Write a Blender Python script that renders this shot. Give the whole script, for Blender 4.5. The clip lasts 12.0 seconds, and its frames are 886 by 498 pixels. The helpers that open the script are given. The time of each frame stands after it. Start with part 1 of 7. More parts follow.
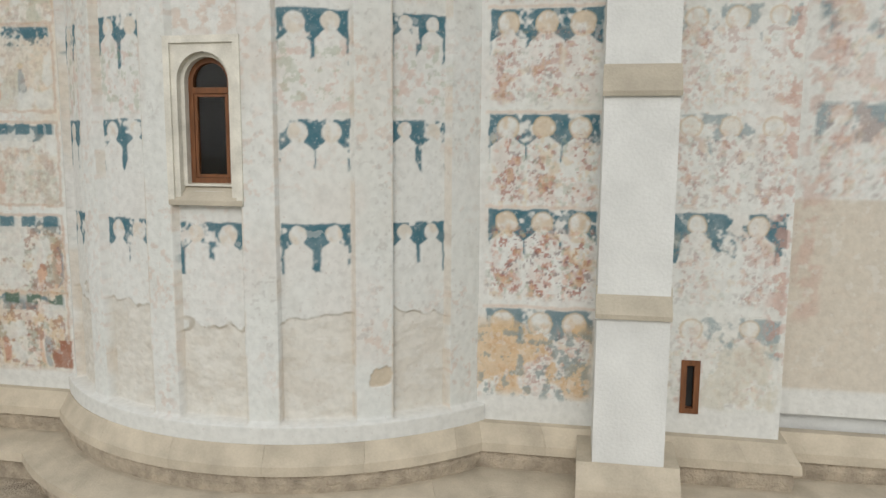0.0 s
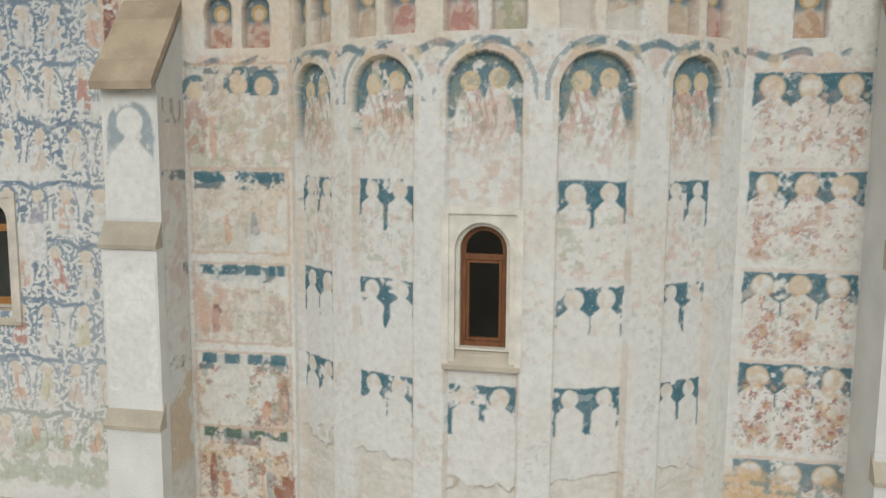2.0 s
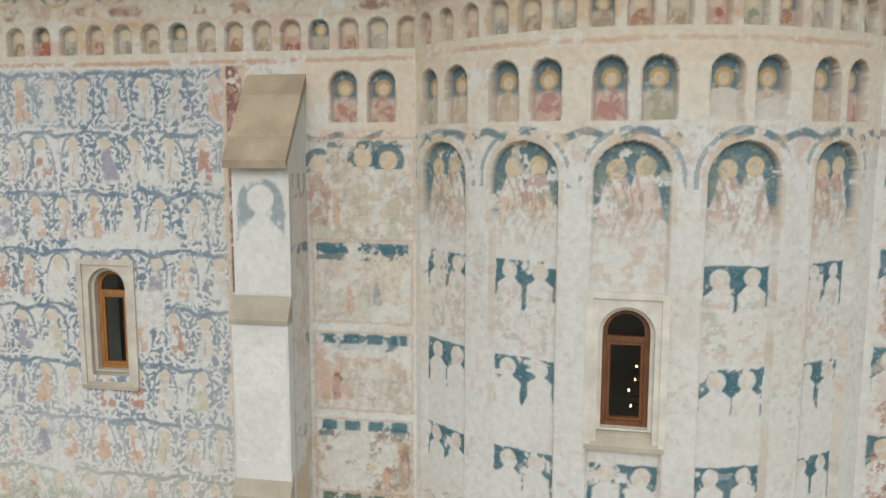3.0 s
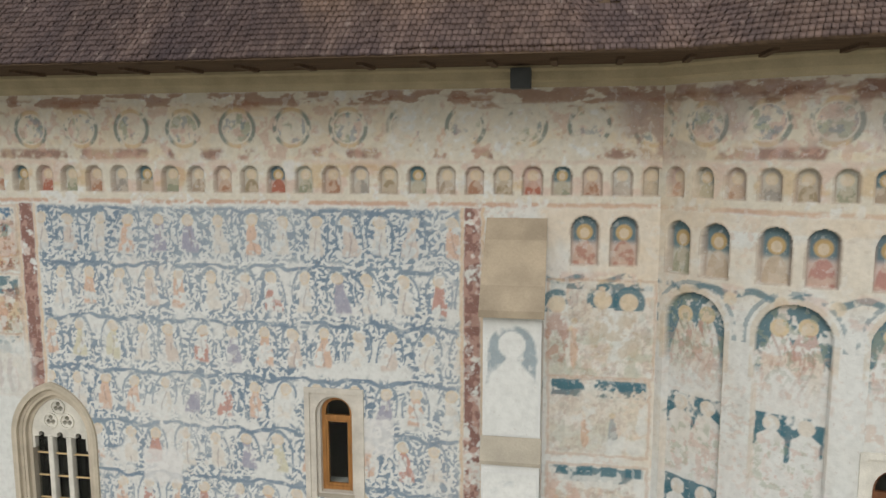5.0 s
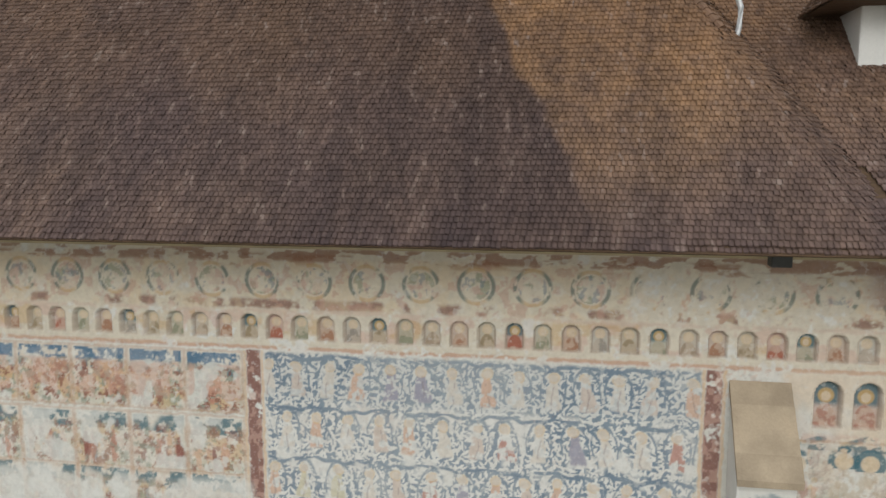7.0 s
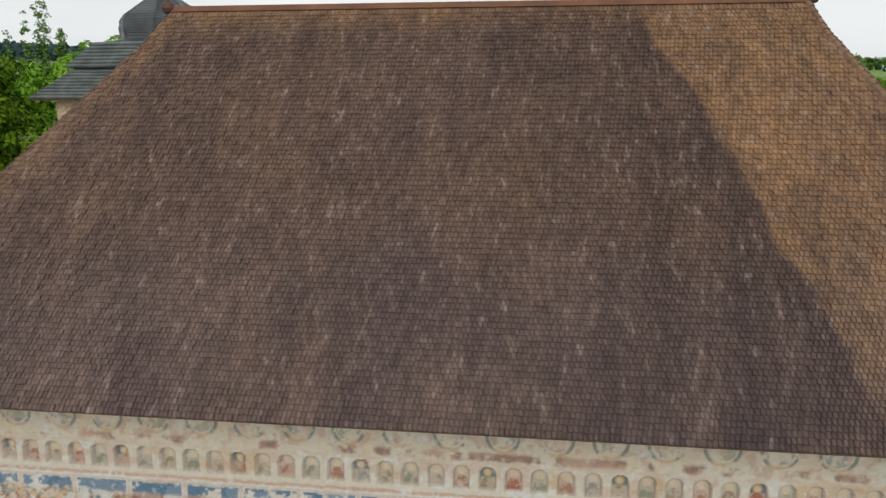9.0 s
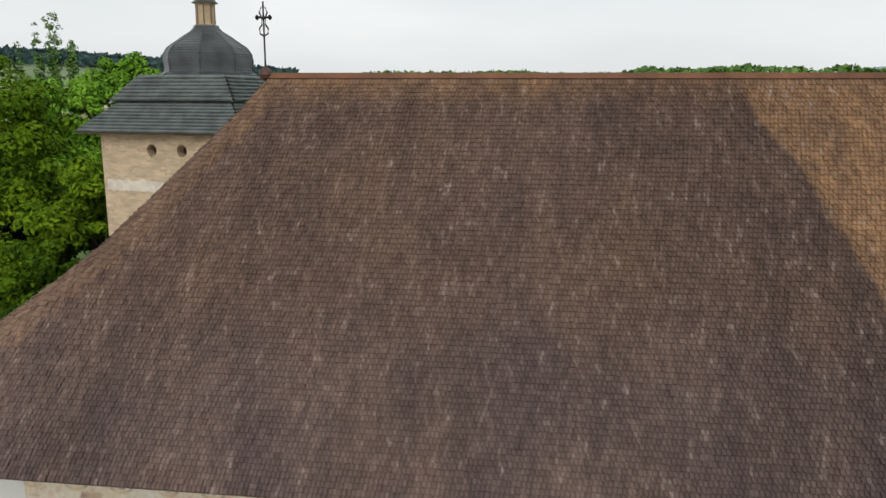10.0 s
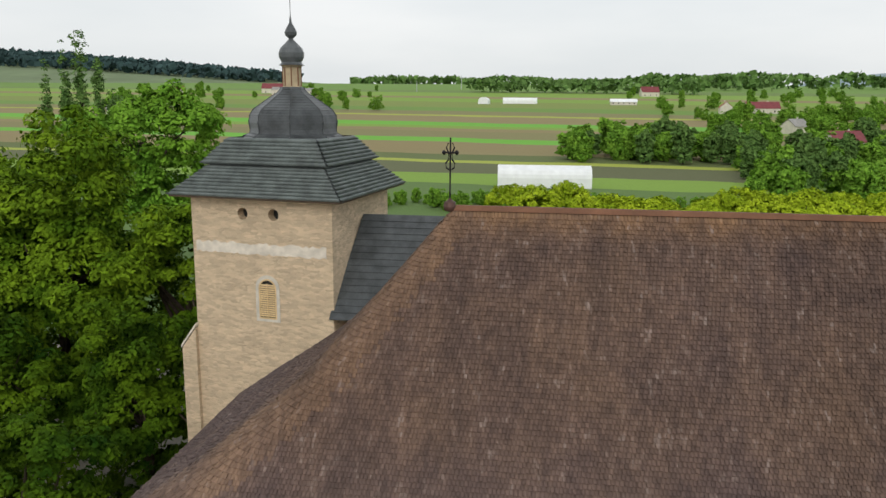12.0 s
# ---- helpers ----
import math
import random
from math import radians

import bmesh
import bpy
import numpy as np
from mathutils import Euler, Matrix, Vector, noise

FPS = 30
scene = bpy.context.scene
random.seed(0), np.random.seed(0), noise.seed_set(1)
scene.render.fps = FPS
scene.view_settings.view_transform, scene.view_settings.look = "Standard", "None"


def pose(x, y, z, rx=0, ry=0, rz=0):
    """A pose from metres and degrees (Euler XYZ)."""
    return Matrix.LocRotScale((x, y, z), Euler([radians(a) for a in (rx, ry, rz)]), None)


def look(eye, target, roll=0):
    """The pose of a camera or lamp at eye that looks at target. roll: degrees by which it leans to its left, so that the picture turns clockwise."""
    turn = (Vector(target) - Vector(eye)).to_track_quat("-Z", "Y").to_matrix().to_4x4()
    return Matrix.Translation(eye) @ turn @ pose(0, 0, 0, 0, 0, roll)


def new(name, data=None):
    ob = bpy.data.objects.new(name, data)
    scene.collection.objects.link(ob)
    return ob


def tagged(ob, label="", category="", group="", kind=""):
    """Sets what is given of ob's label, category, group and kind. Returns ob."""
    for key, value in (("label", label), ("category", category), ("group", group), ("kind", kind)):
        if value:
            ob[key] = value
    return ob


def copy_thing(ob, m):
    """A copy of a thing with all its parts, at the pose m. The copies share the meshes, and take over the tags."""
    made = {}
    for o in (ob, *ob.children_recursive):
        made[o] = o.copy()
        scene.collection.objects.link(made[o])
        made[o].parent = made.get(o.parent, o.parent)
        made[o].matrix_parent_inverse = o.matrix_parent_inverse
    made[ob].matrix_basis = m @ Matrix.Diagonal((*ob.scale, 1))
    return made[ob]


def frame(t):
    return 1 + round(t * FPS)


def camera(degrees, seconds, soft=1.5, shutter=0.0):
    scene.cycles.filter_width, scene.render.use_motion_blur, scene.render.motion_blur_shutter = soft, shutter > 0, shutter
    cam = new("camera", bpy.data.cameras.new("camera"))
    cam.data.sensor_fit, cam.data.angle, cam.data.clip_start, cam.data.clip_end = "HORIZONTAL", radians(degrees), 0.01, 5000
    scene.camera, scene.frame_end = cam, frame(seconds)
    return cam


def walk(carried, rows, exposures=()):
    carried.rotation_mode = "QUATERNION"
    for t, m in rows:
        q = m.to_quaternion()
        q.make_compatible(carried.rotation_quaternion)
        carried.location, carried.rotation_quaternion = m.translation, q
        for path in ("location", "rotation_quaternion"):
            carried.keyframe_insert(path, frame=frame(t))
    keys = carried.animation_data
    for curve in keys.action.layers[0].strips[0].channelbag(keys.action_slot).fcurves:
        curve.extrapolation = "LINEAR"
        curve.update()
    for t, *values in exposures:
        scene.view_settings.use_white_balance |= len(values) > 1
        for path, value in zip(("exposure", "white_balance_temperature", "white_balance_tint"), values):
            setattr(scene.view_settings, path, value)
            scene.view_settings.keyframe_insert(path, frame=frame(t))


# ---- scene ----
cam = camera(61.0, 12.0)
PATH = [
    (0, (-0.039, -0.567, 5.237), (-0.394, 1.382, 4.965), 0.4),
    (0.5, (-0.997, -0.718, 5.723), (-1.345, 1.233, 5.461), 0.4),
    (1, (-2.02, -0.841, 6.32), (-2.366, 1.112, 6.059), 0.4),
    (1.5, (-3.01, -0.992, 6.813), (-3.351, 0.964, 6.571), 0.4),
    (2, (-4.045, -1.146, 7.439), (-4.39, 0.81, 7.199), 0.4),
    (2.5, (-5.043, -1.322, 8.063), (-5.387, 0.633, 7.818), 0.3),
    (3, (-6.138, -1.52, 8.735), (-6.481, 0.434, 8.484), 0.1),
    (3.2, (-6.556, -1.624, 8.898), (-6.897, 0.333, 8.661), 0.2),
    (4.8, (-9.858, -2.206, 11.163), (-10.201, -0.255, 10.883), -0.1),
    (5, (-10.265, -2.286, 11.303), (-10.609, -0.333, 11.04), -0.1),
    (5.5, (-11.335, -2.515, 11.975), (-11.674, -0.562, 11.713), -0.1),
    (6, (-12.505, -2.731, 12.739), (-12.839, -0.776, 12.482), -0.1),
    (6.5, (-13.644, -2.885, 13.511), (-13.968, -0.929, 13.249), -0.1),
    (7, (-14.879, -3.049, 14.302), (-15.197, -1.092, 14.04), -0.0),
    (7.2, (-15.4, -3.145, 14.516), (-15.711, -1.186, 14.265), 0.1),
    (8.8, (-19.79, -3.135, 18.356), (-20.039, -1.195, 17.937), -0.3),
    (9, (-20.253, -3.185, 18.604), (-20.502, -1.244, 18.193), -0.1),
    (9.5, (-21.412, -3.245, 19.296), (-21.658, -1.302, 18.894), -0.0),
    (10, (-22.602, -3.332, 20.042), (-22.847, -1.387, 19.648), 0.2),
    (10.5, (-23.697, -3.424, 20.723), (-23.942, -1.477, 20.337), 0.5),
    (11, (-24.87, -3.518, 21.547), (-25.116, -1.571, 21.16), 0.5),
    (11.5, (-25.937, -3.641, 22.341), (-26.185, -1.695, 21.954), 0.5),
    (12, (-27.075, -3.724, 23.185), (-27.326, -1.777, 22.8), 0.5),
]
walk(cam, [(t, look(eye, target, roll)) for t, eye, target, roll in PATH])

# ---- world, sun, exposure ----
GROUND = -0.6
sky = bpy.data.worlds.new("world")
scene.world = sky
sky.use_nodes = True
wn, wl = sky.node_tree.nodes, sky.node_tree.links
bgn = wn["Background"]
tex = wn.new("ShaderNodeTexSky")
tex.sky_type, tex.sun_disc = "NISHITA", False
tex.sun_elevation, tex.sun_rotation = radians(30), radians(184)
tex.air_density, tex.dust_density, tex.ozone_density = 1.0, 4.0, 1.0
coord, mapn = wn.new("ShaderNodeTexCoord"), wn.new("ShaderNodeMapping")
mapn.inputs["Scale"].default_value = (1.2, 1.2, 5.0)
cloud = wn.new("ShaderNodeTexNoise")
cloud.inputs["Scale"].default_value, cloud.inputs["Detail"].default_value = 1.6, 5.0
ramp = wn.new("ShaderNodeValToRGB")
ramp.color_ramp.elements[0].position, ramp.color_ramp.elements[0].color = 0.3, (7.9, 8.3, 8.5, 1)
ramp.color_ramp.elements[1].position, ramp.color_ramp.elements[1].color = 0.7, (9.7, 9.8, 9.8, 1)
mixn = wn.new("ShaderNodeMix")
mixn.data_type = "RGBA"
mixn.inputs[0].default_value = 0.86
wl.new(coord.outputs["Generated"], mapn.inputs[0])
wl.new(mapn.outputs[0], cloud.inputs["Vector"])
wl.new(cloud.outputs[0], ramp.inputs[0])
wl.new(tex.outputs[0], mixn.inputs[6])
wl.new(ramp.outputs[0], mixn.inputs[7])
wl.new(mixn.outputs[2], bgn.inputs[0])
bgn.inputs[1].default_value = 0.107
sun = new("sun", bpy.data.lights.new("sun", "SUN"))
sun.data.energy, sun.data.angle, sun.data.color = 0.98, radians(25), (1.0, 0.98, 0.955)
sun.matrix_world = look((-10, -48, 40), (-14, 12, 5))
scene.view_settings.exposure = -0.06


# ---- materials ----
def mat(name, base, rough=0.85, vary=0.2, scale=3.0, fine=40.0, bump=0.3, island=0.0, metal=0.0, tint=None, stretch=(1, 1, 1), per_object=0.0, dist=0.02):
    m = bpy.data.materials.new(name)
    m.use_nodes = True
    n, l = m.node_tree.nodes, m.node_tree.links
    b = n["Principled BSDF"]
    b.inputs["Roughness"].default_value, b.inputs["Metallic"].default_value = rough, metal
    b.inputs["Specular IOR Level"].default_value = 0.3
    co, mp = n.new("ShaderNodeTexCoord"), n.new("ShaderNodeMapping")
    mp.inputs["Scale"].default_value = stretch
    l.new(co.outputs["Object"], mp.inputs[0])
    a, f = n.new("ShaderNodeTexNoise"), n.new("ShaderNodeTexNoise")
    a.inputs["Scale"].default_value, a.inputs["Detail"].default_value = scale, 6
    f.inputs["Scale"].default_value, f.inputs["Detail"].default_value = fine, 4
    l.new(mp.outputs[0], a.inputs["Vector"])
    l.new(mp.outputs[0], f.inputs["Vector"])
    dark, light = [c * (1 - vary) for c in base], [min(0.95, c * (1 + vary)) for c in base]
    if tint:
        light = tint
    r = n.new("ShaderNodeValToRGB")
    r.color_ramp.elements[0].position, r.color_ramp.elements[0].color = 0.32, (*dark, 1)
    r.color_ramp.elements[1].position, r.color_ramp.elements[1].color = 0.68, (*light, 1)
    l.new(a.outputs[0], r.inputs[0])
    h = n.new("ShaderNodeHueSaturation")
    l.new(r.outputs[0], h.inputs["Color"])
    v = n.new("ShaderNodeMapRange")
    v.inputs["To Min"].default_value, v.inputs["To Max"].default_value = 1 - vary * 0.8, 1 + vary * 0.8
    l.new(f.outputs[0], v.inputs[0])
    out = v.outputs[0]
    if island or per_object:
        src = n.new("ShaderNodeNewGeometry").outputs["Random Per Island"] if island else n.new("ShaderNodeObjectInfo").outputs["Random"]
        k = island or per_object
        w = n.new("ShaderNodeMapRange")
        w.inputs["To Min"].default_value, w.inputs["To Max"].default_value = 1 - k, 1 + k
        l.new(src, w.inputs[0])
        mu = n.new("ShaderNodeMath")
        mu.operation = "MULTIPLY"
        l.new(out, mu.inputs[0])
        l.new(w.outputs[0], mu.inputs[1])
        out = mu.outputs[0]
    l.new(out, h.inputs["Value"])
    l.new(h.outputs[0], b.inputs["Base Color"])
    if bump:
        bp = n.new("ShaderNodeBump")
        bp.inputs["Strength"].default_value, bp.inputs["Distance"].default_value = bump, dist
        l.new(f.outputs[0], bp.inputs["Height"])
        l.new(bp.outputs[0], b.inputs["Normal"])
    return m


def painted(name, rough=0.9):
    """Wall plaster whose pigment lies in the mesh's colour attribute, with grain, flaking and relief over it."""
    m = bpy.data.materials.new(name)
    m.use_nodes = True
    n, l = m.node_tree.nodes, m.node_tree.links
    b = n["Principled BSDF"]
    b.inputs["Roughness"].default_value = rough
    b.inputs["Specular IOR Level"].default_value = 0.2
    at = n.new("ShaderNodeAttribute")
    at.attribute_name = "pigment"
    co = n.new("ShaderNodeTexCoord")
    a, f = n.new("ShaderNodeTexNoise"), n.new("ShaderNodeTexNoise")
    a.inputs["Scale"].default_value, a.inputs["Detail"].default_value = 9.0, 6
    f.inputs["Scale"].default_value, f.inputs["Detail"].default_value = 45.0, 3
    l.new(co.outputs["Object"], a.inputs["Vector"])
    l.new(co.outputs["Object"], f.inputs["Vector"])
    r = n.new("ShaderNodeValToRGB")
    r.color_ramp.elements[0].position, r.color_ramp.elements[0].color = 0.3, (0.85, 0.865, 0.865, 1)
    r.color_ramp.elements[1].position, r.color_ramp.elements[1].color = 0.62, (0.96, 0.975, 0.975, 1)
    l.new(a.outputs[0], r.inputs[0])
    mu = n.new("ShaderNodeMix")
    mu.data_type, mu.blend_type = "RGBA", "MULTIPLY"
    mu.inputs[0].default_value = 1.0
    l.new(at.outputs["Color"], mu.inputs[6])
    l.new(r.outputs[0], mu.inputs[7])
    # small flakes of lost paint, and flecks of old pigment
    last = mu.outputs[2]
    for sc, lo, hi, k, colour in ((6.0, 0.60, 0.64, 0.32, (0.65, 0.645, 0.61)), (26.0, 0.61, 0.66, 0.18, (0.64, 0.635, 0.60)), (17.0, 0.66, 0.70, 0.22, (0.33, 0.20, 0.15))):
        nz, mr, mx = n.new("ShaderNodeTexNoise"), n.new("ShaderNodeMapRange"), n.new("ShaderNodeMix")
        nz.inputs["Scale"].default_value, nz.inputs["Detail"].default_value = sc, 8
        mr.inputs["From Min"].default_value, mr.inputs["From Max"].default_value, mr.inputs["To Max"].default_value = lo, hi, k
        mx.data_type = "RGBA"
        l.new(co.outputs["Object"], nz.inputs["Vector"])
        l.new(nz.outputs[0], mr.inputs[0])
        l.new(mr.outputs[0], mx.inputs[0])
        l.new(last, mx.inputs[6])
        mx.inputs[7].default_value = (*colour, 1)
        last = mx.outputs[2]
    l.new(last, b.inputs["Base Color"])
    bp = n.new("ShaderNodeBump")
    bp.inputs["Strength"].default_value, bp.inputs["Distance"].default_value = 0.5, 0.025
    l.new(a.outputs[0], bp.inputs["Height"])
    l.new(bp.outputs[0], b.inputs["Normal"])
    return m


def leafy(name, base, tint, island=0.45):
    m = mat(name, base, 0.6, 0.25, 0.35, 2.0, 0, island, 0, tint)
    b = m.node_tree.nodes["Principled BSDF"]
    b.inputs["Specular IOR Level"].default_value = 0.08
    b.inputs["Roughness"].default_value = 0.8
    b.inputs["Transmission Weight"].default_value = 0
    return m


M_FRESCO = painted("fresco_plaster")
M_WHITE = mat("lime_plaster", (0.655, 0.66, 0.635), 0.9, 0.08, 1.3, 22, 0.45)
M_STONE = mat("carved_limestone", (0.49, 0.43, 0.335), 0.85, 0.14, 2.2, 30, 0.4, per_object=0.07)
M_ROUGH = mat("rough_stone_band", (0.41, 0.35, 0.27), 0.95, 0.25, 4.0, 26, 0.9, dist=0.05)
M_PALESTONE = mat("pale_window_stone", (0.64, 0.615, 0.54), 0.85, 0.16, 3.0, 40, 0.35)
M_CAP = mat("buttress_cap_stone", (0.44, 0.395, 0.315), 0.9, 0.14, 2.0, 30, 0.4, per_object=0.06)
M_CORNICE = mat("yellowish_cornice_stone", (0.47, 0.40, 0.265), 0.9, 0.12, 2.0, 30, 0.4)
M_SLAB = mat("brown_roof_slab_stone", (0.42, 0.345, 0.25), 0.9, 0.16, 1.6, 24, 0.5, per_object=0.06)
M_DARKWOOD = mat("brown_window_wood", (0.17, 0.07, 0.03), 0.5, 0.25, 3, 60, 0.15, stretch=(6, 6, 1))
M_HONEY = mat("honey_window_wood", (0.34, 0.16, 0.05), 0.5, 0.2, 3, 60, 0.15, stretch=(6, 6, 1))
# near-black colour standing in for the shade of unlit rooms
M_INSIDE_SHADE = mat("interior_shade", (0.03, 0.03, 0.028), 0.9, 0.2, 2, 9, 0)
M_TOWER = mat("tower_rubble_stone", (0.63, 0.495, 0.34), 0.95, 0.10, 0.7, 9.0, 0.9, dist=0.06, stretch=(1, 1, 2.2))
def stony(m, scale, dark=0.72):
    """Lays rubble stones with recessed joints over a material."""
    n, l = m.node_tree.nodes, m.node_tree.links
    co, mp = n.new("ShaderNodeTexCoord"), n.new("ShaderNodeMapping")
    mp.inputs["Scale"].default_value = (0.62, 0.62, 1.7)
    l.new(co.outputs["Object"], mp.inputs[0])
    vo, ve = n.new("ShaderNodeTexVoronoi"), n.new("ShaderNodeTexVoronoi")
    ve.feature = "DISTANCE_TO_EDGE"
    for v in (vo, ve):
        v.inputs["Scale"].default_value = scale
        l.new(mp.outputs[0], v.inputs["Vector"])
    h = next(x for x in n if x.type == "HUE_SAT")
    src = h.inputs["Value"].links[0].from_socket
    sep = n.new("ShaderNodeSeparateColor")
    l.new(vo.outputs["Color"], sep.inputs[0])
    mr = n.new("ShaderNodeMapRange"); mr.inputs["To Min"].default_value, mr.inputs["To Max"].default_value = dark, 1.1
    l.new(sep.outputs[0], mr.inputs[0])
    mu = n.new("ShaderNodeMath"); mu.operation = "MULTIPLY"
    l.new(src, mu.inputs[0]); l.new(mr.outputs[0], mu.inputs[1]); l.new(mu.outputs[0], h.inputs["Value"])
    bp = next(x for x in n if x.type == "BUMP")
    b2 = n.new("ShaderNodeBump"); b2.inputs["Strength"].default_value, b2.inputs["Distance"].default_value = 0.5, 0.05
    ed = n.new("ShaderNodeMapRange"); ed.inputs["From Max"].default_value = 0.12
    l.new(ve.outputs["Distance"], ed.inputs[0]); l.new(ed.outputs[0], b2.inputs["Height"])
    l.new(b2.outputs[0], bp.inputs["Normal"])


stony(M_TOWER, 4.6, 0.80)
M_SURROUND = mat("grey_window_surround", (0.56, 0.52, 0.45), 0.95, 0.15, 2.5, 18, 0.4)
M_TOWERBAND = mat("tower_plaster_band", (0.66, 0.60, 0.51), 0.95, 0.15, 2.5, 18, 0.4)
M_SLATE = mat("grey_tower_shingle", (0.115, 0.135, 0.13), 0.42, 0.3, 1.5, 12, 0.3, island=0.35)
M_DOME = mat("dark_dome_shingle", (0.072, 0.079, 0.082), 0.32, 0.3, 1.5, 12, 0.3, island=0.3)
M_LATH = mat("pale_lantern_boards", (0.42, 0.34, 0.22), 0.8, 0.2, 2, 30, 0.2)
M_LOUVRE = mat("yellow_louvre_wood", (0.62, 0.45, 0.24), 0.7, 0.15, 2, 30, 0.2)
M_RIDGE = mat("weathered_ridge_board", (0.16, 0.07, 0.035), 0.6, 0.25, 1.5, 14, 0.2)
M_IRON = mat("wrought_iron", (0.02, 0.018, 0.018), 0.5, 0.2, 5, 30, 0.1, metal=0.6)
M_COPPER = mat("brown_metal_ball", (0.09, 0.05, 0.04), 0.5, 0.2, 3, 20, 0.1, metal=0.4)
M_ZINC = mat("grey_metal_pipe", (0.5, 0.52, 0.53), 0.45, 0.15, 5, 30, 0.1, metal=0.5)
M_SOFFIT = mat("dark_soffit_boards", (0.10, 0.065, 0.04), 0.9, 0.3, 3, 30, 0.2, stretch=(0.5, 6, 1))
M_LAMP = mat("grey_lamp_housing", (0.06, 0.065, 0.065), 0.5, 0.1, 5, 30, 0.1)
M_BARK = mat("grey_brown_bark", (0.06, 0.045, 0.03), 0.95, 0.3, 3, 20, 0.7)
M_LEAF_DEEP = leafy("deep_green_leaves", (0.018, 0.062, 0.003), (0.095, 0.165, 0.006), 0.3)
M_LEAF_SPRING = leafy("yellowish_spring_leaves", (0.045, 0.115, 0.004), (0.165, 0.265, 0.012), 0.3)
M_LEAF_LIME = leafy("lime_green_leaves", (0.25, 0.38, 0.012), (0.40, 0.50, 0.025), 0.22)
M_LEAF_MID = leafy("mid_green_leaves", (0.10, 0.24, 0.022), (0.20, 0.37, 0.04), 0.3)
M_LEAF_BRIGHT = leafy("bright_green_leaves", (0.10, 0.25, 0.02), (0.20, 0.38, 0.035), 0.25)
M_LEAF_GREY = leafy("grey_green_leaves", (0.08, 0.17, 0.04), (0.14, 0.24, 0.06), 0.3)
M_WOODS = leafy("far_wood_leaves", (0.10, 0.20, 0.055), (0.16, 0.27, 0.075), 0.3)
# distance haze is mixed into this leaf colour as blue
M_HAZEWOOD = leafy("haze_blue_far_wood", (0.045, 0.085, 0.085), (0.06, 0.105, 0.10), 0.15)
M_FOIL = mat("white_greenhouse_foil", (0.80, 0.82, 0.82), 0.5, 0.06, 0.5, 6, 0.1)
M_REDROOF = mat("red_metal_roof", (0.20, 0.045, 0.05), 0.5, 0.2, 0.6, 6, 0.1)
M_ORANGEROOF = mat("orange_tile_roof", (0.33, 0.11, 0.05), 0.7, 0.2, 0.6, 6, 0.1)
M_GREYROOF = mat("grey_sheet_roof", (0.30, 0.29, 0.27), 0.6, 0.2, 0.6, 6, 0.1)
M_HOUSE = mat("pale_house_wall", (0.62, 0.58, 0.50), 0.9, 0.1, 0.6, 6, 0.1)
M_GLASSDARK = mat("dark_house_window", (0.03, 0.035, 0.04), 0.2, 0.1, 1, 5, 0)


EASTFADE = (-13.2, -11.4)


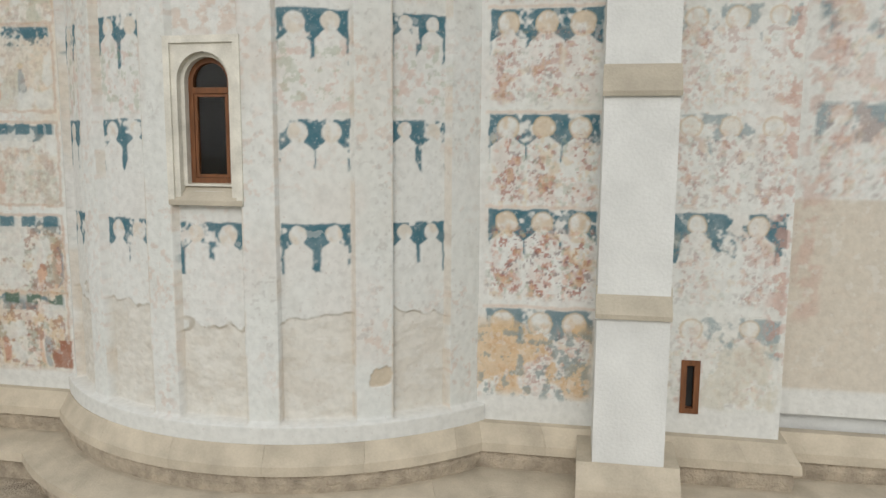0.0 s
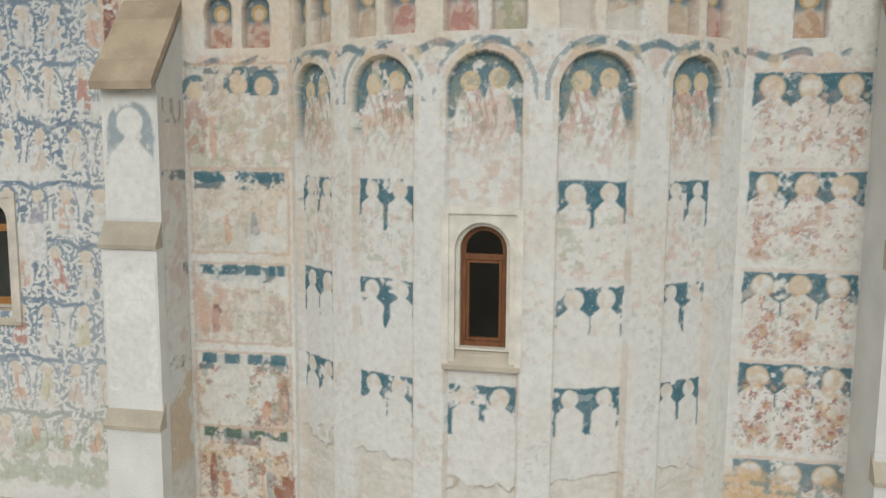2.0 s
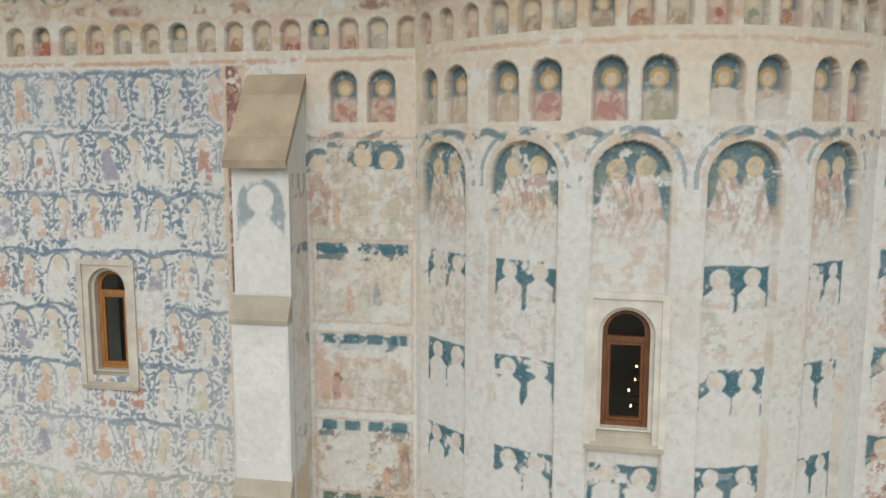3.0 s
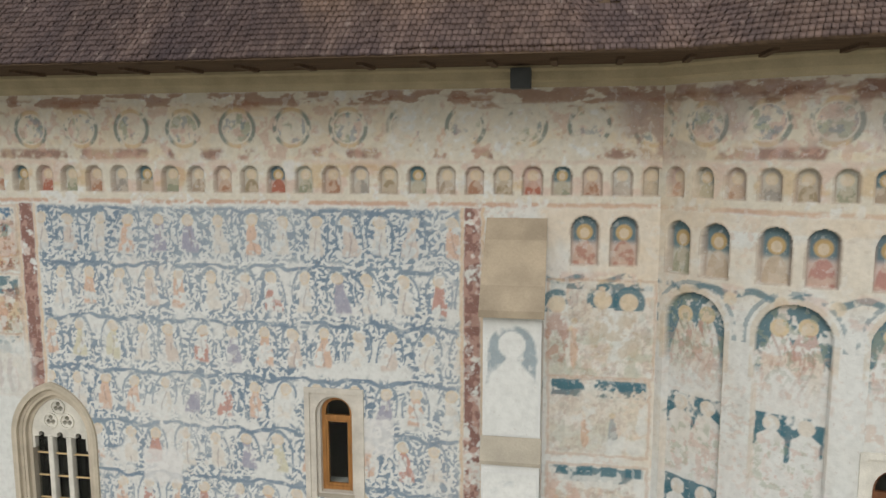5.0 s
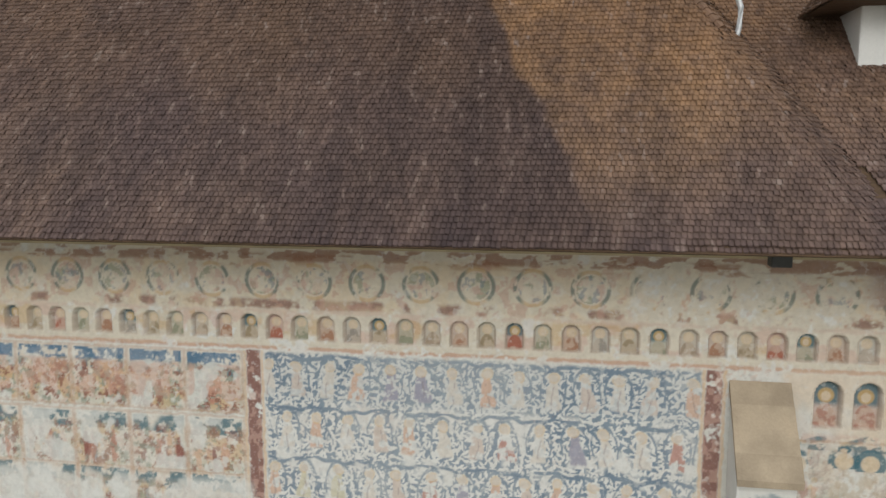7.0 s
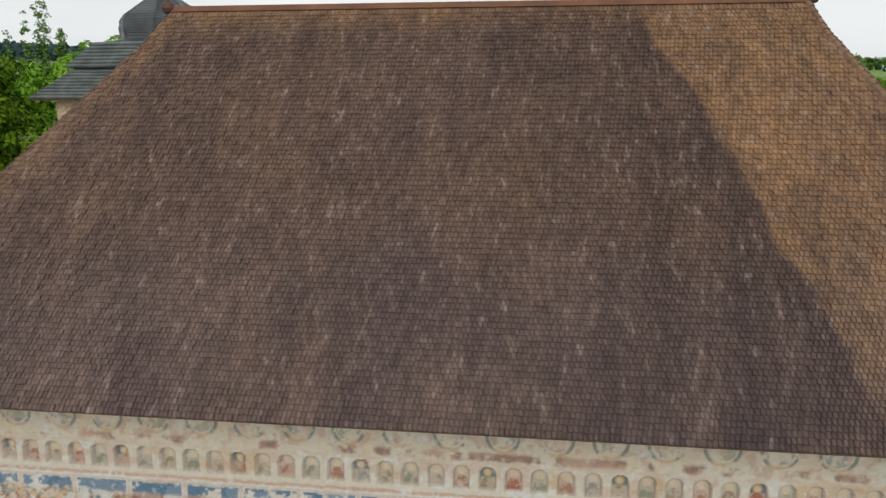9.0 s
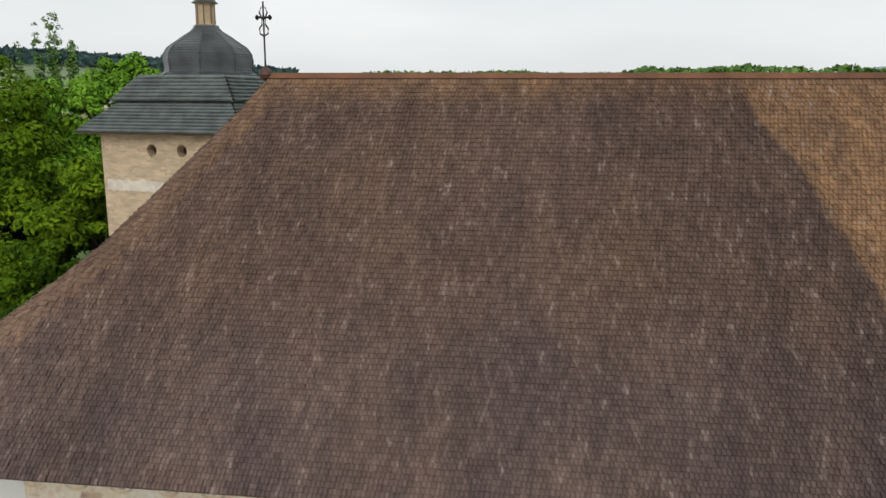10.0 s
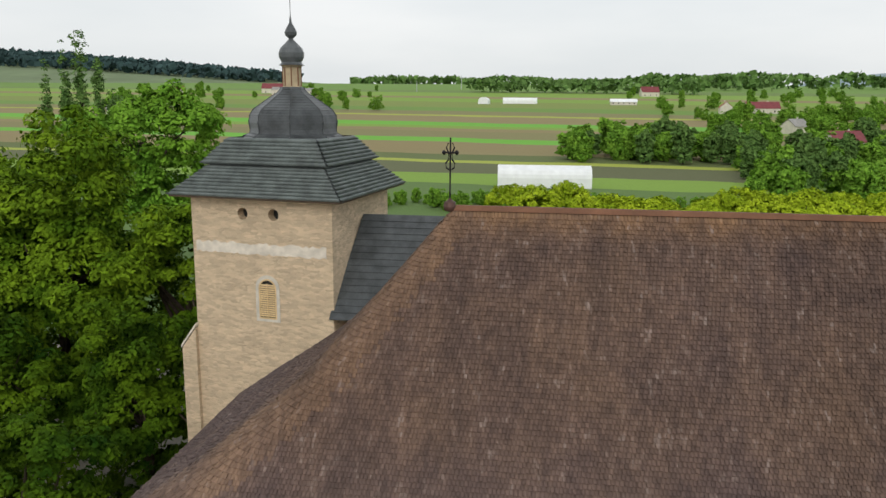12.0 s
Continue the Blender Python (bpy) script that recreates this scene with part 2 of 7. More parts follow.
def shingle_material(name, cold, warm, warm_line, per_object=False):
    """Oak shingles: grey-brown weathered ones, and warm newer ones past a slanting border on the roof."""
    m = mat(name, cold, 0.8, 0.15, 0.55, 12.0, 0.25, 0 if per_object else 0.17, per_object=0.17 if per_object else 0, stretch=(1, 0.45, 0.45))
    n, l = m.node_tree.nodes, m.node_tree.links
    h = next(x for x in n if x.type == "HUE_SAT")
    old = h.inputs["Color"].links[0].from_socket
    geo, sep = n.new("ShaderNodeNewGeometry"), n.new("ShaderNodeSeparateXYZ")
    l.new(geo.outputs["Position"], sep.inputs[0])
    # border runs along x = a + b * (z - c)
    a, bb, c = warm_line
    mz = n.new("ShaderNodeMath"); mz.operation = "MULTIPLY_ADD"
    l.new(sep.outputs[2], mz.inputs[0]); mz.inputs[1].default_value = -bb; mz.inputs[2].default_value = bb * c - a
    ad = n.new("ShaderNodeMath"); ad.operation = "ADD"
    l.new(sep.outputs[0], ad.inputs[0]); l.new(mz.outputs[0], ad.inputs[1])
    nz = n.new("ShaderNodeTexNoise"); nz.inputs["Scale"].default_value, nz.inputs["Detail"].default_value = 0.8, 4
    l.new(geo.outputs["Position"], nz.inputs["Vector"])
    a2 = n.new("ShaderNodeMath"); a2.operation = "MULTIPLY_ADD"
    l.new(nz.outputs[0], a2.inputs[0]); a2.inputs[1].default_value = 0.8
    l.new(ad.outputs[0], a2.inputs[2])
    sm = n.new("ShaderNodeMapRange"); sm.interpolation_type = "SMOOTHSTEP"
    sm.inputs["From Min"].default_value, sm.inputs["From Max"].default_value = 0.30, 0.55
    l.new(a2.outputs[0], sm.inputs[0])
    low = n.new("ShaderNodeMapRange"); low.interpolation_type = "SMOOTHSTEP"
    low.inputs["From Min"].default_value, low.inputs["From Max"].default_value = 12.8, 15.0
    l.new(sep.outputs[2], low.inputs[0])
    old_both = n.new("ShaderNodeMath"); old_both.operation = "MULTIPLY"
    l.new(sm.outputs[0], old_both.inputs[0]); l.new(low.outputs[0], old_both.inputs[1])
    crest = n.new("ShaderNodeMapRange"); crest.interpolation_type = "SMOOTHSTEP"
    crest.inputs["From Min"].default_value, crest.inputs["From Max"].default_value = 19.7, 20.6
    crest.inputs["To Max"].default_value = 0.85
    l.new(sep.outputs[2], crest.inputs[0])
    both = n.new("ShaderNodeMath"); both.operation = "MAXIMUM"
    east = n.new("ShaderNodeMapRange"); east.interpolation_type = "SMOOTHSTEP"
    east.inputs["From Min"].default_value, east.inputs["From Max"].default_value = EASTFADE
    east.inputs["To Min"].default_value, east.inputs["To Max"].default_value = 1.0, 0.45
    l.new(sep.outputs[0], east.inputs[0])
    ob2 = n.new("ShaderNodeMath"); ob2.operation = "MULTIPLY"
    l.new(old_both.outputs[0], ob2.inputs[0]); l.new(east.outputs[0], ob2.inputs[1])
    l.new(ob2.outputs[0], both.inputs[0]); l.new(crest.outputs[0], both.inputs[1])
    mx = n.new("ShaderNodeMix"); mx.data_type = "RGBA"
    soft = n.new("ShaderNodeMath"); soft.operation = "MULTIPLY"
    l.new(both.outputs[0], soft.inputs[0])
    wv = n.new("ShaderNodeMapRange"); wv.inputs["To Min"].default_value, wv.inputs["To Max"].default_value = 0.45, 1.15
    n2 = n.new("ShaderNodeTexNoise"); n2.inputs["Scale"].default_value, n2.inputs["Detail"].default_value = 2.6, 5
    l.new(geo.outputs["Position"], n2.inputs["Vector"])
    wv.inputs["From Min"].default_value, wv.inputs["From Max"].default_value = 0.3, 0.7
    l.new(n2.outputs[0], wv.inputs[0])
    l.new(wv.outputs[0], soft.inputs[1])
    soft.use_clamp = True
    l.new(soft.outputs[0], mx.inputs[0]); l.new(old, mx.inputs[6]); mx.inputs[7].default_value = (*warm, 1)
    # streaks down the slope, and single bleached shingles
    st = n.new("ShaderNodeMapping"); st.inputs["Scale"].default_value = (1.0, 0.16, 0.16)
    l.new(geo.outputs["Position"], st.inputs[0])
    n3 = n.new("ShaderNodeTexNoise"); n3.inputs["Scale"].default_value, n3.inputs["Detail"].default_value = 1.3, 5
    l.new(st.outputs[0], n3.inputs["Vector"])
    r3 = n.new("ShaderNodeValToRGB")
    r3.color_ramp.elements[0].position, r3.color_ramp.elements[0].color = 0.33, (0.82, 0.81, 0.84, 1)
    r3.color_ramp.elements[1].position, r3.color_ramp.elements[1].color = 0.66, (1.16, 1.12, 1.07, 1)
    l.new(n3.outputs[0], r3.inputs[0])
    m3 = n.new("ShaderNodeMix"); m3.data_type, m3.blend_type = "RGBA", "MULTIPLY"
    m3.inputs[0].default_value = 1.0
    l.new(mx.outputs[2], m3.inputs[6]); l.new(r3.outputs[0], m3.inputs[7])
    # narrow streaks a few shingles wide, bleached runs among them, and a darker belt along the newer part
    fs = n.new("ShaderNodeMapping"); fs.inputs["Scale"].default_value = (6.5, 2.3, 2.3)
    l.new(geo.outputs["Position"], fs.inputs[0])
    n5 = n.new("ShaderNodeTexNoise"); n5.inputs["Scale"].default_value, n5.inputs["Detail"].default_value = 1.0, 4
    l.new(fs.outputs[0], n5.inputs["Vector"])
    r5 = n.new("ShaderNodeValToRGB")
    r5.color_ramp.elements[0].position, r5.color_ramp.elements[0].color = 0.30, (0.78, 0.77, 0.79, 1)
    r5.color_ramp.elements[1].position, r5.color_ramp.elements[1].color = 0.70, (1.22, 1.20, 1.16, 1)
    l.new(n5.outputs[0], r5.inputs[0])
    m5 = n.new("ShaderNodeMix"); m5.data_type, m5.blend_type = "RGBA", "MULTIPLY"
    m5.inputs[0].default_value = 1.0
    l.new(m3.outputs[2], m5.inputs[6]); l.new(r5.outputs[0], m5.inputs[7])
    n6 = n.new("ShaderNodeTexNoise"); n6.inputs["Scale"].default_value, n6.inputs["Detail"].default_value = 0.45, 3
    l.new(geo.outputs["Position"], n6.inputs["Vector"])
    r6 = n.new("ShaderNodeValToRGB")
    r6.color_ramp.elements[0].position, r6.color_ramp.elements[0].color = 0.36, (0.86, 0.87, 0.92, 1)
    r6.color_ramp.elements[1].position, r6.color_ramp.elements[1].color = 0.64, (1.12, 1.11, 1.05, 1)
    l.new(n6.outputs[0], r6.inputs[0])
    m6 = n.new("ShaderNodeMix"); m6.data_type, m6.blend_type = "RGBA", "MULTIPLY"
    m6.inputs[0].default_value = 1.0
    l.new(m5.outputs[2], m6.inputs[6]); l.new(r6.outputs[0], m6.inputs[7])
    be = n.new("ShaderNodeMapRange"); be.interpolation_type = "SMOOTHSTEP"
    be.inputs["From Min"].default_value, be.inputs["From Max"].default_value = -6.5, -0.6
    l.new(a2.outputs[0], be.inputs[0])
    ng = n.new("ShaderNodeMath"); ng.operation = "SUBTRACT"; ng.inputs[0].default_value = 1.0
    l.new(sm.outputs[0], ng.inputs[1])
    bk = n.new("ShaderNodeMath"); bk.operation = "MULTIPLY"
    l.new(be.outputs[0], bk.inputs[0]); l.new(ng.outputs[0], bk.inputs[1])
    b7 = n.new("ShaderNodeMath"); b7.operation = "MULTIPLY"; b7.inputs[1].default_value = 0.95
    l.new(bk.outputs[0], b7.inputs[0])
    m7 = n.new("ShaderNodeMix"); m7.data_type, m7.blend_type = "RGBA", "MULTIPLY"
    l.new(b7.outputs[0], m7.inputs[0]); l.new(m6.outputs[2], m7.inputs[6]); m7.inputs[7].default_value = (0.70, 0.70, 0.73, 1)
    # greyer, more weathered courses towards the eaves
    ew = n.new("ShaderNodeMapRange"); ew.interpolation_type = "SMOOTHSTEP"
    ew.inputs["From Min"].default_value, ew.inputs["From Max"].default_value = 16.8, 14.0
    l.new(sep.outputs[2], ew.inputs[0])
    m8 = n.new("ShaderNodeMix"); m8.data_type, m8.blend_type = "RGBA", "MULTIPLY"
    l.new(ew.outputs[0], m8.inputs[0]); l.new(m7.outputs[2], m8.inputs[6]); m8.inputs[7].default_value = (0.93, 1.0, 1.16, 1)
    rnd = n.new("ShaderNodeObjectInfo").outputs["Random"] if per_object else geo.outputs["Random Per Island"]
    mul = n.new("ShaderNodeMath"); mul.operation = "MULTIPLY"; mul.inputs[1].default_value = 37.13
    fr = n.new("ShaderNodeMath"); fr.operation = "FRACT"
    l.new(rnd, mul.inputs[0]); l.new(mul.outputs[0], fr.inputs[0])
    gt = n.new("ShaderNodeMapRange"); gt.inputs["From Min"].default_value, gt.inputs["From Max"].default_value = 0.25, 0.9
    gt.inputs["To Max"].default_value = 0.8
    l.new(fr.outputs[0], gt.inputs[0])
    sp = n.new("ShaderNodeMapRange"); sp.inputs["From Min"].default_value, sp.inputs["From Max"].default_value = 0.58, 0.70
    l.new(n5.outputs[0], sp.inputs[0])
    gs = n.new("ShaderNodeMath"); gs.operation = "MULTIPLY"
    l.new(gt.outputs[0], gs.inputs[0]); l.new(sp.outputs[0], gs.inputs[1])
    m4 = n.new("ShaderNodeMix"); m4.data_type = "RGBA"
    l.new(gs.outputs[0], m4.inputs[0]); l.new(m8.outputs[2], m4.inputs[6]); m4.inputs[7].default_value = (0.25, 0.195, 0.17, 1)
    l.new(m4.outputs[2], h.inputs["Color"])
    return m


M_HIP = shingle_material("warm_hip_shingles", (0.165, 0.105, 0.07), (0.20, 0.125, 0.08), (-17.7, -0.52, 19.5))
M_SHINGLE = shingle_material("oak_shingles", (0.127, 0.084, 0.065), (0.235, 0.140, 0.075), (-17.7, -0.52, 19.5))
M_SHINGLE_ONE = shingle_material("oak_shingle_single", (0.127, 0.084, 0.065), (0.235, 0.140, 0.075), (-17.7, -0.52, 19.5), True)


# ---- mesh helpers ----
def part(name, bm, material, parent=None, label=""):
    me = bpy.data.meshes.new(name)
    bm.to_mesh(me)
    bm.free()
    return linked(name, me, material, parent, label)


def linked(name, me, material, parent=None, label=""):
    if material is not None and not me.materials:
        me.materials.append(material)
    ob = new(name, me)
    if parent is not None:
        ob.parent = parent
    if label:
        ob["label"] = label
    return ob


def group_at(name, label, category, where=(0, 0, 0), group="", kind=""):
    e = new(name)
    e.empty_display_size = 0.1
    e.location = where
    return tagged(e, label, category, group, kind)


def box(bm, x0, x1, y0, y1, z0, z1, bevel=0.0):
    r = bmesh.ops.create_cube(bm, size=1.0)
    for v in r["verts"]:
        v.co = Vector(((x0 + x1) / 2 + v.co.x * (x1 - x0), (y0 + y1) / 2 + v.co.y * (y1 - y0), (z0 + z1) / 2 + v.co.z * (z1 - z0)))
    if bevel:
        es = list({e for v in r["verts"] for e in v.link_edges})
        bmesh.ops.bevel(bm, geom=es, offset=bevel, segments=2, affect="EDGES", profile=0.6)
    return bm


def prism(bm, poly, axis, a0, a1):
    """Sweeps a polygon of (p, q) along x, y or z from a0 to a1."""
    def at(p, q, a):
        return {"x": (a, p, q), "y": (p, a, q), "z": (p, q, a)}[axis]
    lo = [bm.verts.new(at(p, q, a0)) for p, q in poly]
    hi = [bm.verts.new(at(p, q, a1)) for p, q in poly]
    k = len(poly)
    for i in range(k):
        bm.faces.new((lo[i], lo[(i + 1) % k], hi[(i + 1) % k], hi[i]))
    bm.faces.new(lo[::-1])
    bm.faces.new(hi)
    bmesh.ops.recalc_face_normals(bm, faces=bm.faces[:])
    return bm


def lathe(bm, profile, cx, cy, seg=16, z=0.0, turn=0.0):
    rings = []
    for r, h in profile:
        rings.append([bm.verts.new((cx + r * math.cos(turn + 2 * math.pi * i / seg), cy + r * math.sin(turn + 2 * math.pi * i / seg), z + h)) for i in range(seg)])
    for a, b in zip(rings, rings[1:]):
        for i in range(seg):
            bm.faces.new((a[i], a[(i + 1) % seg], b[(i + 1) % seg], b[i]))
    bm.faces.new(rings[0][::-1])
    bm.faces.new(rings[-1])
    return bm


def tube(bm, pts, r, seg=8):
    rings = []
    for i, p in enumerate(pts):
        p = Vector(p)
        d = Vector(pts[min(i + 1, len(pts) - 1)]) - Vector(pts[max(i - 1, 0)])
        q = d.to_track_quat("Z", "Y")
        rr = r[i] if isinstance(r, (list, tuple)) else r
        rings.append([bm.verts.new(p + q @ Vector((rr * math.cos(2 * math.pi * k / seg), rr * math.sin(2 * math.pi * k / seg), 0))) for k in range(seg)])
    for a, b in zip(rings, rings[1:]):
        for k in range(seg):
            bm.faces.new((a[k], a[(k + 1) % seg], b[(k + 1) % seg], b[k]))
    bm.faces.new(rings[0][::-1])
    bm.faces.new(rings[-1])
    return bm


def fast_mesh(name, verts, quads):
    """A mesh from numpy arrays of places and quads."""
    me = bpy.data.meshes.new(name)
    me.vertices.add(len(verts))
    me.vertices.foreach_set("co", np.asarray(verts, np.float32).ravel())
    k = len(quads)
    me.loops.add(4 * k)
    me.loops.foreach_set("vertex_index", np.asarray(quads, np.int32).ravel())
    me.polygons.add(k)
    me.polygons.foreach_set("loop_start", np.arange(0, 4 * k, 4, dtype=np.int32))
    me.update(calc_edges=True)
    return me


def arch(x0, x1, z0, z1, n=12, pointed=False):
    """Outline of an arched opening, counter-clockwise from the lower left."""
    w, c = (x1 - x0) / 2, (x0 + x1) / 2
    if not pointed:
        zs = z1 - w
        return [(x0, z0), (x1, z0)] + [(c + w * math.cos(math.pi * i / n), zs + w * math.sin(math.pi * i / n)) for i in range(n + 1)]
    zs = z1 - 1.25 * w
    R = (w * w + (z1 - zs) ** 2) / (2 * w)
    top = math.atan2(z1 - zs, R - w)
    right = [(x1 - R + R * math.cos(top * i / n), zs + R * math.sin(top * i / n)) for i in range(n + 1)]
    left = [(2 * c - x, z) for x, z in right[::-1][1:]]
    return [(x0, z0), (x1, z0)] + right + left


def ring(bm, outer, inner, y0, y1, place=lambda x, y, z: (x, y, z)):
    """A frame between two outlines with the same number of points, from depth y0 (front) to y1."""
    k = len(outer)
    vs = [[bm.verts.new(place(x, y, z)) for x, z in o] for o, y in ((outer, y0), (inner, y0), (inner, y1), (outer, y1))]
    for a, b in ((0, 1), (1, 2), (2, 3), (3, 0)):
        for i in range(k):
            j = (i + 1) % k
            bm.faces.new((vs[a][i], vs[a][j], vs[b][j], vs[b][i]))
    bmesh.ops.recalc_face_normals(bm, faces=bm.faces[:])
    return bm


# ---- painted walls ----
WALL, ACX, ACY, AR = 11.07, -5.2, 14.3, 4.85
A0, ASTEP, AHALF = radians(-1.8), radians(18.95), radians(6.5)
PALE, BLUE, OCHRE, RED = (0.695, 0.695, 0.66), (0.07, 0.165, 0.205), (0.56, 0.36, 0.15), (0.34, 0.12, 0.085)
PINK, GREEN, FLESH, GREY, JBLUE = (0.60, 0.40, 0.33), (0.33, 0.38, 0.26), (0.66, 0.53, 0.36), (0.55, 0.51, 0.44), (0.165, 0.23, 0.30)
UMBER = (0.22, 0.09, 0.07)


def lattice(ix, iz, seed):
    n = (ix.astype(np.int64) * 374761393 + iz.astype(np.int64) * 668265263 + seed * 974634541) & 0xFFFFFFFF
    n = ((n ^ (n >> 13)) * 1274126177) & 0xFFFFFFFF
    return ((n ^ (n >> 16)) & 0xFFFF) / 65535.0


def vnoise(u, z, scale, seed=0):
    u, z = u * scale, z * scale
    i, j = np.floor(u), np.floor(z)
    f, g = u - i, z - j
    f, g = f * f * (3 - 2 * f), g * g * (3 - 2 * g)
    a, b, c, d = lattice(i, j, seed), lattice(i + 1, j, seed), lattice(i, j + 1, seed), lattice(i + 1, j + 1, seed)
    return (a * (1 - f) + b * f) * (1 - g) + (c * (1 - f) + d * f) * g


def fbm(u, z, scale, seed=0, octaves=4):
    s, amp, tot = 0, 1.0, 0
    for o in range(octaves):
        s = s + amp * vnoise(u + 13.7 * o, z - 7.3 * o, scale * 2 ** o, seed + o)
        tot, amp = tot + amp, amp * 0.55
    return s / tot


def smooth(a, b, x):
    t = np.clip((x - a) / (b - a), 0, 1)
    return t * t * (3 - 2 * t)


class Canvas:
    """Pigment and relief of one wall, over lengths U along it and heights Z; niche sides also carry painted shade."""

    def __init__(self, U, Z, seed):
        self.U, self.Z, self.seed = U, Z, seed
        self.rgb = np.tile(np.array(PALE), (len(U), 1))
        self.depth = np.zeros(len(U))
        self.flake = 0.72 * fbm(U, Z, 3.1, seed + 50) + 0.28 * fbm(U, Z, 13.0, seed + 55, 2)
        self.spot = fbm(U, Z, 7.0, seed + 60, 3)
        self.put(0.3 * smooth(0.42, 0.85, fbm(U, Z, 0.5, seed + 1)), (0.67, 0.61, 0.52))
        self.put(0.25 * smooth(0.52, 0.66, fbm(U, Z * 0.25, 4.0, seed + 4)), (0.60, 0.57, 0.52))
        self.put(0.12 * smooth(0.52, 0.75, fbm(U, Z, 1.1, seed + 2)), PINK)
        self.put(0.4 * smooth(0.60, 0.65, fbm(U, Z, 11.0, seed + 70, 3)) * smooth(0.45, 0.6, fbm(U, Z, 0.8, seed + 71)), (0.60, 0.42, 0.33))
        self.put(0.3 * smooth(0.68, 0.73, fbm(U, Z, 15.0, seed + 73, 2)) * smooth(0.42, 0.6, fbm(U, Z, 0.7, seed + 74)), (0.36, 0.32, 0.30))
        self.put(0.5 * smooth(0.4, 0.8, fbm(U, Z, 0.9, seed + 3)), (0.745, 0.74, 0.715))

    def put(self, m, colour):
        m = np.asarray(m, float)[:, None]
        self.rgb = self.rgb * (1 - m) + np.array(colour) * m

    def rect(self, u0, u1, z0, z1, soft=0.014):
        w = (self.spot - 0.5) * 0.06
        U, Z = self.U + w, self.Z + w
        return smooth(u0 - soft, u0 + soft, U) * smooth(-u1 - soft, -u1 + soft, -U) * smooth(z0 - soft, z0 + soft, Z) * smooth(-z1 - soft, -z1 + soft, -Z)

    def inside_arch(self, c, w, z0, z1):
        U, Z = self.U - c, self.Z
        s = z1 - w
        return (Z > z0) & (((np.abs(U) < w) & (Z < s)) | ((U * U + (Z - s) ** 2 < w * w) & (Z >= s)))

    def blotch(self, u0, u1, z0, z1, colour, scale=2.0, level=0.55, k=0.7, seed=0):
        self.put(k * self.rect(u0, u1, z0, z1, 0.12) * smooth(level - 0.015, level + 0.035, fbm(self.U, self.Z, scale * 1.3, self.seed + 100 + seed, 5)), colour)

    def figures(self, u0, u1, top, h, n, k=0.9, seed=0, reds=0.0, halo=0.35, worn=0.40, big=1.0):
        """A strip of blue ground with pale standing shapes left out of it, its lower edge worn away."""
        U, Z = self.U, self.Z
        w = (u1 - u0) / n
        t = (U - u0) / w
        i = np.floor(t)
        r = big * min(0.15, w * 0.27) * (0.9 + 0.2 * lattice(i, i * 0, self.seed + seed))
        x = (t - i - 0.5) * w + 0.05 * (lattice(i, i * 0 + 3, seed) - 0.5) + (self.spot - 0.5) * 0.05
        d = top - Z + (self.flake - 0.5) * 0.06
        head = smooth(-1.12, -0.9, -np.hypot(x, d - 1.25 * r) / r)
        body = smooth(0, 0.04, np.minimum(1.75 * r, 0.75 * r + 1.3 * np.maximum(d - 2.2 * r, 0)) - np.abs(x)) * (d > 1.9 * r)
        fig = np.maximum(head, body)
        low = h * (0.62 + 0.32 * vnoise(U, U * 0, 4.5, self.seed + seed) + 0.25 * vnoise(U, U * 0, 13.0, self.seed + seed + 1))
        blue = self.rect(u0, u1, top - h, top) * smooth(0, 0.05, low - d) * (1 - fig) * smooth(worn - 0.06, worn + 0.05, self.flake)
        self.put(np.clip(1.08 * k * blue * (0.82 + 0.3 * self.spot), 0, 1), BLUE)
        if halo:
            self.put(halo * self.rect(u0, u1, top - h, top) * head * smooth(0.35, 0.6, self.spot), OCHRE)
        if reds:
            robe = smooth(1.7 * r, 0.9 * r, np.abs(x)) * self.rect(u0, u1, top - 1.35, top - 0.3, 0.08)
            wide = self.rect(u0, u1, top - 1.4, top - 0.3, 0.08)
            patch = smooth(0.44, 0.58, fbm(U, Z, 2.2, seed + 76))
            self.put(0.35 * reds * robe * smooth(0.42, 0.54, fbm(U, Z, 5.0, seed + 79)), PINK)
            for k2, where, lo, scale, colour in ((1.0, robe * patch, 0.52, 8.0, (0.46, 0.24, 0.20)), (0.9, robe, 0.60, 13.0, RED), (0.8, wide * patch, 0.62, 15.0, (0.20, 0.15, 0.15)),
                                                 (0.5, wide, 0.61, 8.0, (0.66, 0.50, 0.28)), (0.6, wide, 0.645, 11.0, (0.36, 0.42, 0.34)), (0.5, wide, 0.64, 12.0, (0.62, 0.34, 0.24))):
                self.put(np.clip(k2 * (0.25 + 0.8 * reds), 0, 0.75) * where * smooth(lo + 0.03, lo + 0.07, fbm(U, Z, scale, int(seed + 77 + 10 * scale), 3)), colour)
            ringm = smooth(0.022, 0.01, np.abs(np.hypot(x, d - 1.25 * r) - r)) * (d < 2.1 * r)
            self.put(0.5 * self.rect(u0, u1, top - h, top) * ringm, (0.56, 0.42, 0.26))

    def niche(self, c, w, z0, z1, depth, tone, blue=True, seed=0):
        m = self.inside_arch(c, w, z0, z1)
        self.depth[m] = depth
        f = m.astype(float)
        d = z1 - self.Z
        x = self.U - c
        self.put(0.75 * f, tuple(0.6 * a + 0.4 * b for a, b in zip(tone, PALE)))
        if blue:
            self.put(0.85 * f * smooth(0.62 * (z1 - z0), 0.45 * (z1 - z0), d), BLUE)
        self.put(0.75 * f * smooth(1.1, 0.85, np.hypot(x, d - 0.33 * (z1 - z0)) / (0.62 * w)), (0.62, 0.40, 0.15) if blue else FLESH)
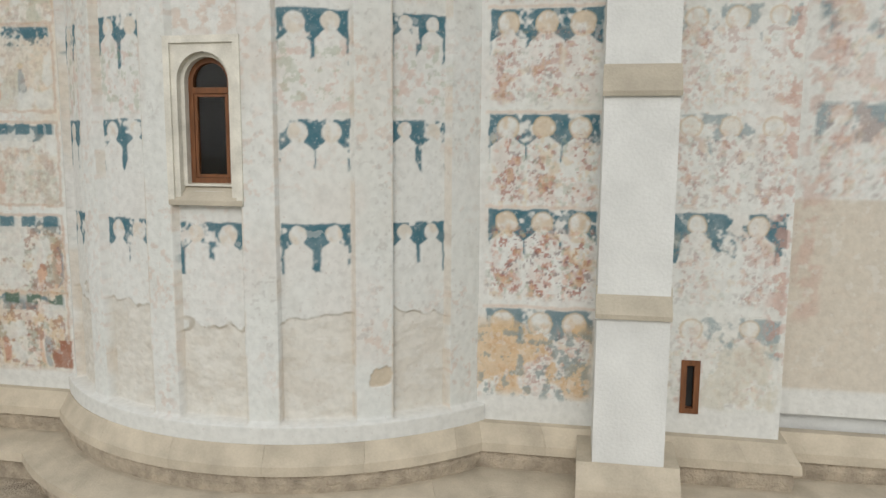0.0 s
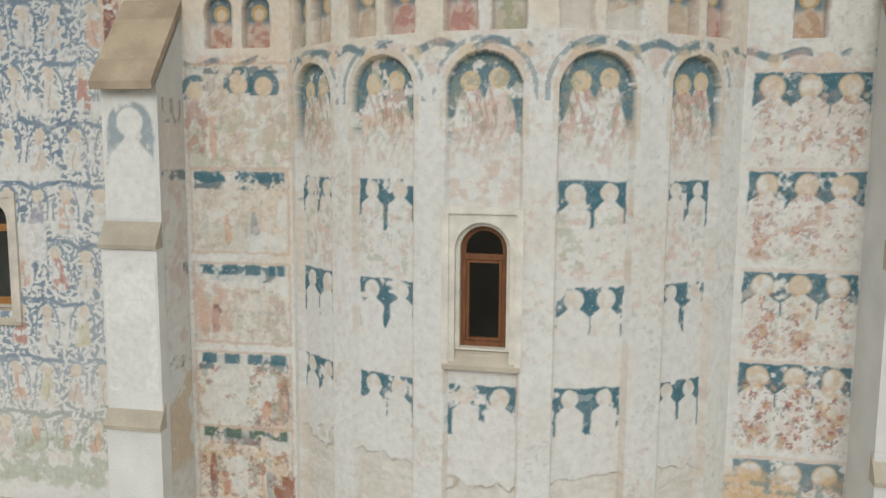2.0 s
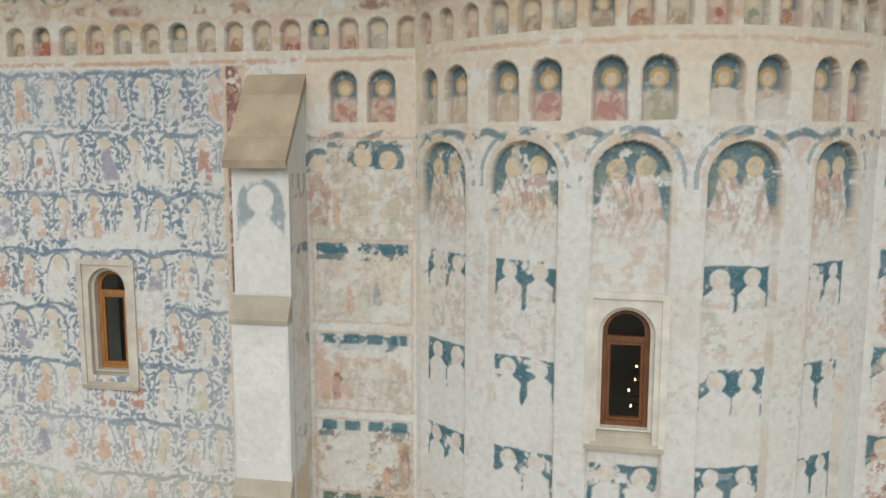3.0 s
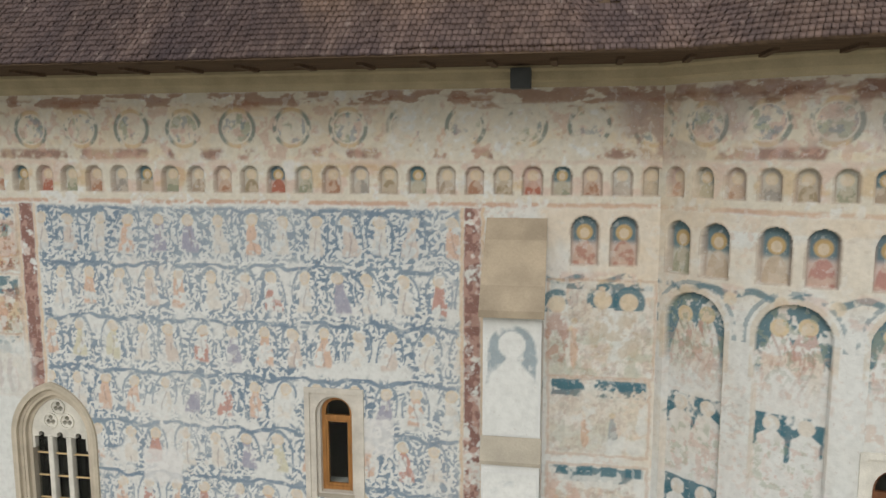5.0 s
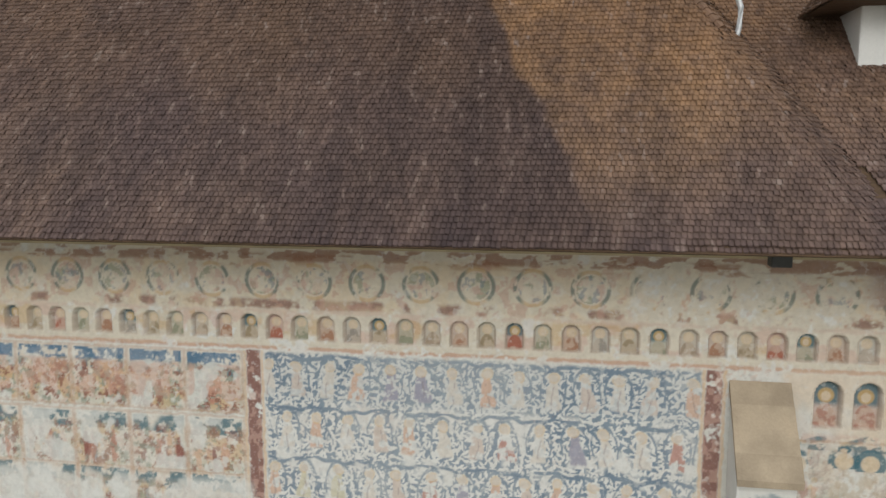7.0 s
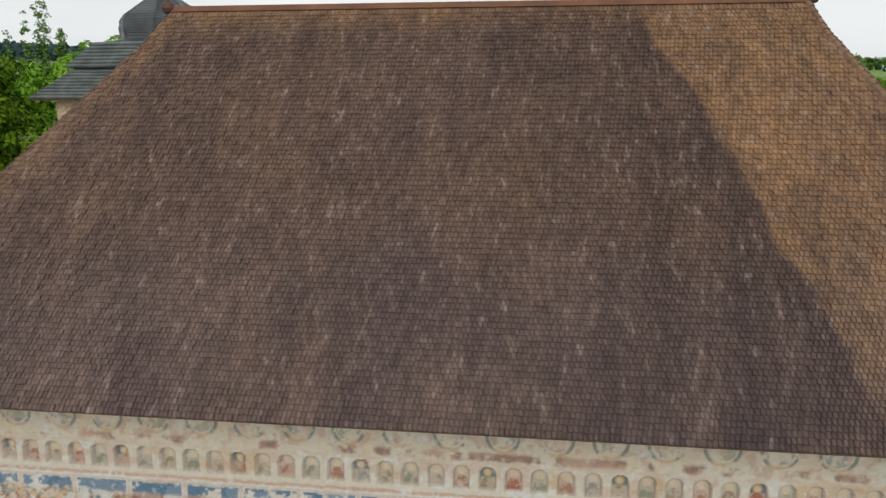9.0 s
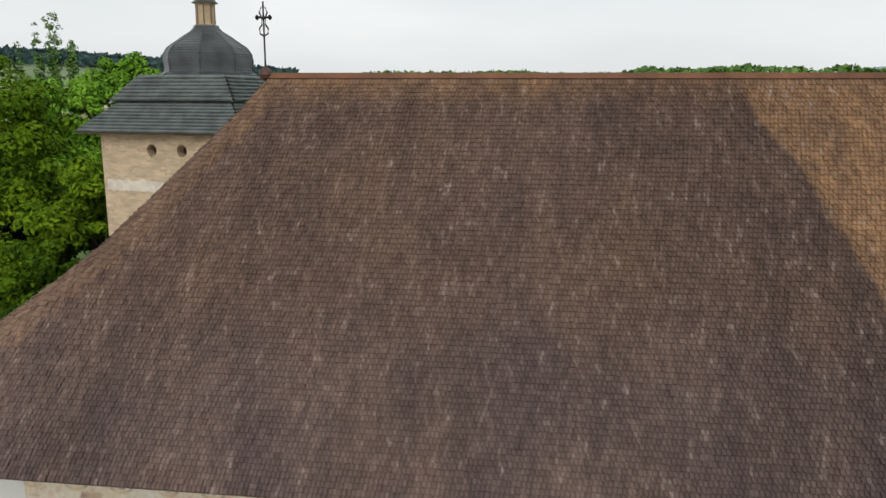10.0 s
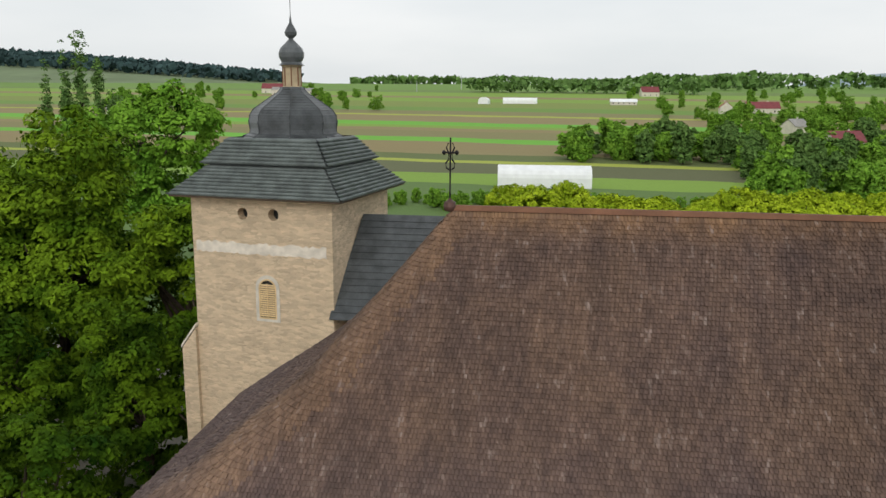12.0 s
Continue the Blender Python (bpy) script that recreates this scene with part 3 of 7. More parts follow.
        self.put(0.8 * f * smooth(1.1, 0.9, np.hypot(x / 0.9, d - 0.35 * (z1 - z0)) / (0.40 * w)), (0.64, 0.54, 0.42))
        body = smooth(1.06, 0.94, np.hypot(x / (0.86 * w), (d - 1.0 * (z1 - z0)) / (0.5 * (z1 - z0))))
        self.put(0.85 * f * body, tuple(0.45 * a + 0.55 * b for a, b in zip(tone, (0.62, 0.52, 0.42))))
        self.put(0.8 * f * body * smooth(0.47, 0.56, self.spot), tone)
        # shade of the reveals painted along both sides of the recess
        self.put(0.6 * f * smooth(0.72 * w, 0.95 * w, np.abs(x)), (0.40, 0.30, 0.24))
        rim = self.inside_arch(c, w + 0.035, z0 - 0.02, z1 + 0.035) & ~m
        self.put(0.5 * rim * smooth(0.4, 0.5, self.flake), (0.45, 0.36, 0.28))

    def grey_band(self, z0, z1, u0, u1):
        self.put(0.85 * self.rect(u0, u1, z0, z1) * smooth(0.32, 0.42, self.flake), (0.66, 0.60, 0.49))

    def top_bands(self, u0, u1, first, step, mfirst, mstep, bare=None, dark=0.0):
        """The row of small niches under the eaves and the row of roundels over it."""
        self.grey_band(10.3, 12.4, u0, u1)
        U, Z = self.U, self.Z
        up = self.rect(u0, u1, 11.12, 12.15, 0.06)
        if bare:
            up = up * np.clip(1 - self.rect(*bare, 0, 13, 0.5) * smooth(0.62, 0.5, self.flake), 0, 1)
        self.put(0.7 * up * smooth(0.36, 0.46, fbm(U, Z, 1.3, self.seed + 5)), (0.68, 0.615, 0.49))
        self.put(0.75 * up * self.rect(u0, u1, 11.12, 11.32, 0.05) * smooth(0.48, 0.6, fbm(U, Z, 2.4, self.seed + 6)), UMBER)
        self.put(0.7 * self.rect(u0, u1, 12.02, 12.24, 0.05) * smooth(0.5, 0.6, fbm(U, Z * 3, 1.6, self.seed + 7)), (0.30, 0.13, 0.07))
        self.put(0.45 * up * smooth(0.46, 0.6, fbm(U, Z, 1.9, self.seed + 17)), (0.70, 0.56, 0.38))
        self.put(0.5 * up * smooth(0.54, 0.62, fbm(U, Z, 6.0, self.seed + 18, 3)), (0.55, 0.34, 0.27))
        self.put(0.75 * self.rect(u0, u1, 12.1, 12.36, 0.04) * smooth(0.47, 0.52, fbm(U, Z * 2.2, 2.2, self.seed + 19, 5)), (0.30, 0.15, 0.10))
        t = (U - mfirst) / mstep
        i = np.round(t)
        x, z = (t - i) * mstep, Z - 11.7
        rr = np.hypot(x, z)
        self.put(0.5 * up * smooth(0.36, 0.33, rr), (0.72, 0.66, 0.55))
        ringm = smooth(0.055, 0.02, np.abs(rr - 0.335))
        side = smooth(0.12, 0.25, np.abs(x))
        self.put(0.75 * up * ringm * side * smooth(0.40, 0.5, self.flake), (0.13, 0.18, 0.17))
        self.put(0.55 * up * ringm * (1 - side), OCHRE)
        self.put(0.6 * up * (rr < 0.27) * smooth(0.5, 0.62, fbm(U, Z, 4.5, self.seed + 8)), np.array(GREEN) * 0.8)
        self.put(0.6 * up * (rr < 0.27) * smooth(0.54, 0.64, fbm(U, Z, 5.5, self.seed + 9)), PINK)
        self.put(0.5 * up * (rr < 0.27) * smooth(0.58, 0.66, fbm(U, Z, 7.5, self.seed + 10)), JBLUE)
        if dark:
            self.put(dark * up * smooth(0.47, 0.6, fbm(U, Z, 1.7, self.seed + 11)), (0.30, 0.27, 0.26))
        self.put(0.55 * self.rect(u0, u1, 10.28, 10.36, 0.02) * smooth(0.34, 0.44, self.flake), (0.50, 0.22, 0.12))
        self.put(0.35 * self.rect(u0, u1, 11.04, 11.11, 0.03) * smooth(0.4, 0.5, self.flake), PINK)
        self.put(0.55 * self.rect(u0, u1, 10.5, 11.05, 0.05) * smooth(0.52, 0.62, fbm(U, Z, 1.9, self.seed + 12)), PINK)
        self.put(0.5 * self.rect(u0, u1, 10.6, 11.05, 0.05) * smooth(0.56, 0.66, fbm(U, Z, 1.4, self.seed + 13)), OCHRE)
        tones = ((0.30, 0.24, 0.15), (0.36, 0.11, 0.07), (0.25, 0.27, 0.19), (0.34, 0.27, 0.20), (0.35, 0.18, 0.11), (0.30, 0.28, 0.25))
        j = 0
        c = first
        while c < u1 - 0.1:
            if c > u0 + 0.1:
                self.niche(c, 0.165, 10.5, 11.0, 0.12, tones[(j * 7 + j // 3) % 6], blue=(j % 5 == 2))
            c, j = c + step * (0.955 if c > -12.8 and u0 < -20 else 1.0), j + 1


def skin(name, u0, u1, z0, z1, res, place, paint, holes, seed):
    """A wall's painted face as one fine sheet: place(u, z, depth) gives the points, paint(canvas) the pigment and the relief."""
    nu, nz = int((u1 - u0) / res) + 1, int((z1 - z0) / res) + 1
    u, z = np.linspace(u0, u1, nu), np.linspace(z0, z1, nz)
    Z, U = (a.ravel() for a in np.meshgrid(z, u, indexing="ij"))
    c = Canvas(U, Z, seed)
    paint(c)
    P = place(U, Z, c.depth + 0.012 * (fbm(U, Z, 1.6, seed + 20) - 0.5))
    idx = np.arange(nu * nz).reshape(nz, nu)
    q = np.stack([idx[:-1, :-1], idx[:-1, 1:], idx[1:, 1:], idx[1:, :-1]], -1).reshape(-1, 4)
    cu, cz = U[q].mean(1), Z[q].mean(1)
    keep = np.ones(len(q), bool)
    for h in holes:
        keep &= ~h(cu, cz)
    me = fast_mesh(name, P, q[keep])
    at = me.color_attributes.new("pigment", "FLOAT_COLOR", "POINT")
    at.data.foreach_set("color", np.c_[np.clip(c.rgb, 0.01, 0.9), np.ones(len(U))].astype(np.float32).ravel())
    ob = linked(name, me, M_FRESCO)
    return ob


def flat_place(y):
    return lambda U, Z, d: np.c_[U, y + d, Z]


def round_place(U, Z, d):
    a = U / AR
    return np.c_[ACX + (AR - d) * np.sin(a), ACY - (AR - d) * np.cos(a), Z]


def scene_panel(c, u0, u1, z0, z1, seed, strip=0.24, warm=0.5, green=0.3):
    """A faded scene: a blue strip of sky over ochre, pink and green patches of buildings and ground."""
    c.put((0.15 + 0.4 * warm) * c.rect(u0, u1, z0, z1), (0.68, 0.60, 0.49))
    c.put(0.85 * c.rect(u0 + 0.05, u1 - 0.05, z1 - strip * 1.6 * 1.0, z1 - 0.05) * smooth(0.40, 0.48, c.flake) * smooth(0.35, 0.5, vnoise(c.U, c.Z * 0.6, 3.2, seed) + 0.18), BLUE)
    c.blotch(u0, u1, z0, z1 - strip, (0.62, 0.50, 0.39), 2.0, 0.52, warm * 0.8, seed)
    c.blotch(u0, u1, z0, z1 - strip, OCHRE, 2.2, 0.54, warm * 0.8, seed + 1)
    c.blotch(u0, u1, z0, z0 + 0.45 * (z1 - z0), GREEN, 2.4, 0.5, green, seed + 2)
    c.blotch(u0, u1, z0, z1 - strip, UMBER, 4.2, 0.62, warm, seed + 3)
    rs = random.Random(seed)
    for _ in range(5 if warm > 0.3 else 2):
        fu, fh = rs.uniform(u0 + 0.12, u1 - 0.12), rs.uniform(0.45, 0.75) * (z1 - z0) * 0.8
        fz = z0 + 0.12 + fh / 2
        tone = rs.choice(((0.24, 0.08, 0.07), (0.34, 0.36, 0.26), (0.62, 0.42, 0.30), (0.50, 0.25, 0.18), (0.30, 0.33, 0.34), (0.72, 0.68, 0.62)))
        c.put(0.75 * smooth(1.15, 0.85, np.hypot((c.U - fu + 0.1 * (c.spot - 0.5)) / 0.075, (c.Z - fz) / (fh / 2)) + 0.8 * (c.spot - 0.5)), tone)
        c.put(0.7 * smooth(1.1, 0.8, np.hypot(c.U - fu, c.Z - fz - fh / 2 - 0.04) / 0.06), FLESH)
    c.blotch(u0, u1, z0, z1 - strip, PINK, 5.0, 0.58, warm * 0.5, seed + 5)
    c.blotch(u0, u1, z0, z1 - strip, (0.30, 0.33, 0.27), 6.5, 0.60, warm, seed + 6)
    c.blotch(u0, u1, z0, z1 - strip, (0.30, 0.14, 0.10), 8.0, 0.61, warm, seed + 7)
    c.blotch(u0, u1, z0, z1, PALE, 1.3, 0.56, 0.75, seed + 4)
    c.put(0.4 * (c.rect(u0 - 0.03, u1 + 0.03, z0 - 0.03, z1 + 0.03, 0.01) - c.rect(u0 + 0.02, u1 - 0.02, z0 + 0.02, z1 - 0.02, 0.01)), (0.50, 0.30, 0.18))


def leaf_field(U, Z, cell, seed, slim=0.19):
    """How far each place lies from the nearest of many small bent leaves (below 1: on a leaf)."""
    i0, j0 = np.floor(U / cell), np.floor(Z / cell)
    best = np.full(len(U), 9.0)
    for di in (-1, 0, 1):
        for dj in (-1, 0, 1):
            i, j = i0 + di, j0 + dj
            dx = U - (i + 0.15 + 0.7 * lattice(i, j, seed)) * cell
            dz = Z - (j + 0.15 + 0.7 * lattice(i, j, seed + 1)) * cell
            t = lattice(i, j, seed + 2) * math.pi
            k = 0.8 + 0.45 * lattice(i, j, seed + 3)
            x, y = dx * np.cos(t) + dz * np.sin(t), dz * np.cos(t) - dx * np.sin(t)
            y = y + (lattice(i, j, seed + 4) - 0.5) * 2.2 * x * x / cell
            best = np.minimum(best, np.hypot(x / (0.56 * cell * k), y / (slim * cell * k)))
    return best


def tree_panel(c, u0, u1, z0, z1):
    """The vine: rows of small pale robed shapes among curling leaves on a worn blue ground."""
    U, Z = c.U, c.Z
    R = c.rect(u0, u1, z0, z1, 0.05)
    wu, wz = U + 0.12 * (fbm(U, Z, 1.8, 301) - 0.5), Z + 0.12 * (fbm(U, Z, 1.8, 311) - 0.5)
    h, w = 1.08, 0.64
    row = np.floor((z1 - wz) / h)
    d = (z1 - wz) - row * h
    t = wu / w + 0.37 * (row % 3)
    i = np.floor(t)
    x = (t - i - 0.5) * w + 0.12 * (lattice(i, row, 5) - 0.5)
    lean = 0.12 * (lattice(i, row, 6) - 0.5) * (d - 0.3) / 0.5
    x = x + lean
    c.put(0.55 * R, (0.70, 0.695, 0.665))
    first = smooth(z1 - 1.15, z1 - 0.9, Z)
    c.put(0.25 * R * first, (0.42, 0.47, 0.50))
    leaf = np.minimum(leaf_field(wu, wz, 0.165, 801, 0.17), leaf_field(wu + 0.07, wz * 1.1, 0.135, 841, 0.19))
    ground = smooth(0.92, 1.12, leaf)
    patch = np.maximum(smooth(0.34, 0.52, fbm(U, Z, 2.4, 391, 3)), first)
    head = smooth(1.12, 0.92, np.hypot(x, d - 0.27) / 0.075)
    halo = smooth(1.10, 0.95, np.hypot(x, d - 0.265) / 0.115)
    wide = 0.075 + 0.075 * smooth(0.3, 0.8, d) + 0.05 * (vnoise(U, Z, 7, 352) - 0.5)
    body = smooth(1.12, 0.92, np.abs(x) / wide) * smooth(0.33, 0.37, d) * smooth(0.93, 0.86, d)
    fig = np.maximum(np.maximum(halo, body), head)
    e = np.hypot(x / 0.25, (d - 0.56) / 0.47)
    scroll = smooth(0.10, 0.05, np.abs(e - 1.0)) * (d < 0.75)
    near = smooth(1.02, 0.85, e) * (1 - fig) * smooth(0.30, 0.5, lattice(i, row, 12) + 0.3 * c.spot) * smooth(0.85, 0.55, d)
    band = smooth(0.055, 0.025, np.abs(d - 0.06 - 0.045 * np.sin(wu * 5.3 + row * 1.7) - 0.02 * np.sin(wu * 14.0))) * smooth(0.34, 0.44, c.flake)
    fade = (0.68 + 0.5 * vnoise(U, Z, 0.5, 341)) * (0.5 + 0.5 * smooth(z0, z0 + 3.2, Z))
    blue = np.maximum.reduce([0.92 * ground * patch, 0.8 * scroll * smooth(0.36, 0.46, c.flake), 0.75 * near * ground, band]) * (1 - 0.85 * fig)
    hue = smooth(3.6, 2.2, Z)[:, None]
    tone = (0.35 * smooth(0.45, 0.62, fbm(U, Z, 2.6, 395, 3)))[:, None]
    ink = (np.array(JBLUE) * (1 - tone) + np.array((0.30, 0.36, 0.40)) * tone) * (1 - hue) + np.array((0.22, 0.25, 0.20)) * hue
    m = np.clip(1.05 * R * blue * fade, 0, 0.95)[:, None]
    c.rgb = c.rgb * (1 - m) + ink * m
    pick = lattice(i, row, 9)
    for lo, hi, k, colour in ((0.0, 0.2, 0.75, (0.62, 0.39, 0.27)), (0.2, 0.36, 0.75, (0.46, 0.19, 0.14)), (0.36, 0.46, 0.65, (0.58, 0.53, 0.34)),
                              (0.46, 0.54, 0.7, (0.25, 0.24, 0.34)), (0.54, 0.72, 0.6, (0.58, 0.45, 0.37)), (0.72, 1.01, 0.4, (0.66, 0.56, 0.45))):
        c.put(k * R * body * ((pick >= lo) & (pick < hi)) * smooth(0.38, 0.5, c.spot), colour)
    fold = smooth(0.02, 0.008, np.abs(x - 0.03 * np.sin(9 * d + 5 * pick))) * body * (d > 0.45)
    c.put(0.45 * R * fold * smooth(0.42, 0.5, c.flake), (0.28, 0.22, 0.22))
    c.put(0.5 * R * halo * (1 - head) * smooth(0.3, 0.5, c.spot), (0.66, 0.47, 0.24))
    c.put(0.6 * R * head, (0.64, 0.53, 0.42))
    # worn pale squares, and faded stretches
    for u, z in ((-18.4, 5.0), (-14.0, 5.9), (-18.2, 3.9)):
        c.put(0.8 * R * c.rect(u - 0.42, u + 0.42, z - 0.4, z + 0.3, 0.03), (0.71, 0.69, 0.665))


GOTHIC = ((-20.82, 0.98, 6.58), (-25.35, 0.98, 6.62))
NAVEWIN = (-14.75, 4.3, 6.78)


def gothic_hole(c, w, top):
    out = np.array(arch(c - w, c + w, 2.6, top, 10, True))

    def test(u, z):
        half = np.interp(z, [2.6, top - 1.25 * w, top - 0.75 * w, top - 0.3 * w, top], [w, w, 0.86 * w, 0.48 * w, 0])
        return (z > 2.6) & (z < top) & (np.abs(u - c) < half - 0.03)
    return test


def paint_nave(c):
    U, Z = c.U, c.Z
    c.top_bands(-36, -8.6, -35.69, 0.538, -34.89, 1.08, (-13.7, -9.0))
    tree_panel(c, -20.85, -12.3, 1.9, 10.22)
    c.blotch(-20.8, -11.7, 0.9, 2.2, GREEN, 3.2, 0.5, 0.5, 30)
    for u in (-21.1, -12.08):
        c.put(0.9 * c.rect(u - 0.15, u + 0.15, 3.0, 10.25, 0.02) * smooth(0.36, 0.44, c.flake), UMBER)
        c.put(0.5 * c.rect(u - 0.15, u + 0.15, 3.0, 10.25, 0.02) * smooth(0.5, 0.6, c.spot), PINK)
        for s in (-0.19, 0.19):
            c.put(0.6 * c.rect(u + s - 0.03, u + s + 0.03, 3.0, 10.25, 0.01), (0.66, 0.44, 0.24))
    k = 0
    for z1 in (10.2, 8.8, 7.55):
        for u1 in (-21.35, -22.65, -23.95, -25.25, -26.55, -27.85, -29.15, -30.45, -31.75):
            scene_panel(c, u1 - 1.25, u1, z1 - 1.3, z1, 400 + 9 * k, 0.34 if z1 > 9 else 0.26, (0.85 if z1 > 9 else 0.6) if z1 > 7.6 else 0.4, 0.25)
            k += 1
    for u1 in (-21.35, -22.65, -23.95, -25.25, -26.55, -27.85, -29.15, -30.45, -31.75):
        sky_h = 0.20 + 0.12 * vnoise(U, U * 0, 5.0, 37)
        c.put(0.8 * c.rect(u1 - 1.2, u1 - 0.05, 9.7, 10.16) * smooth(0, 0.03, sky_h - (10.16 - Z)) * smooth(0.36, 0.44, c.flake), (0.10, 0.19, 0.30))
        c.put(0.5 * c.rect(u1 - 1.2, u1 - 0.05, 9.15, 9.9, 0.05) * smooth(0.46, 0.5, vnoise(U, Z, 3.5, 38)), (0.60, 0.36, 0.27))
    c.blotch(-34, -21.2, 2, 7.4, PALE, 0.7, 0.4, 0.7, 31)
    # bay beside the round apse
    c.put(0.6 * c.rect(-10.9, -8.3, 8.9, 10.3, 0.1) * smooth(0.3, 0.55, fbm(U, Z, 1.1, 33)), (0.71, 0.58, 0.43))
    c.put(0.5 * c.rect(-9.3, -8.3, 5.5, 11.2, 0.3) * smooth(0.36, 0.6, fbm(U, Z, 1.3, 34)), (0.68, 0.54, 0.38))
    c.put(0.7 * c.rect(-9.5, -8.3, 11.15, 12.25, 0.2) * smooth(0.45, 0.55, fbm(U, Z, 3.0, 35)), (0.36, 0.24, 0.20))
    for u in (-10.09, -9.41):
        c.niche(u, 0.235, 9.27, 10.13, 0.14, (0.42, 0.22, 0.17))
    swag(c, -10.75, -8.6)
    scene_panel(c, -10.7, -8.85, 7.25, 9.0, 700, 0.1, 0.22, 0.35)
    for u, r, z in ((-10.55, 0.16, 8.55), (-9.75, 0.16, 8.65), (-9.3, 0.16, 8.62)):
        e = np.hypot(U - u, Z - z)
        ringm = smooth(0.30, 0.26, e) * (1 - smooth(r + 0.02, r - 0.02, e)) * (Z > z - 0.14)
        c.put(0.85 * ringm * smooth(0.38, 0.46, c.flake), BLUE)
        c.put(0.7 * smooth(r + 0.01, r - 0.02, e), FLESH)
        c.put(0.55 * smooth(1.1, 0.8, np.hypot((U - u) / 0.24, (Z - z + 0.62) / 0.5)) * smooth(0.4, 0.5, c.spot), (0.52, 0.42, 0.30) if u != -10.55 else (0.42, 0.2, 0.14))
    for top, tint in ((7.2, 0.16), (5.58, 0.2), (3.98, 0.5), (2.6, 0.55)):
        scene_panel(c, -10.68, -8.9, top - 1.42, top, int(710 + top * 10), 0.2, tint, 0.2)
        c.put(0.9 * c.rect(-10.62, -8.95, top - 0.2, top - 0.02) * smooth(0.35, 0.43, c.flake) * (1 if top > 7 else smooth(0.2, 0.3, np.abs(((U * 2.3) % 1) - 0.5) + 0.08)), BLUE if top > 3 else (0.10, 0.16, 0.12))
    c.put(0.7 * smooth(0.95, 0.85, np.hypot((U + 10.65) / 0.75, (Z - 4.55) / 0.95)) * c.rect(-10.68, -8.9, 4.35, 5.4) * smooth(0.3, 0.5, c.spot), (0.60, 0.42, 0.34))
    c.put(0.8 * c.rect(-9.25, -8.85, 1.25, 1.75) * smooth(0.35, 0.45, c.spot), (0.30, 0.12, 0.07))
    c.put(1.0 * c.rect(-37, -8, 0.5, 1.2, 0.08), (0.69, 0.68, 0.645))


def swag(c, u0, u1):
    """The blue band with pale half-figures that runs over the arches."""
    U, Z = c.U, c.Z
    m = c.rect(u0, u1, 8.62, 9.14, 0.04)
    t = U / 0.78
    w = 0.10 * np.sin(t * math.pi) ** 2 + 0.10 * (fbm(U, Z, 2.0, 8) - 0.5)
    line = smooth(0.075, 0.04, np.abs(Z - 9.06 + w)) * smooth(0.34, 0.44, fbm(U, Z, 2.2, c.seed + 15))
    c.put(0.8 * m * line * smooth(0.38, 0.46, c.flake), BLUE)
    c.put(0.4 * m * smooth(0.52, 0.62, fbm(U, Z * 1.6, 2.6, c.seed + 16)), PINK)
    c.put(0.6 * m * smooth(0.13, 0.09, np.hypot(((t % 1) - 0.5) * 0.78, Z - 8.92)), FLESH)


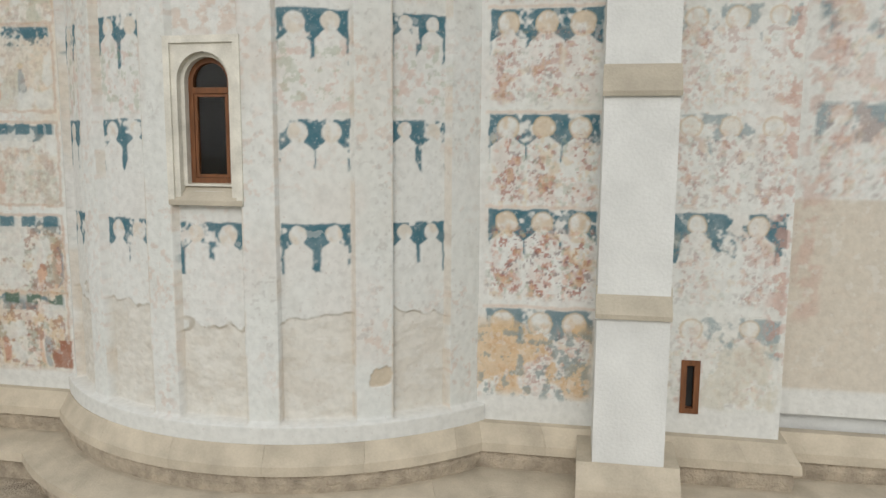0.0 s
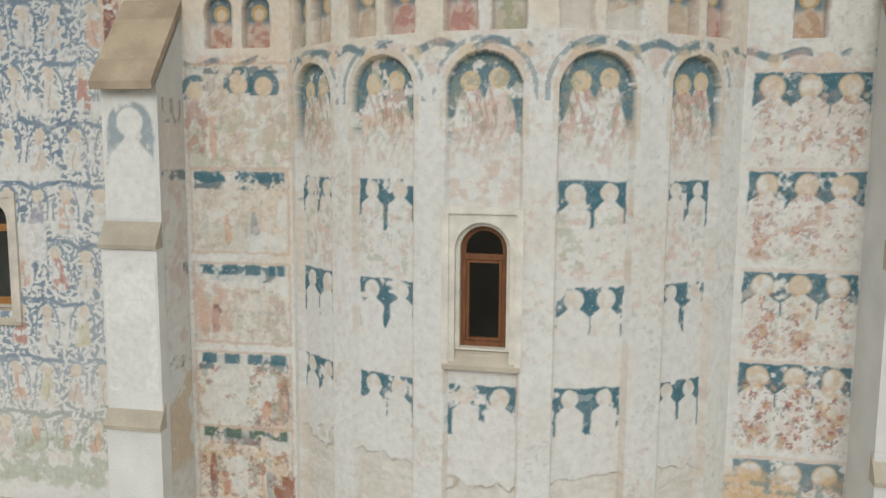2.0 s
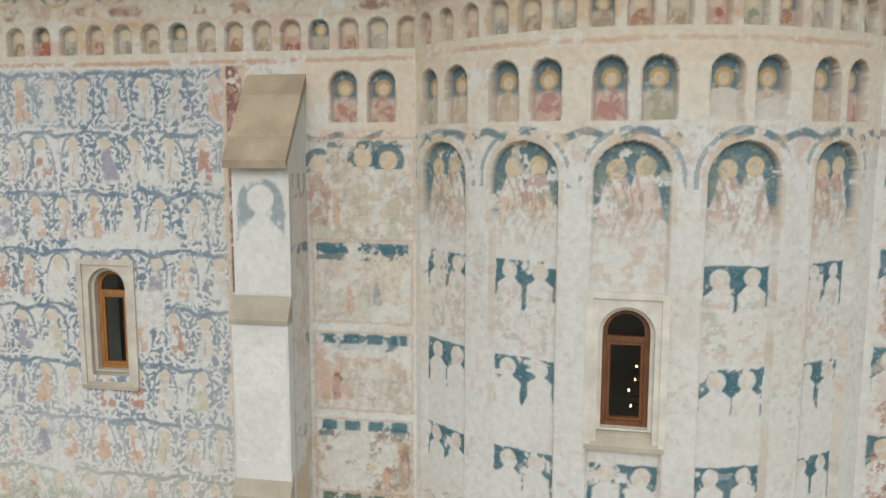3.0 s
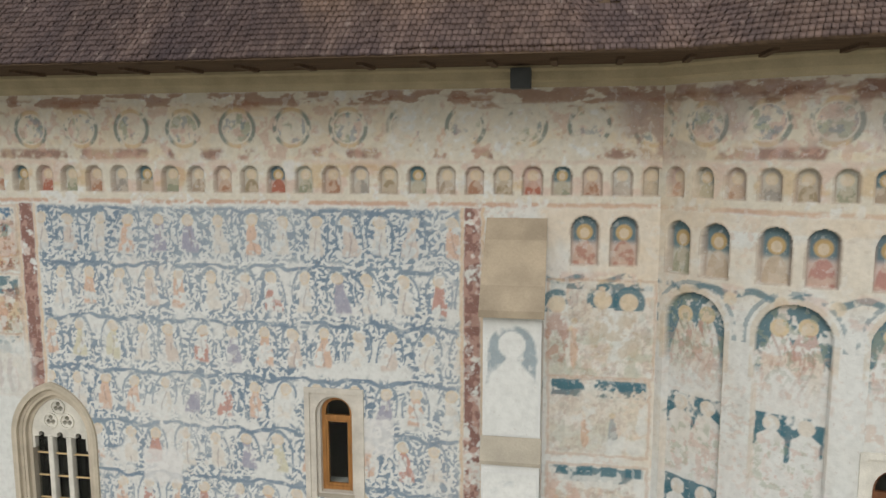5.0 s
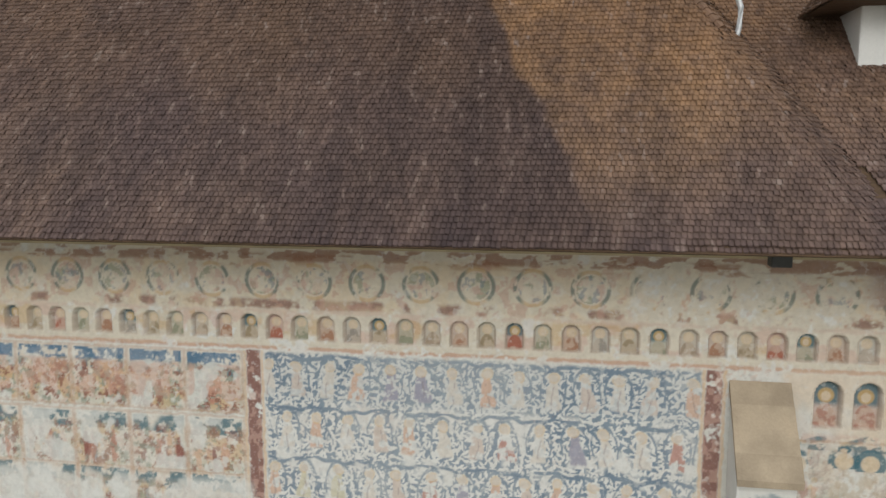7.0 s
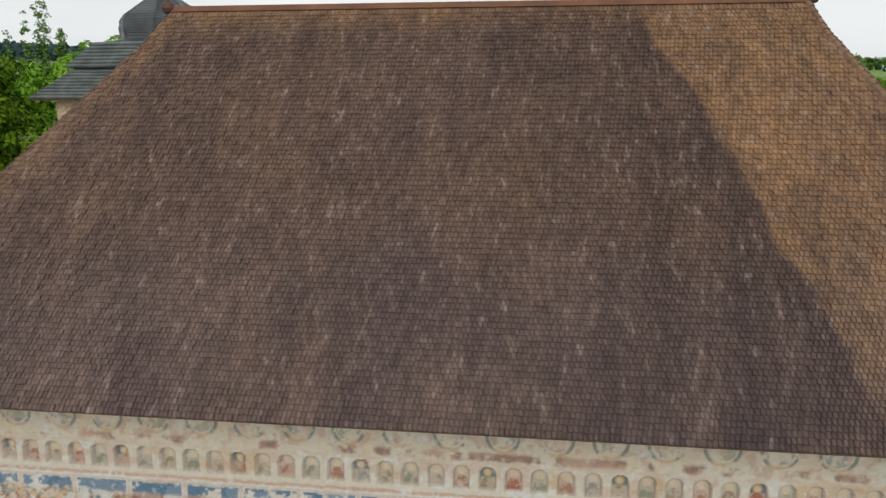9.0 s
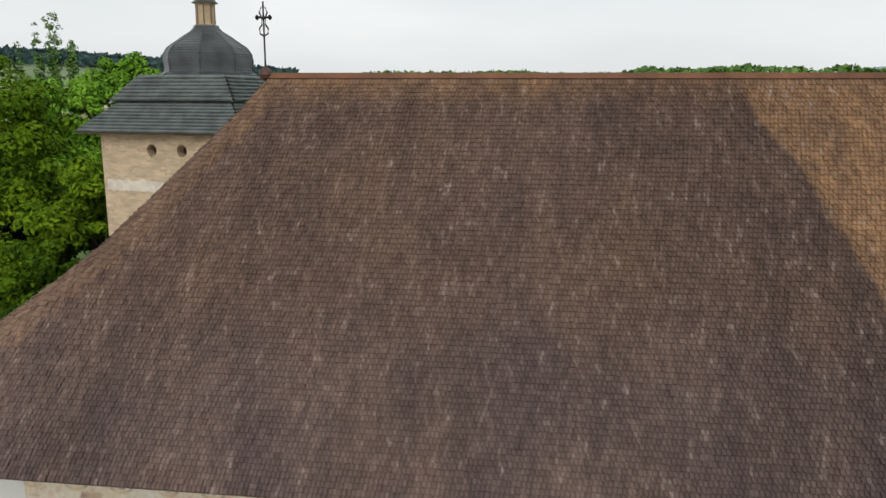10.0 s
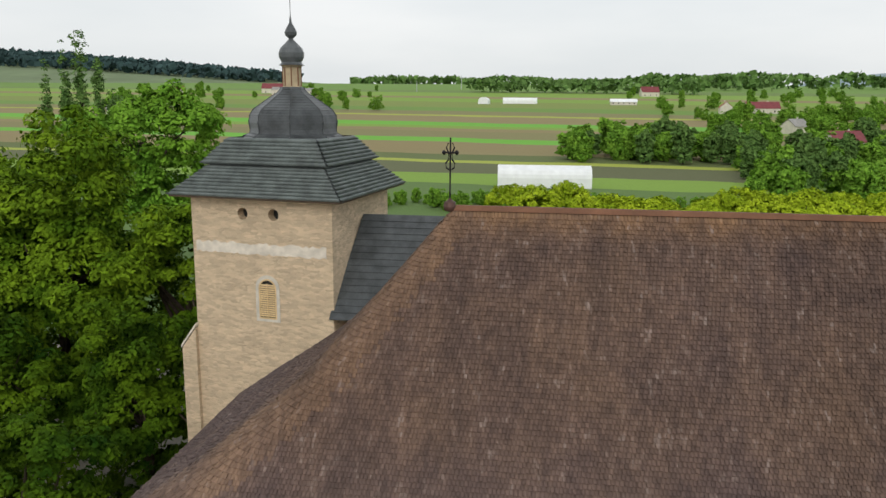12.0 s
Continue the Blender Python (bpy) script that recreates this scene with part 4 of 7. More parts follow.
def paint_apse(c):
    U, Z = c.U, c.Z
    a = U / AR
    c.top_bands(-4.4, 4.4, -4.32, 0.527, -4.2, 0.95, None, 0.35)
    c.put(0.75 * c.rect(-4.4, 1.2, 12.0, 12.3, 0.05) * smooth(0.46, 0.55, fbm(U, Z * 2, 1.4, 5)), (0.22, 0.12, 0.09))
    c.put(0.55 * c.rect(-4.4, 4.4, 8.9, 10.45, 0.3) * smooth(0.34, 0.6, fbm(U, Z, 0.9, 6)), (0.72, 0.60, 0.45))
    c.put(0.5 * c.rect(-4.4, -2.9, 6.0, 12.2, 0.5) * smooth(0.36, 0.6, fbm(U, Z, 1.2, 7)), (0.70, 0.57, 0.42))
    c.put(0.45 * c.rect(-4.4, 4.4, 11.1, 12.3, 0.1) * smooth(0.40, 0.55, fbm(U, Z, 1.5, 9)), (0.52, 0.42, 0.40))
    c.put(0.5 * c.rect(-4.4, 4.4, 10.0, 10.26), (0.68, 0.56, 0.42))
    swag(c, -4.4, 4.4)
    for k in range(-2, 3):
        m0 = (A0 + k * ASTEP) * AR
        hw = AHALF * AR
        if k == 2:
            hw *= 0.85
        pan = c.inside_arch(m0, hw, 1.12, 8.92)
        rim = c.inside_arch(m0, hw + 0.09, 0, 9.02) & ~pan
        c.depth[pan] = 0.13
        c.put(0.45 * (rim & (Z > 7.7)) * smooth(0.34, 0.46, c.flake), (0.60, 0.49, 0.35))
        outer = c.inside_arch(m0, hw + 0.21, 8.25, 9.14) & ~c.inside_arch(m0, hw + 0.14, 7.9, 9.07)
        c.put(0.6 * outer * smooth(0.42, 0.50, c.flake), (0.16, 0.25, 0.29))
        f = pan.astype(float)
        c.put(0.4 * f, (0.72, 0.71, 0.68))
        # arch head: two haloed shapes before a blue ground that thins out downward
        ha = f * (Z > 7.3)
        d = 8.92 - Z
        x = U - m0
        n2, b2, face, robe = 0 * U, 0 * U, 0 * U, 0 * U
        for q, dz, lean in ((-0.40, 0.40, 0.10), (0.36, 0.36, -0.14)):
            hx = q * hw + lean * (d - 0.4) * 0.6
            rr = np.hypot(x - q * hw, d - dz)
            n2 = np.maximum(n2, smooth(1.08, 0.94, rr / 0.145))
            face = np.maximum(face, smooth(1.1, 0.85, rr / 0.085))
            wide = np.minimum(0.13 + 0.35 * np.clip(d - dz - 0.12, 0, 0.6), 0.30)
            one = smooth(1.1, 0.93, np.abs(x - hx + 0.05 * (c.spot - 0.5)) / wide) * (d > dz + 0.1)
            b2 = np.maximum(b2, one)
            robe = np.maximum(robe, one * smooth(0.03, 0.012, np.abs(((x - hx) * 7 + 0.6 * np.sin(5 * d)) % 1 - 0.5) * 0.14))
        deep = smooth(1.0, 0.55, d + 0.7 * (c.flake - 0.5) - 0.35 * (np.abs(x) > 0.72 * hw))
        c.put(0.88 * ha * (1 - n2) * (1 - b2) * deep * smooth(0.36, 0.43, c.flake), BLUE)
        c.put(0.7 * ha * n2, (0.62, 0.45, 0.22))
        c.put(0.75 * ha * face, (0.66, 0.55, 0.43))
        low = smooth(1.75, 0.7, d)
        c.put(0.55 * ha * b2 * low * smooth(0.46, 0.56, fbm(U, Z, 3.0, 94 + k, 3)), ((0.62, 0.46, 0.38), (0.58, 0.52, 0.40), (0.66, 0.50, 0.36))[k % 3])
        c.put(0.6 * ha * robe * low * smooth(0.44, 0.52, c.flake), (0.42, 0.28, 0.22))
        c.put(0.6 * ha * b2 * low * smooth(0.57, 0.62, fbm(U, Z * 0.6, 8.0, 95, 3)), (0.46, 0.24, 0.19))
        c.put(0.5 * ha * low * smooth(0.58, 0.62, fbm(U, Z, 10.0, 96, 3)), (0.30, 0.34, 0.26))
        c.blotch(m0 - hw, m0 + hw, 7.3, 8.3, (0.58, 0.40, 0.31), 6.0, 0.60, 0.4, 40 + k)
        for r, top in enumerate((7.13, 5.6, 4.1)):
            if k == 0 and r < 2:
                continue
            c.figures(m0 - hw + 0.03, m0 + hw - 0.03, top, 0.78, 2, 0.92, 20 + 3 * k + r, 0, 0.25, 0.40)
        if k == 0:
            c.blotch(m0 - hw, m0 + hw, 6.8, 7.4, (0.58, 0.42, 0.33), 5.0, 0.53, 0.5, 60)
        else:
            c.blotch(m0 - hw, m0 + hw, 5.7, 6.7, PINK, 6.0, 0.58, 0.45, 61 + k)
            c.blotch(m0 - hw, m0 + hw, 5.7, 6.7, GREEN, 6.0, 0.6, 0.4, 71 + k)
        edge = Z + 1.1 * (fbm(U, Z, 1.3, 88) - 0.5) - 0.1
        bare = f * smooth(2.60, 2.57, edge)
        c.put(0.8 * bare, (0.665, 0.625, 0.56))
        c.put(0.5 * bare * smooth(0.5, 0.6, fbm(U, Z * 1.6, 3.0, 87)), (0.61, 0.56, 0.49))
        c.put(0.55 * f * smooth(0.03, 0.01, np.abs(edge - 2.585)) * smooth(0.42, 0.5, c.flake), (0.42, 0.36, 0.28))
        c.depth += 0.02 * bare + 0.05 * bare * (fbm(U, Z * 1.5, 4.0, 89) - 0.5)
        for s in (-1, 1):
            e = np.abs(U - m0 - s * hw)
            c.put(0.3 * smooth(0.035, 0.015, e) * (Z < 8) * smooth(0.42, 0.55, vnoise(U, Z, 2.2, 91)), (0.60, 0.45, 0.30))
        for s in (-1, 1):
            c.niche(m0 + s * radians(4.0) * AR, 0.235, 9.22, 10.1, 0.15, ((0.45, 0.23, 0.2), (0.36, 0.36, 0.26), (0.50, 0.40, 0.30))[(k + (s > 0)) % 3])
    for s in (0, 1):
        m0 = (A0 + ASTEP) * AR + (s * 2 - 1) * radians(4.0) * AR
        pn = c.inside_arch(m0, 0.235, 9.22, 10.1) & (Z < 9.62 + 0.05 * np.sin(7 * U) - 0.1 * s)
        c.put(pn.astype(float), (0.62, 0.58, 0.52))
    # patch of fallen plaster on one pilaster, and the white foot
    u = (A0 + 1.5 * ASTEP) * AR
    e = np.hypot((U - u - 0.12) / 0.17, (Z - 1.72 - 0.4 * (U - u)) / 0.15) + 1.8 * (c.flake - 0.5)
    c.put(0.7 * smooth(1.0, 0.85, e), (0.52, 0.40, 0.26))
    c.depth += 0.02 * smooth(1.0, 0.85, e)
    foot = smooth(1.2, 1.08, Z)
    c.put(foot, (0.69, 0.68, 0.645))
    c.depth -= 0.11 * smooth(1.15, 1.11, Z)


def paint_east(c):
    U, Z = c.U, c.Z
    c.top_bands(-1.9, 3.1, -1.45, 0.5165, -1.2, 0.95, None, 0.3)
    c.niche(-0.7, 0.24, 9.25, 10.12, 0.14, (0.45, 0.3, 0.2))
    swag(c, -1.7, 3.0)
    for top, reds, k in ((8.75, 0.4, 0.9), (7.27, 0.35, 0.92), (5.72, 0.55, 0.9), (4.27, 0.75, 0.92), (2.7, 0.35, 0.75)):
        c.figures(-1.45, 0.22, top, 0.72 if top > 3 else 0.8, 3, k, int(top * 10), reds, 0.45, 0.36 if top > 3 else 0.44, 1.15)
        c.figures(1.25, 2.95, top, 0.75, 3 if top > 5 else 2, 0.5 if top != 4.27 else 0.85, int(top * 10) + 3, 0.15, 0.15, 0.54 if top != 4.27 else 0.42)
        c.put(0.35 * c.rect(-1.5, 0.25, top + 0.01, top + 0.06, 0.02), (0.6, 0.36, 0.22))
    c.blotch(-1.65, 0.2, 1.3, 2.5, (0.64, 0.44, 0.24), 2.2, 0.44, 0.7, 50)
    c.blotch(-1.6, 0.2, 1.2, 2.4, (0.24, 0.30, 0.30), 6.0, 0.58, 0.7, 51)
    c.blotch(1.2, 3.0, 1.2, 2.4, (0.58, 0.54, 0.45), 1.3, 0.44, 0.6, 52)
    c.blotch(2.75, 3.05, 1.9, 9.0, (0.52, 0.30, 0.24), 6.0, 0.52, 0.6, 53)
    c.put(smooth(1.3, 1.2, Z + 0.15 * (c.flake - 0.5)), (0.69, 0.68, 0.645))


def paint_set_back(c):
    c.put(0.85 * smooth(4.5, 4.45, c.Z + 0.1 * (c.flake - 0.5)), (0.60, 0.53, 0.44))
    for top in (8.9, 7.4, 5.9):
        c.figures(3.35, 5.6, top, 0.6, 3, 0.6, int(top), 0.25, 0.2, 0.50)
    c.blotch(3.2, 3.6, 2.6, 9, (0.55, 0.36, 0.3), 5.0, 0.52, 0.5, 54)
    c.blotch(3.5, 6, 5.3, 8, PINK, 4.0, 0.55, 0.4, 55)
    c.put(smooth(1.55, 1.48, c.Z), (0.69, 0.68, 0.645))


def rect_hole(u0, u1, z0, z1):
    return lambda u, z: (u > u0) & (u < u1) & (z > z0) & (z < z1)


NAVE_HOLES = [gothic_hole(*g) for g in GOTHIC] + [rect_hole(NAVEWIN[0] - 0.45, NAVEWIN[0] + 0.45, NAVEWIN[1] + 0.25, NAVEWIN[2] - 0.1)]
for name, x0, x1, res in (("wall_south_west", -34.0, -22.5, 0.034), ("wall_south_nave", -22.5, -8.45, 0.0205)):
    tagged(skin(name, x0, x1, 0.85, 12.4, res, flat_place(WALL), paint_nave, NAVE_HOLES, 1),
        "white plastered church wall with faded blue and ochre frescoes", "wall", kind="structure")
apse_u = A0 * AR
wall_apse = tagged(skin("wall_south_apse", -49 * math.pi / 180 * AR, 49 * math.pi / 180 * AR, 0.85, 12.4, 0.019, round_place, paint_apse,
    [rect_hole(apse_u - 0.44, apse_u + 0.44, 4.56, 6.52)], 2),
    "round white apse wall with blind arches and faded frescoes", "wall", kind="structure")
wall_east = tagged(skin("wall_south_choir", -1.95, 3.02, 0.85, 12.4, 0.019, flat_place(WALL), paint_east, [rect_hole(1.58, 1.83, 1.2, 2.02)], 3),
    "white plastered wall with rows of faded blue fresco shapes", "wall", kind="structure")
wall_set_back = tagged(skin("wall_south_altar", 3.0, 8.0, 1.1, 12.4, 0.05, flat_place(11.6), paint_set_back, [], 4),
    "plastered altar wall with a bare grey-beige lower part", "wall", kind="structure")


def wall_core(name, spans, y0, y1, z0, z1):
    bm = bmesh.new()
    for x0, x1, lo, hi in spans:
        box(bm, x0, x1, y0, y1, lo, hi)
    return tagged(part(name, bm, M_WHITE), "thick plastered masonry behind the painted face", "wall", kind="structure")


spans, edge = [], -35.2
for c, w, lo, hi in sorted([(g[0], g[1] - 0.1, 2.7, g[2]) for g in GOTHIC] + [(NAVEWIN[0], 0.46, NAVEWIN[1] + 0.2, NAVEWIN[2] - 0.1)]):
    spans += [(edge, c - w, GROUND, 12.4), (c - w, c + w, GROUND, lo), (c - w, c + w, hi, 12.4)]
    edge = c + w
spans += [(edge, -8.5, GROUND, 12.4)]
wall_core("wall_south_core", spans, WALL + 0.25, WALL + 1.05, GROUND, 12.4)
wall_core("wall_choir_core", [(-1.9, 1.5, GROUND, 12.4), (1.5, 1.9, GROUND, 1.15), (1.5, 1.9, 2.07, 12.4), (1.9, 2.98, GROUND, 12.4), (2.98, 8.0, GROUND, 12.4)], 11.8, 12.6, GROUND, 12.4)
bm = bmesh.new()
box(bm, 2.9, 3.0, WALL + 0.02, 11.6, 0.85, 12.4)
tagged(part("wall_choir_return", bm, M_WHITE), "narrow white return of the choir wall", "wall", kind="structure")
# the rest of the church's shell, out of view
bm = bmesh.new()
box(bm, -35.2, -34.2, WALL + 1.05, 18.9, GROUND, 12.4)
box(bm, -35.2, 8.0, 18.9, 19.9, GROUND, 12.4)
box(bm, 8.0, 9.0, 11.6, 19.9, GROUND, 12.4)
tagged(part("wall_north", bm, M_WHITE), "plain white far walls of the church", "wall", kind="structure")
# the floor's dark colour holds the dimness of the inside
bm = bmesh.new()
box(bm, -34.2, 8.0, 12.7, 18.9, GROUND - 0.1, GROUND)
tagged(part("floor", bm, M_INSIDE_SHADE), "church floor behind the windows, coloured near black for the unlit inside", "floor", kind="structure")


# ---- plinth, cornice ----
def wall_path(off, x0, x1, back=True):
    """The foot line of the walls, moved outward by off; straight, round the apse, straight, and set back past the choir."""
    r = AR + off
    a1 = math.acos((ACY - (WALL - off)) / r)
    pts = [(x0, WALL - off)] if x0 < ACX - r * math.sin(a1) else []
    n = 40
    pts += [(ACX + r * math.sin(-a1 + 2 * a1 * i / n), ACY - r * math.cos(-a1 + 2 * a1 * i / n)) for i in range(n + 1)]
    if back:
        pts += [(3.0 + off, WALL - off), (3.0 + off, 11.6 - off), (x1, 11.6 - off)]
    else:
        pts += [(x1, WALL - off)]
    return pts


def resample(pts, step):
    p = np.array(pts)
    s = np.r_[0, np.cumsum(np.hypot(*np.diff(p, axis=0).T))]
    n = max(2, int(s[-1] / step))
    k = np.unique(np.r_[np.linspace(0, s[-1], n + 1), s])
    return np.c_[np.interp(k, s, p[:, 0]), np.interp(k, s, p[:, 1])], k


def sweep(bm, profile, x0, x1, s0=0.0, s1=1.0, back=True, gap=0.0):
    """Sweeps (outward, height) corners along the wall's foot from the share s0 to s1 of its length."""
    rails = []
    for off, z in profile:
        p = np.array(wall_path(off, x0, x1, back))
        s = np.r_[0, np.cumsum(np.hypot(*np.diff(p, axis=0).T))]
        s = s / s[-1]
        k = [s0 + gap] + [v for v in s if s0 + gap + 0.0005 < v < s1 - gap - 0.0005] + [s1 - gap]
        base = np.array(wall_path(0.3, x0, x1, back))
        b = np.r_[0, np.cumsum(np.hypot(*np.diff(base, axis=0).T))]
        b = b / b[-1]
        # matching stations on every rail, taken by number of the path's corner
        st = [(np.interp(v, b, np.arange(len(b)))) for v in [s0 + gap] + [q for q in b if s0 + gap + 0.0005 < q < s1 - gap - 0.0005] + [s1 - gap]]
        i = np.arange(len(p))
        rails.append([bm.verts.new((np.interp(q, i, p[:, 0]), np.interp(q, i, p[:, 1]), z)) for q in st])
    m = len(rails)
    for a in range(m):
        ra, rb = rails[a], rails[(a + 1) % m]
        for i in range(len(ra) - 1):
            bm.faces.new((ra[i], ra[i + 1], rb[i + 1], rb[i]))
    bm.faces.new([r[0] for r in rails][::-1])
    bm.faces.new([r[-1] for r in rails])
    bmesh.ops.recalc_face_normals(bm, faces=bm.faces[:])
    return bm


plinth = group_at("plinth", "stepped beige limestone plinth round the church foot", "plinth", kind="structure")
PX0, PX1 = -16.0, 8.0
for name, prof, count, material in (
    ("chamfer_stone", [(-0.02, 0.86), (0.13, 0.85), (0.30, 0.58), (0.31, 0.44), (-0.02, 0.44)], 17, M_STONE),
    ("ledge_stone", [(-0.02, 0.12), (0.30, 0.13), (0.62, 0.09), (0.95, 0.02), (0.95, -0.14), (-0.02, -0.14)], 14, M_STONE)):
    for i in range(count):
        a, b = i / count, (i + 1) / count
        part(name, sweep(bmesh.new(), prof, PX0, PX1, a, b, True, 0.00007), material, plinth)
part("rough_band", sweep(bmesh.new(), [(-0.02, 0.44), (0.20, 0.44), (0.23, 0.3), (0.20, 0.12), (-0.02, 0.12)], PX0, PX1), M_ROUGH, plinth, "rough grey-brown rubble band")
part("footing", sweep(bmesh.new(), [(-0.02, -0.14), (0.72, -0.14), (0.74, GROUND - 0.1), (-0.02, GROUND - 0.1)], PX0, PX1), M_ROUGH, plinth)
bm = bmesh.new()
box(bm, -35.3, PX0, WALL - 0.27, WALL, GROUND - 0.1, 0.85)
part("plain_foot", bm, M_STONE, plinth)

cornice = tagged(part("cornice", sweep(bmesh.new(), [(-0.02, 12.36), (0.05, 12.36), (0.07, 12.44), (0.14, 12.48), (0.16, 12.62), (0.24, 12.66), (0.24, 12.74), (-0.02, 12.74)], -34.2, 3.0, 0, 1, False), M_CORNICE),
    "moulded beige stone cornice under the eaves", "cornice", kind="structure")


# ---- windows ----
def glass_material():
    m = bpy.data.materials.new("dark_window_glass")
    m.use_nodes = True
    b = m.node_tree.nodes["Principled BSDF"]
    b.inputs["Base Color"].default_value = (0.75, 0.78, 0.76, 1)
    b.inputs["Roughness"].default_value = 0.0
    b.inputs["Transmission Weight"].default_value = 1.0
    b.inputs["IOR"].default_value = 1.3
    return m


M_GLASS = glass_material()


def onto_rect(pts, x0, x1, z0, z1):
    """An arch outline's points moved out to a rectangle: the foot to its lower corners, the arc to its sides and top."""
    cx, cz = (pts[0][0] + pts[1][0]) / 2, pts[2][1]
    out = [(x0, z0), (x1, z0)]
    for x, z in pts[2:]:
        dx, dz = x - cx, max(z - cz, 0)
        k = min((x1 - cx) / abs(dx) if abs(dx) > 1e-6 else 1e9, (z1 - cz) / dz if dz > 1e-6 else 1e9)
        out.append((cx + dx * k, cz + dz * k))
    for c in (x0, x1):
        i = min(range(2, len(out)), key=lambda q: abs(out[q][0] - c) + abs(out[q][1] - z1))
        out[i] = (c, z1)
    return out


def arched_window(name, label, m, w, z0, z1, fw, fz0, fz1, wood, stone):
    """A round-headed wooden window in a carved stone surround, at the pose m; x across, y into the wall."""
    e = group_at(name, label, "window", kind="structure")
    e.matrix_world = m
    inner = arch(-w, w, z0, z1, 14)
    mid = arch(-w - 0.06, w + 0.06, z0 - 0.03, z1 + 0.06, 14)
    low = [(mid[0][0], fz0 + 0.03), (mid[1][0], fz0 + 0.03)] + mid[2:]
    part("stone_surround", ring(bmesh.new(), onto_rect(mid, -fw, fw, fz0, fz1), low, -0.05, 0.16), stone, e, "carved pale stone surround")
    part("inner_moulding", ring(bmesh.new(), mid, inner, 0.05, 0.22), stone, e)
    part("outer_moulding", ring(bmesh.new(), onto_rect(mid, -fw - 0.03, fw + 0.03, fz0, fz1 + 0.03), onto_rect(mid, -fw + 0.07, fw - 0.07, fz0 + 0.03, fz1 - 0.07), -0.085, -0.03), stone, e)
    part("sill", prism(bmesh.new(), [(-0.095, fz0 - 0.02), (0.25, fz0 - 0.02), (0.25, z0 + 0.02), (0.15, z0 + 0.01), (-0.095, fz0 + 0.05)], "x", -fw - 0.02, fw + 0.02), M_CAP, e, "sloping stone sill")
    fr = part("window_frame", ring(bmesh.new(), inner, arch(-w + 0.075, w - 0.075, z0 + 0.085, z1 - 0.075, 14), 0.16, 0.25), wood, e, "varnished brown wooden frame")
    bm = bmesh.new()
    zt = z1 - w - 0.12
    box(bm, -w + 0.06, w - 0.06, 0.155, 0.245, zt - 0.045, zt + 0.045, 0.008)
    part("transom", bm, wood, e)
    part("casement", ring(bmesh.new(), [(-w + 0.08, z0 + 0.09), (w - 0.08, z0 + 0.09), (w - 0.08, zt - 0.05), (-w + 0.08, zt - 0.05)],
        [(-w + 0.125, z0 + 0.14), (w - 0.125, z0 + 0.14), (w - 0.125, zt - 0.09), (-w + 0.125, zt - 0.09)], 0.17, 0.23), wood, e)
    bm = bmesh.new()
    box(bm, -w + 0.05, w - 0.05, 0.205, 0.215, z0 + 0.05, zt)
    part("pane", bm, M_GLASS, e, "dark window glass")
    bm = bmesh.new()
    prism(bm, arch(-w + 0.07, w - 0.07, zt, z1 - 0.07, 12), "y", 0.205, 0.215)
    part("pane", bm, M_GLASS, e, "dark window glass")
    for p in e.children:
        p.visible_shadow = not p.name.startswith("pane")
    return e


pa = A0
apse_pose = Matrix.Translation((ACX + (AR - 0.10) * math.sin(pa), ACY - (AR - 0.10) * math.cos(pa), 0)) @ Matrix.Rotation(pa, 4, "Z")
arched_window("window_apse", "round-headed brown window in a stone surround in the apse", apse_pose, 0.345, 4.66, 6.47, 0.56, 4.38, 6.72, M_DARKWOOD, M_PALESTONE)
arched_window("window_nave", "round-headed honey-coloured window in a stone surround in the nave wall", Matrix.Translation((NAVEWIN[0], WALL + 0.04, 0)), 0.32, 4.62, 6.55, 0.56, 4.3, 6.74, M_HONEY, M_SURROUND)


def carved(ob, cut_bm):
    """Cuts one mesh out of another for good."""
    cutter = part("cutter", cut_bm, None)
    cutter.matrix_world = ob.parent.matrix_world if ob.parent else Matrix()
    md = ob.modifiers.new("openings", "BOOLEAN")
    md.operation, md.object, md.solver, md.use_self = "DIFFERENCE", cutter, "EXACT", True
    bpy.context.view_layer.update()
    me = bpy.data.meshes.new_from_object(ob.evaluated_get(bpy.context.evaluated_depsgraph_get()))
    ob.modifiers.clear()
    ob.data = me
    bpy.data.objects.remove(cutter)


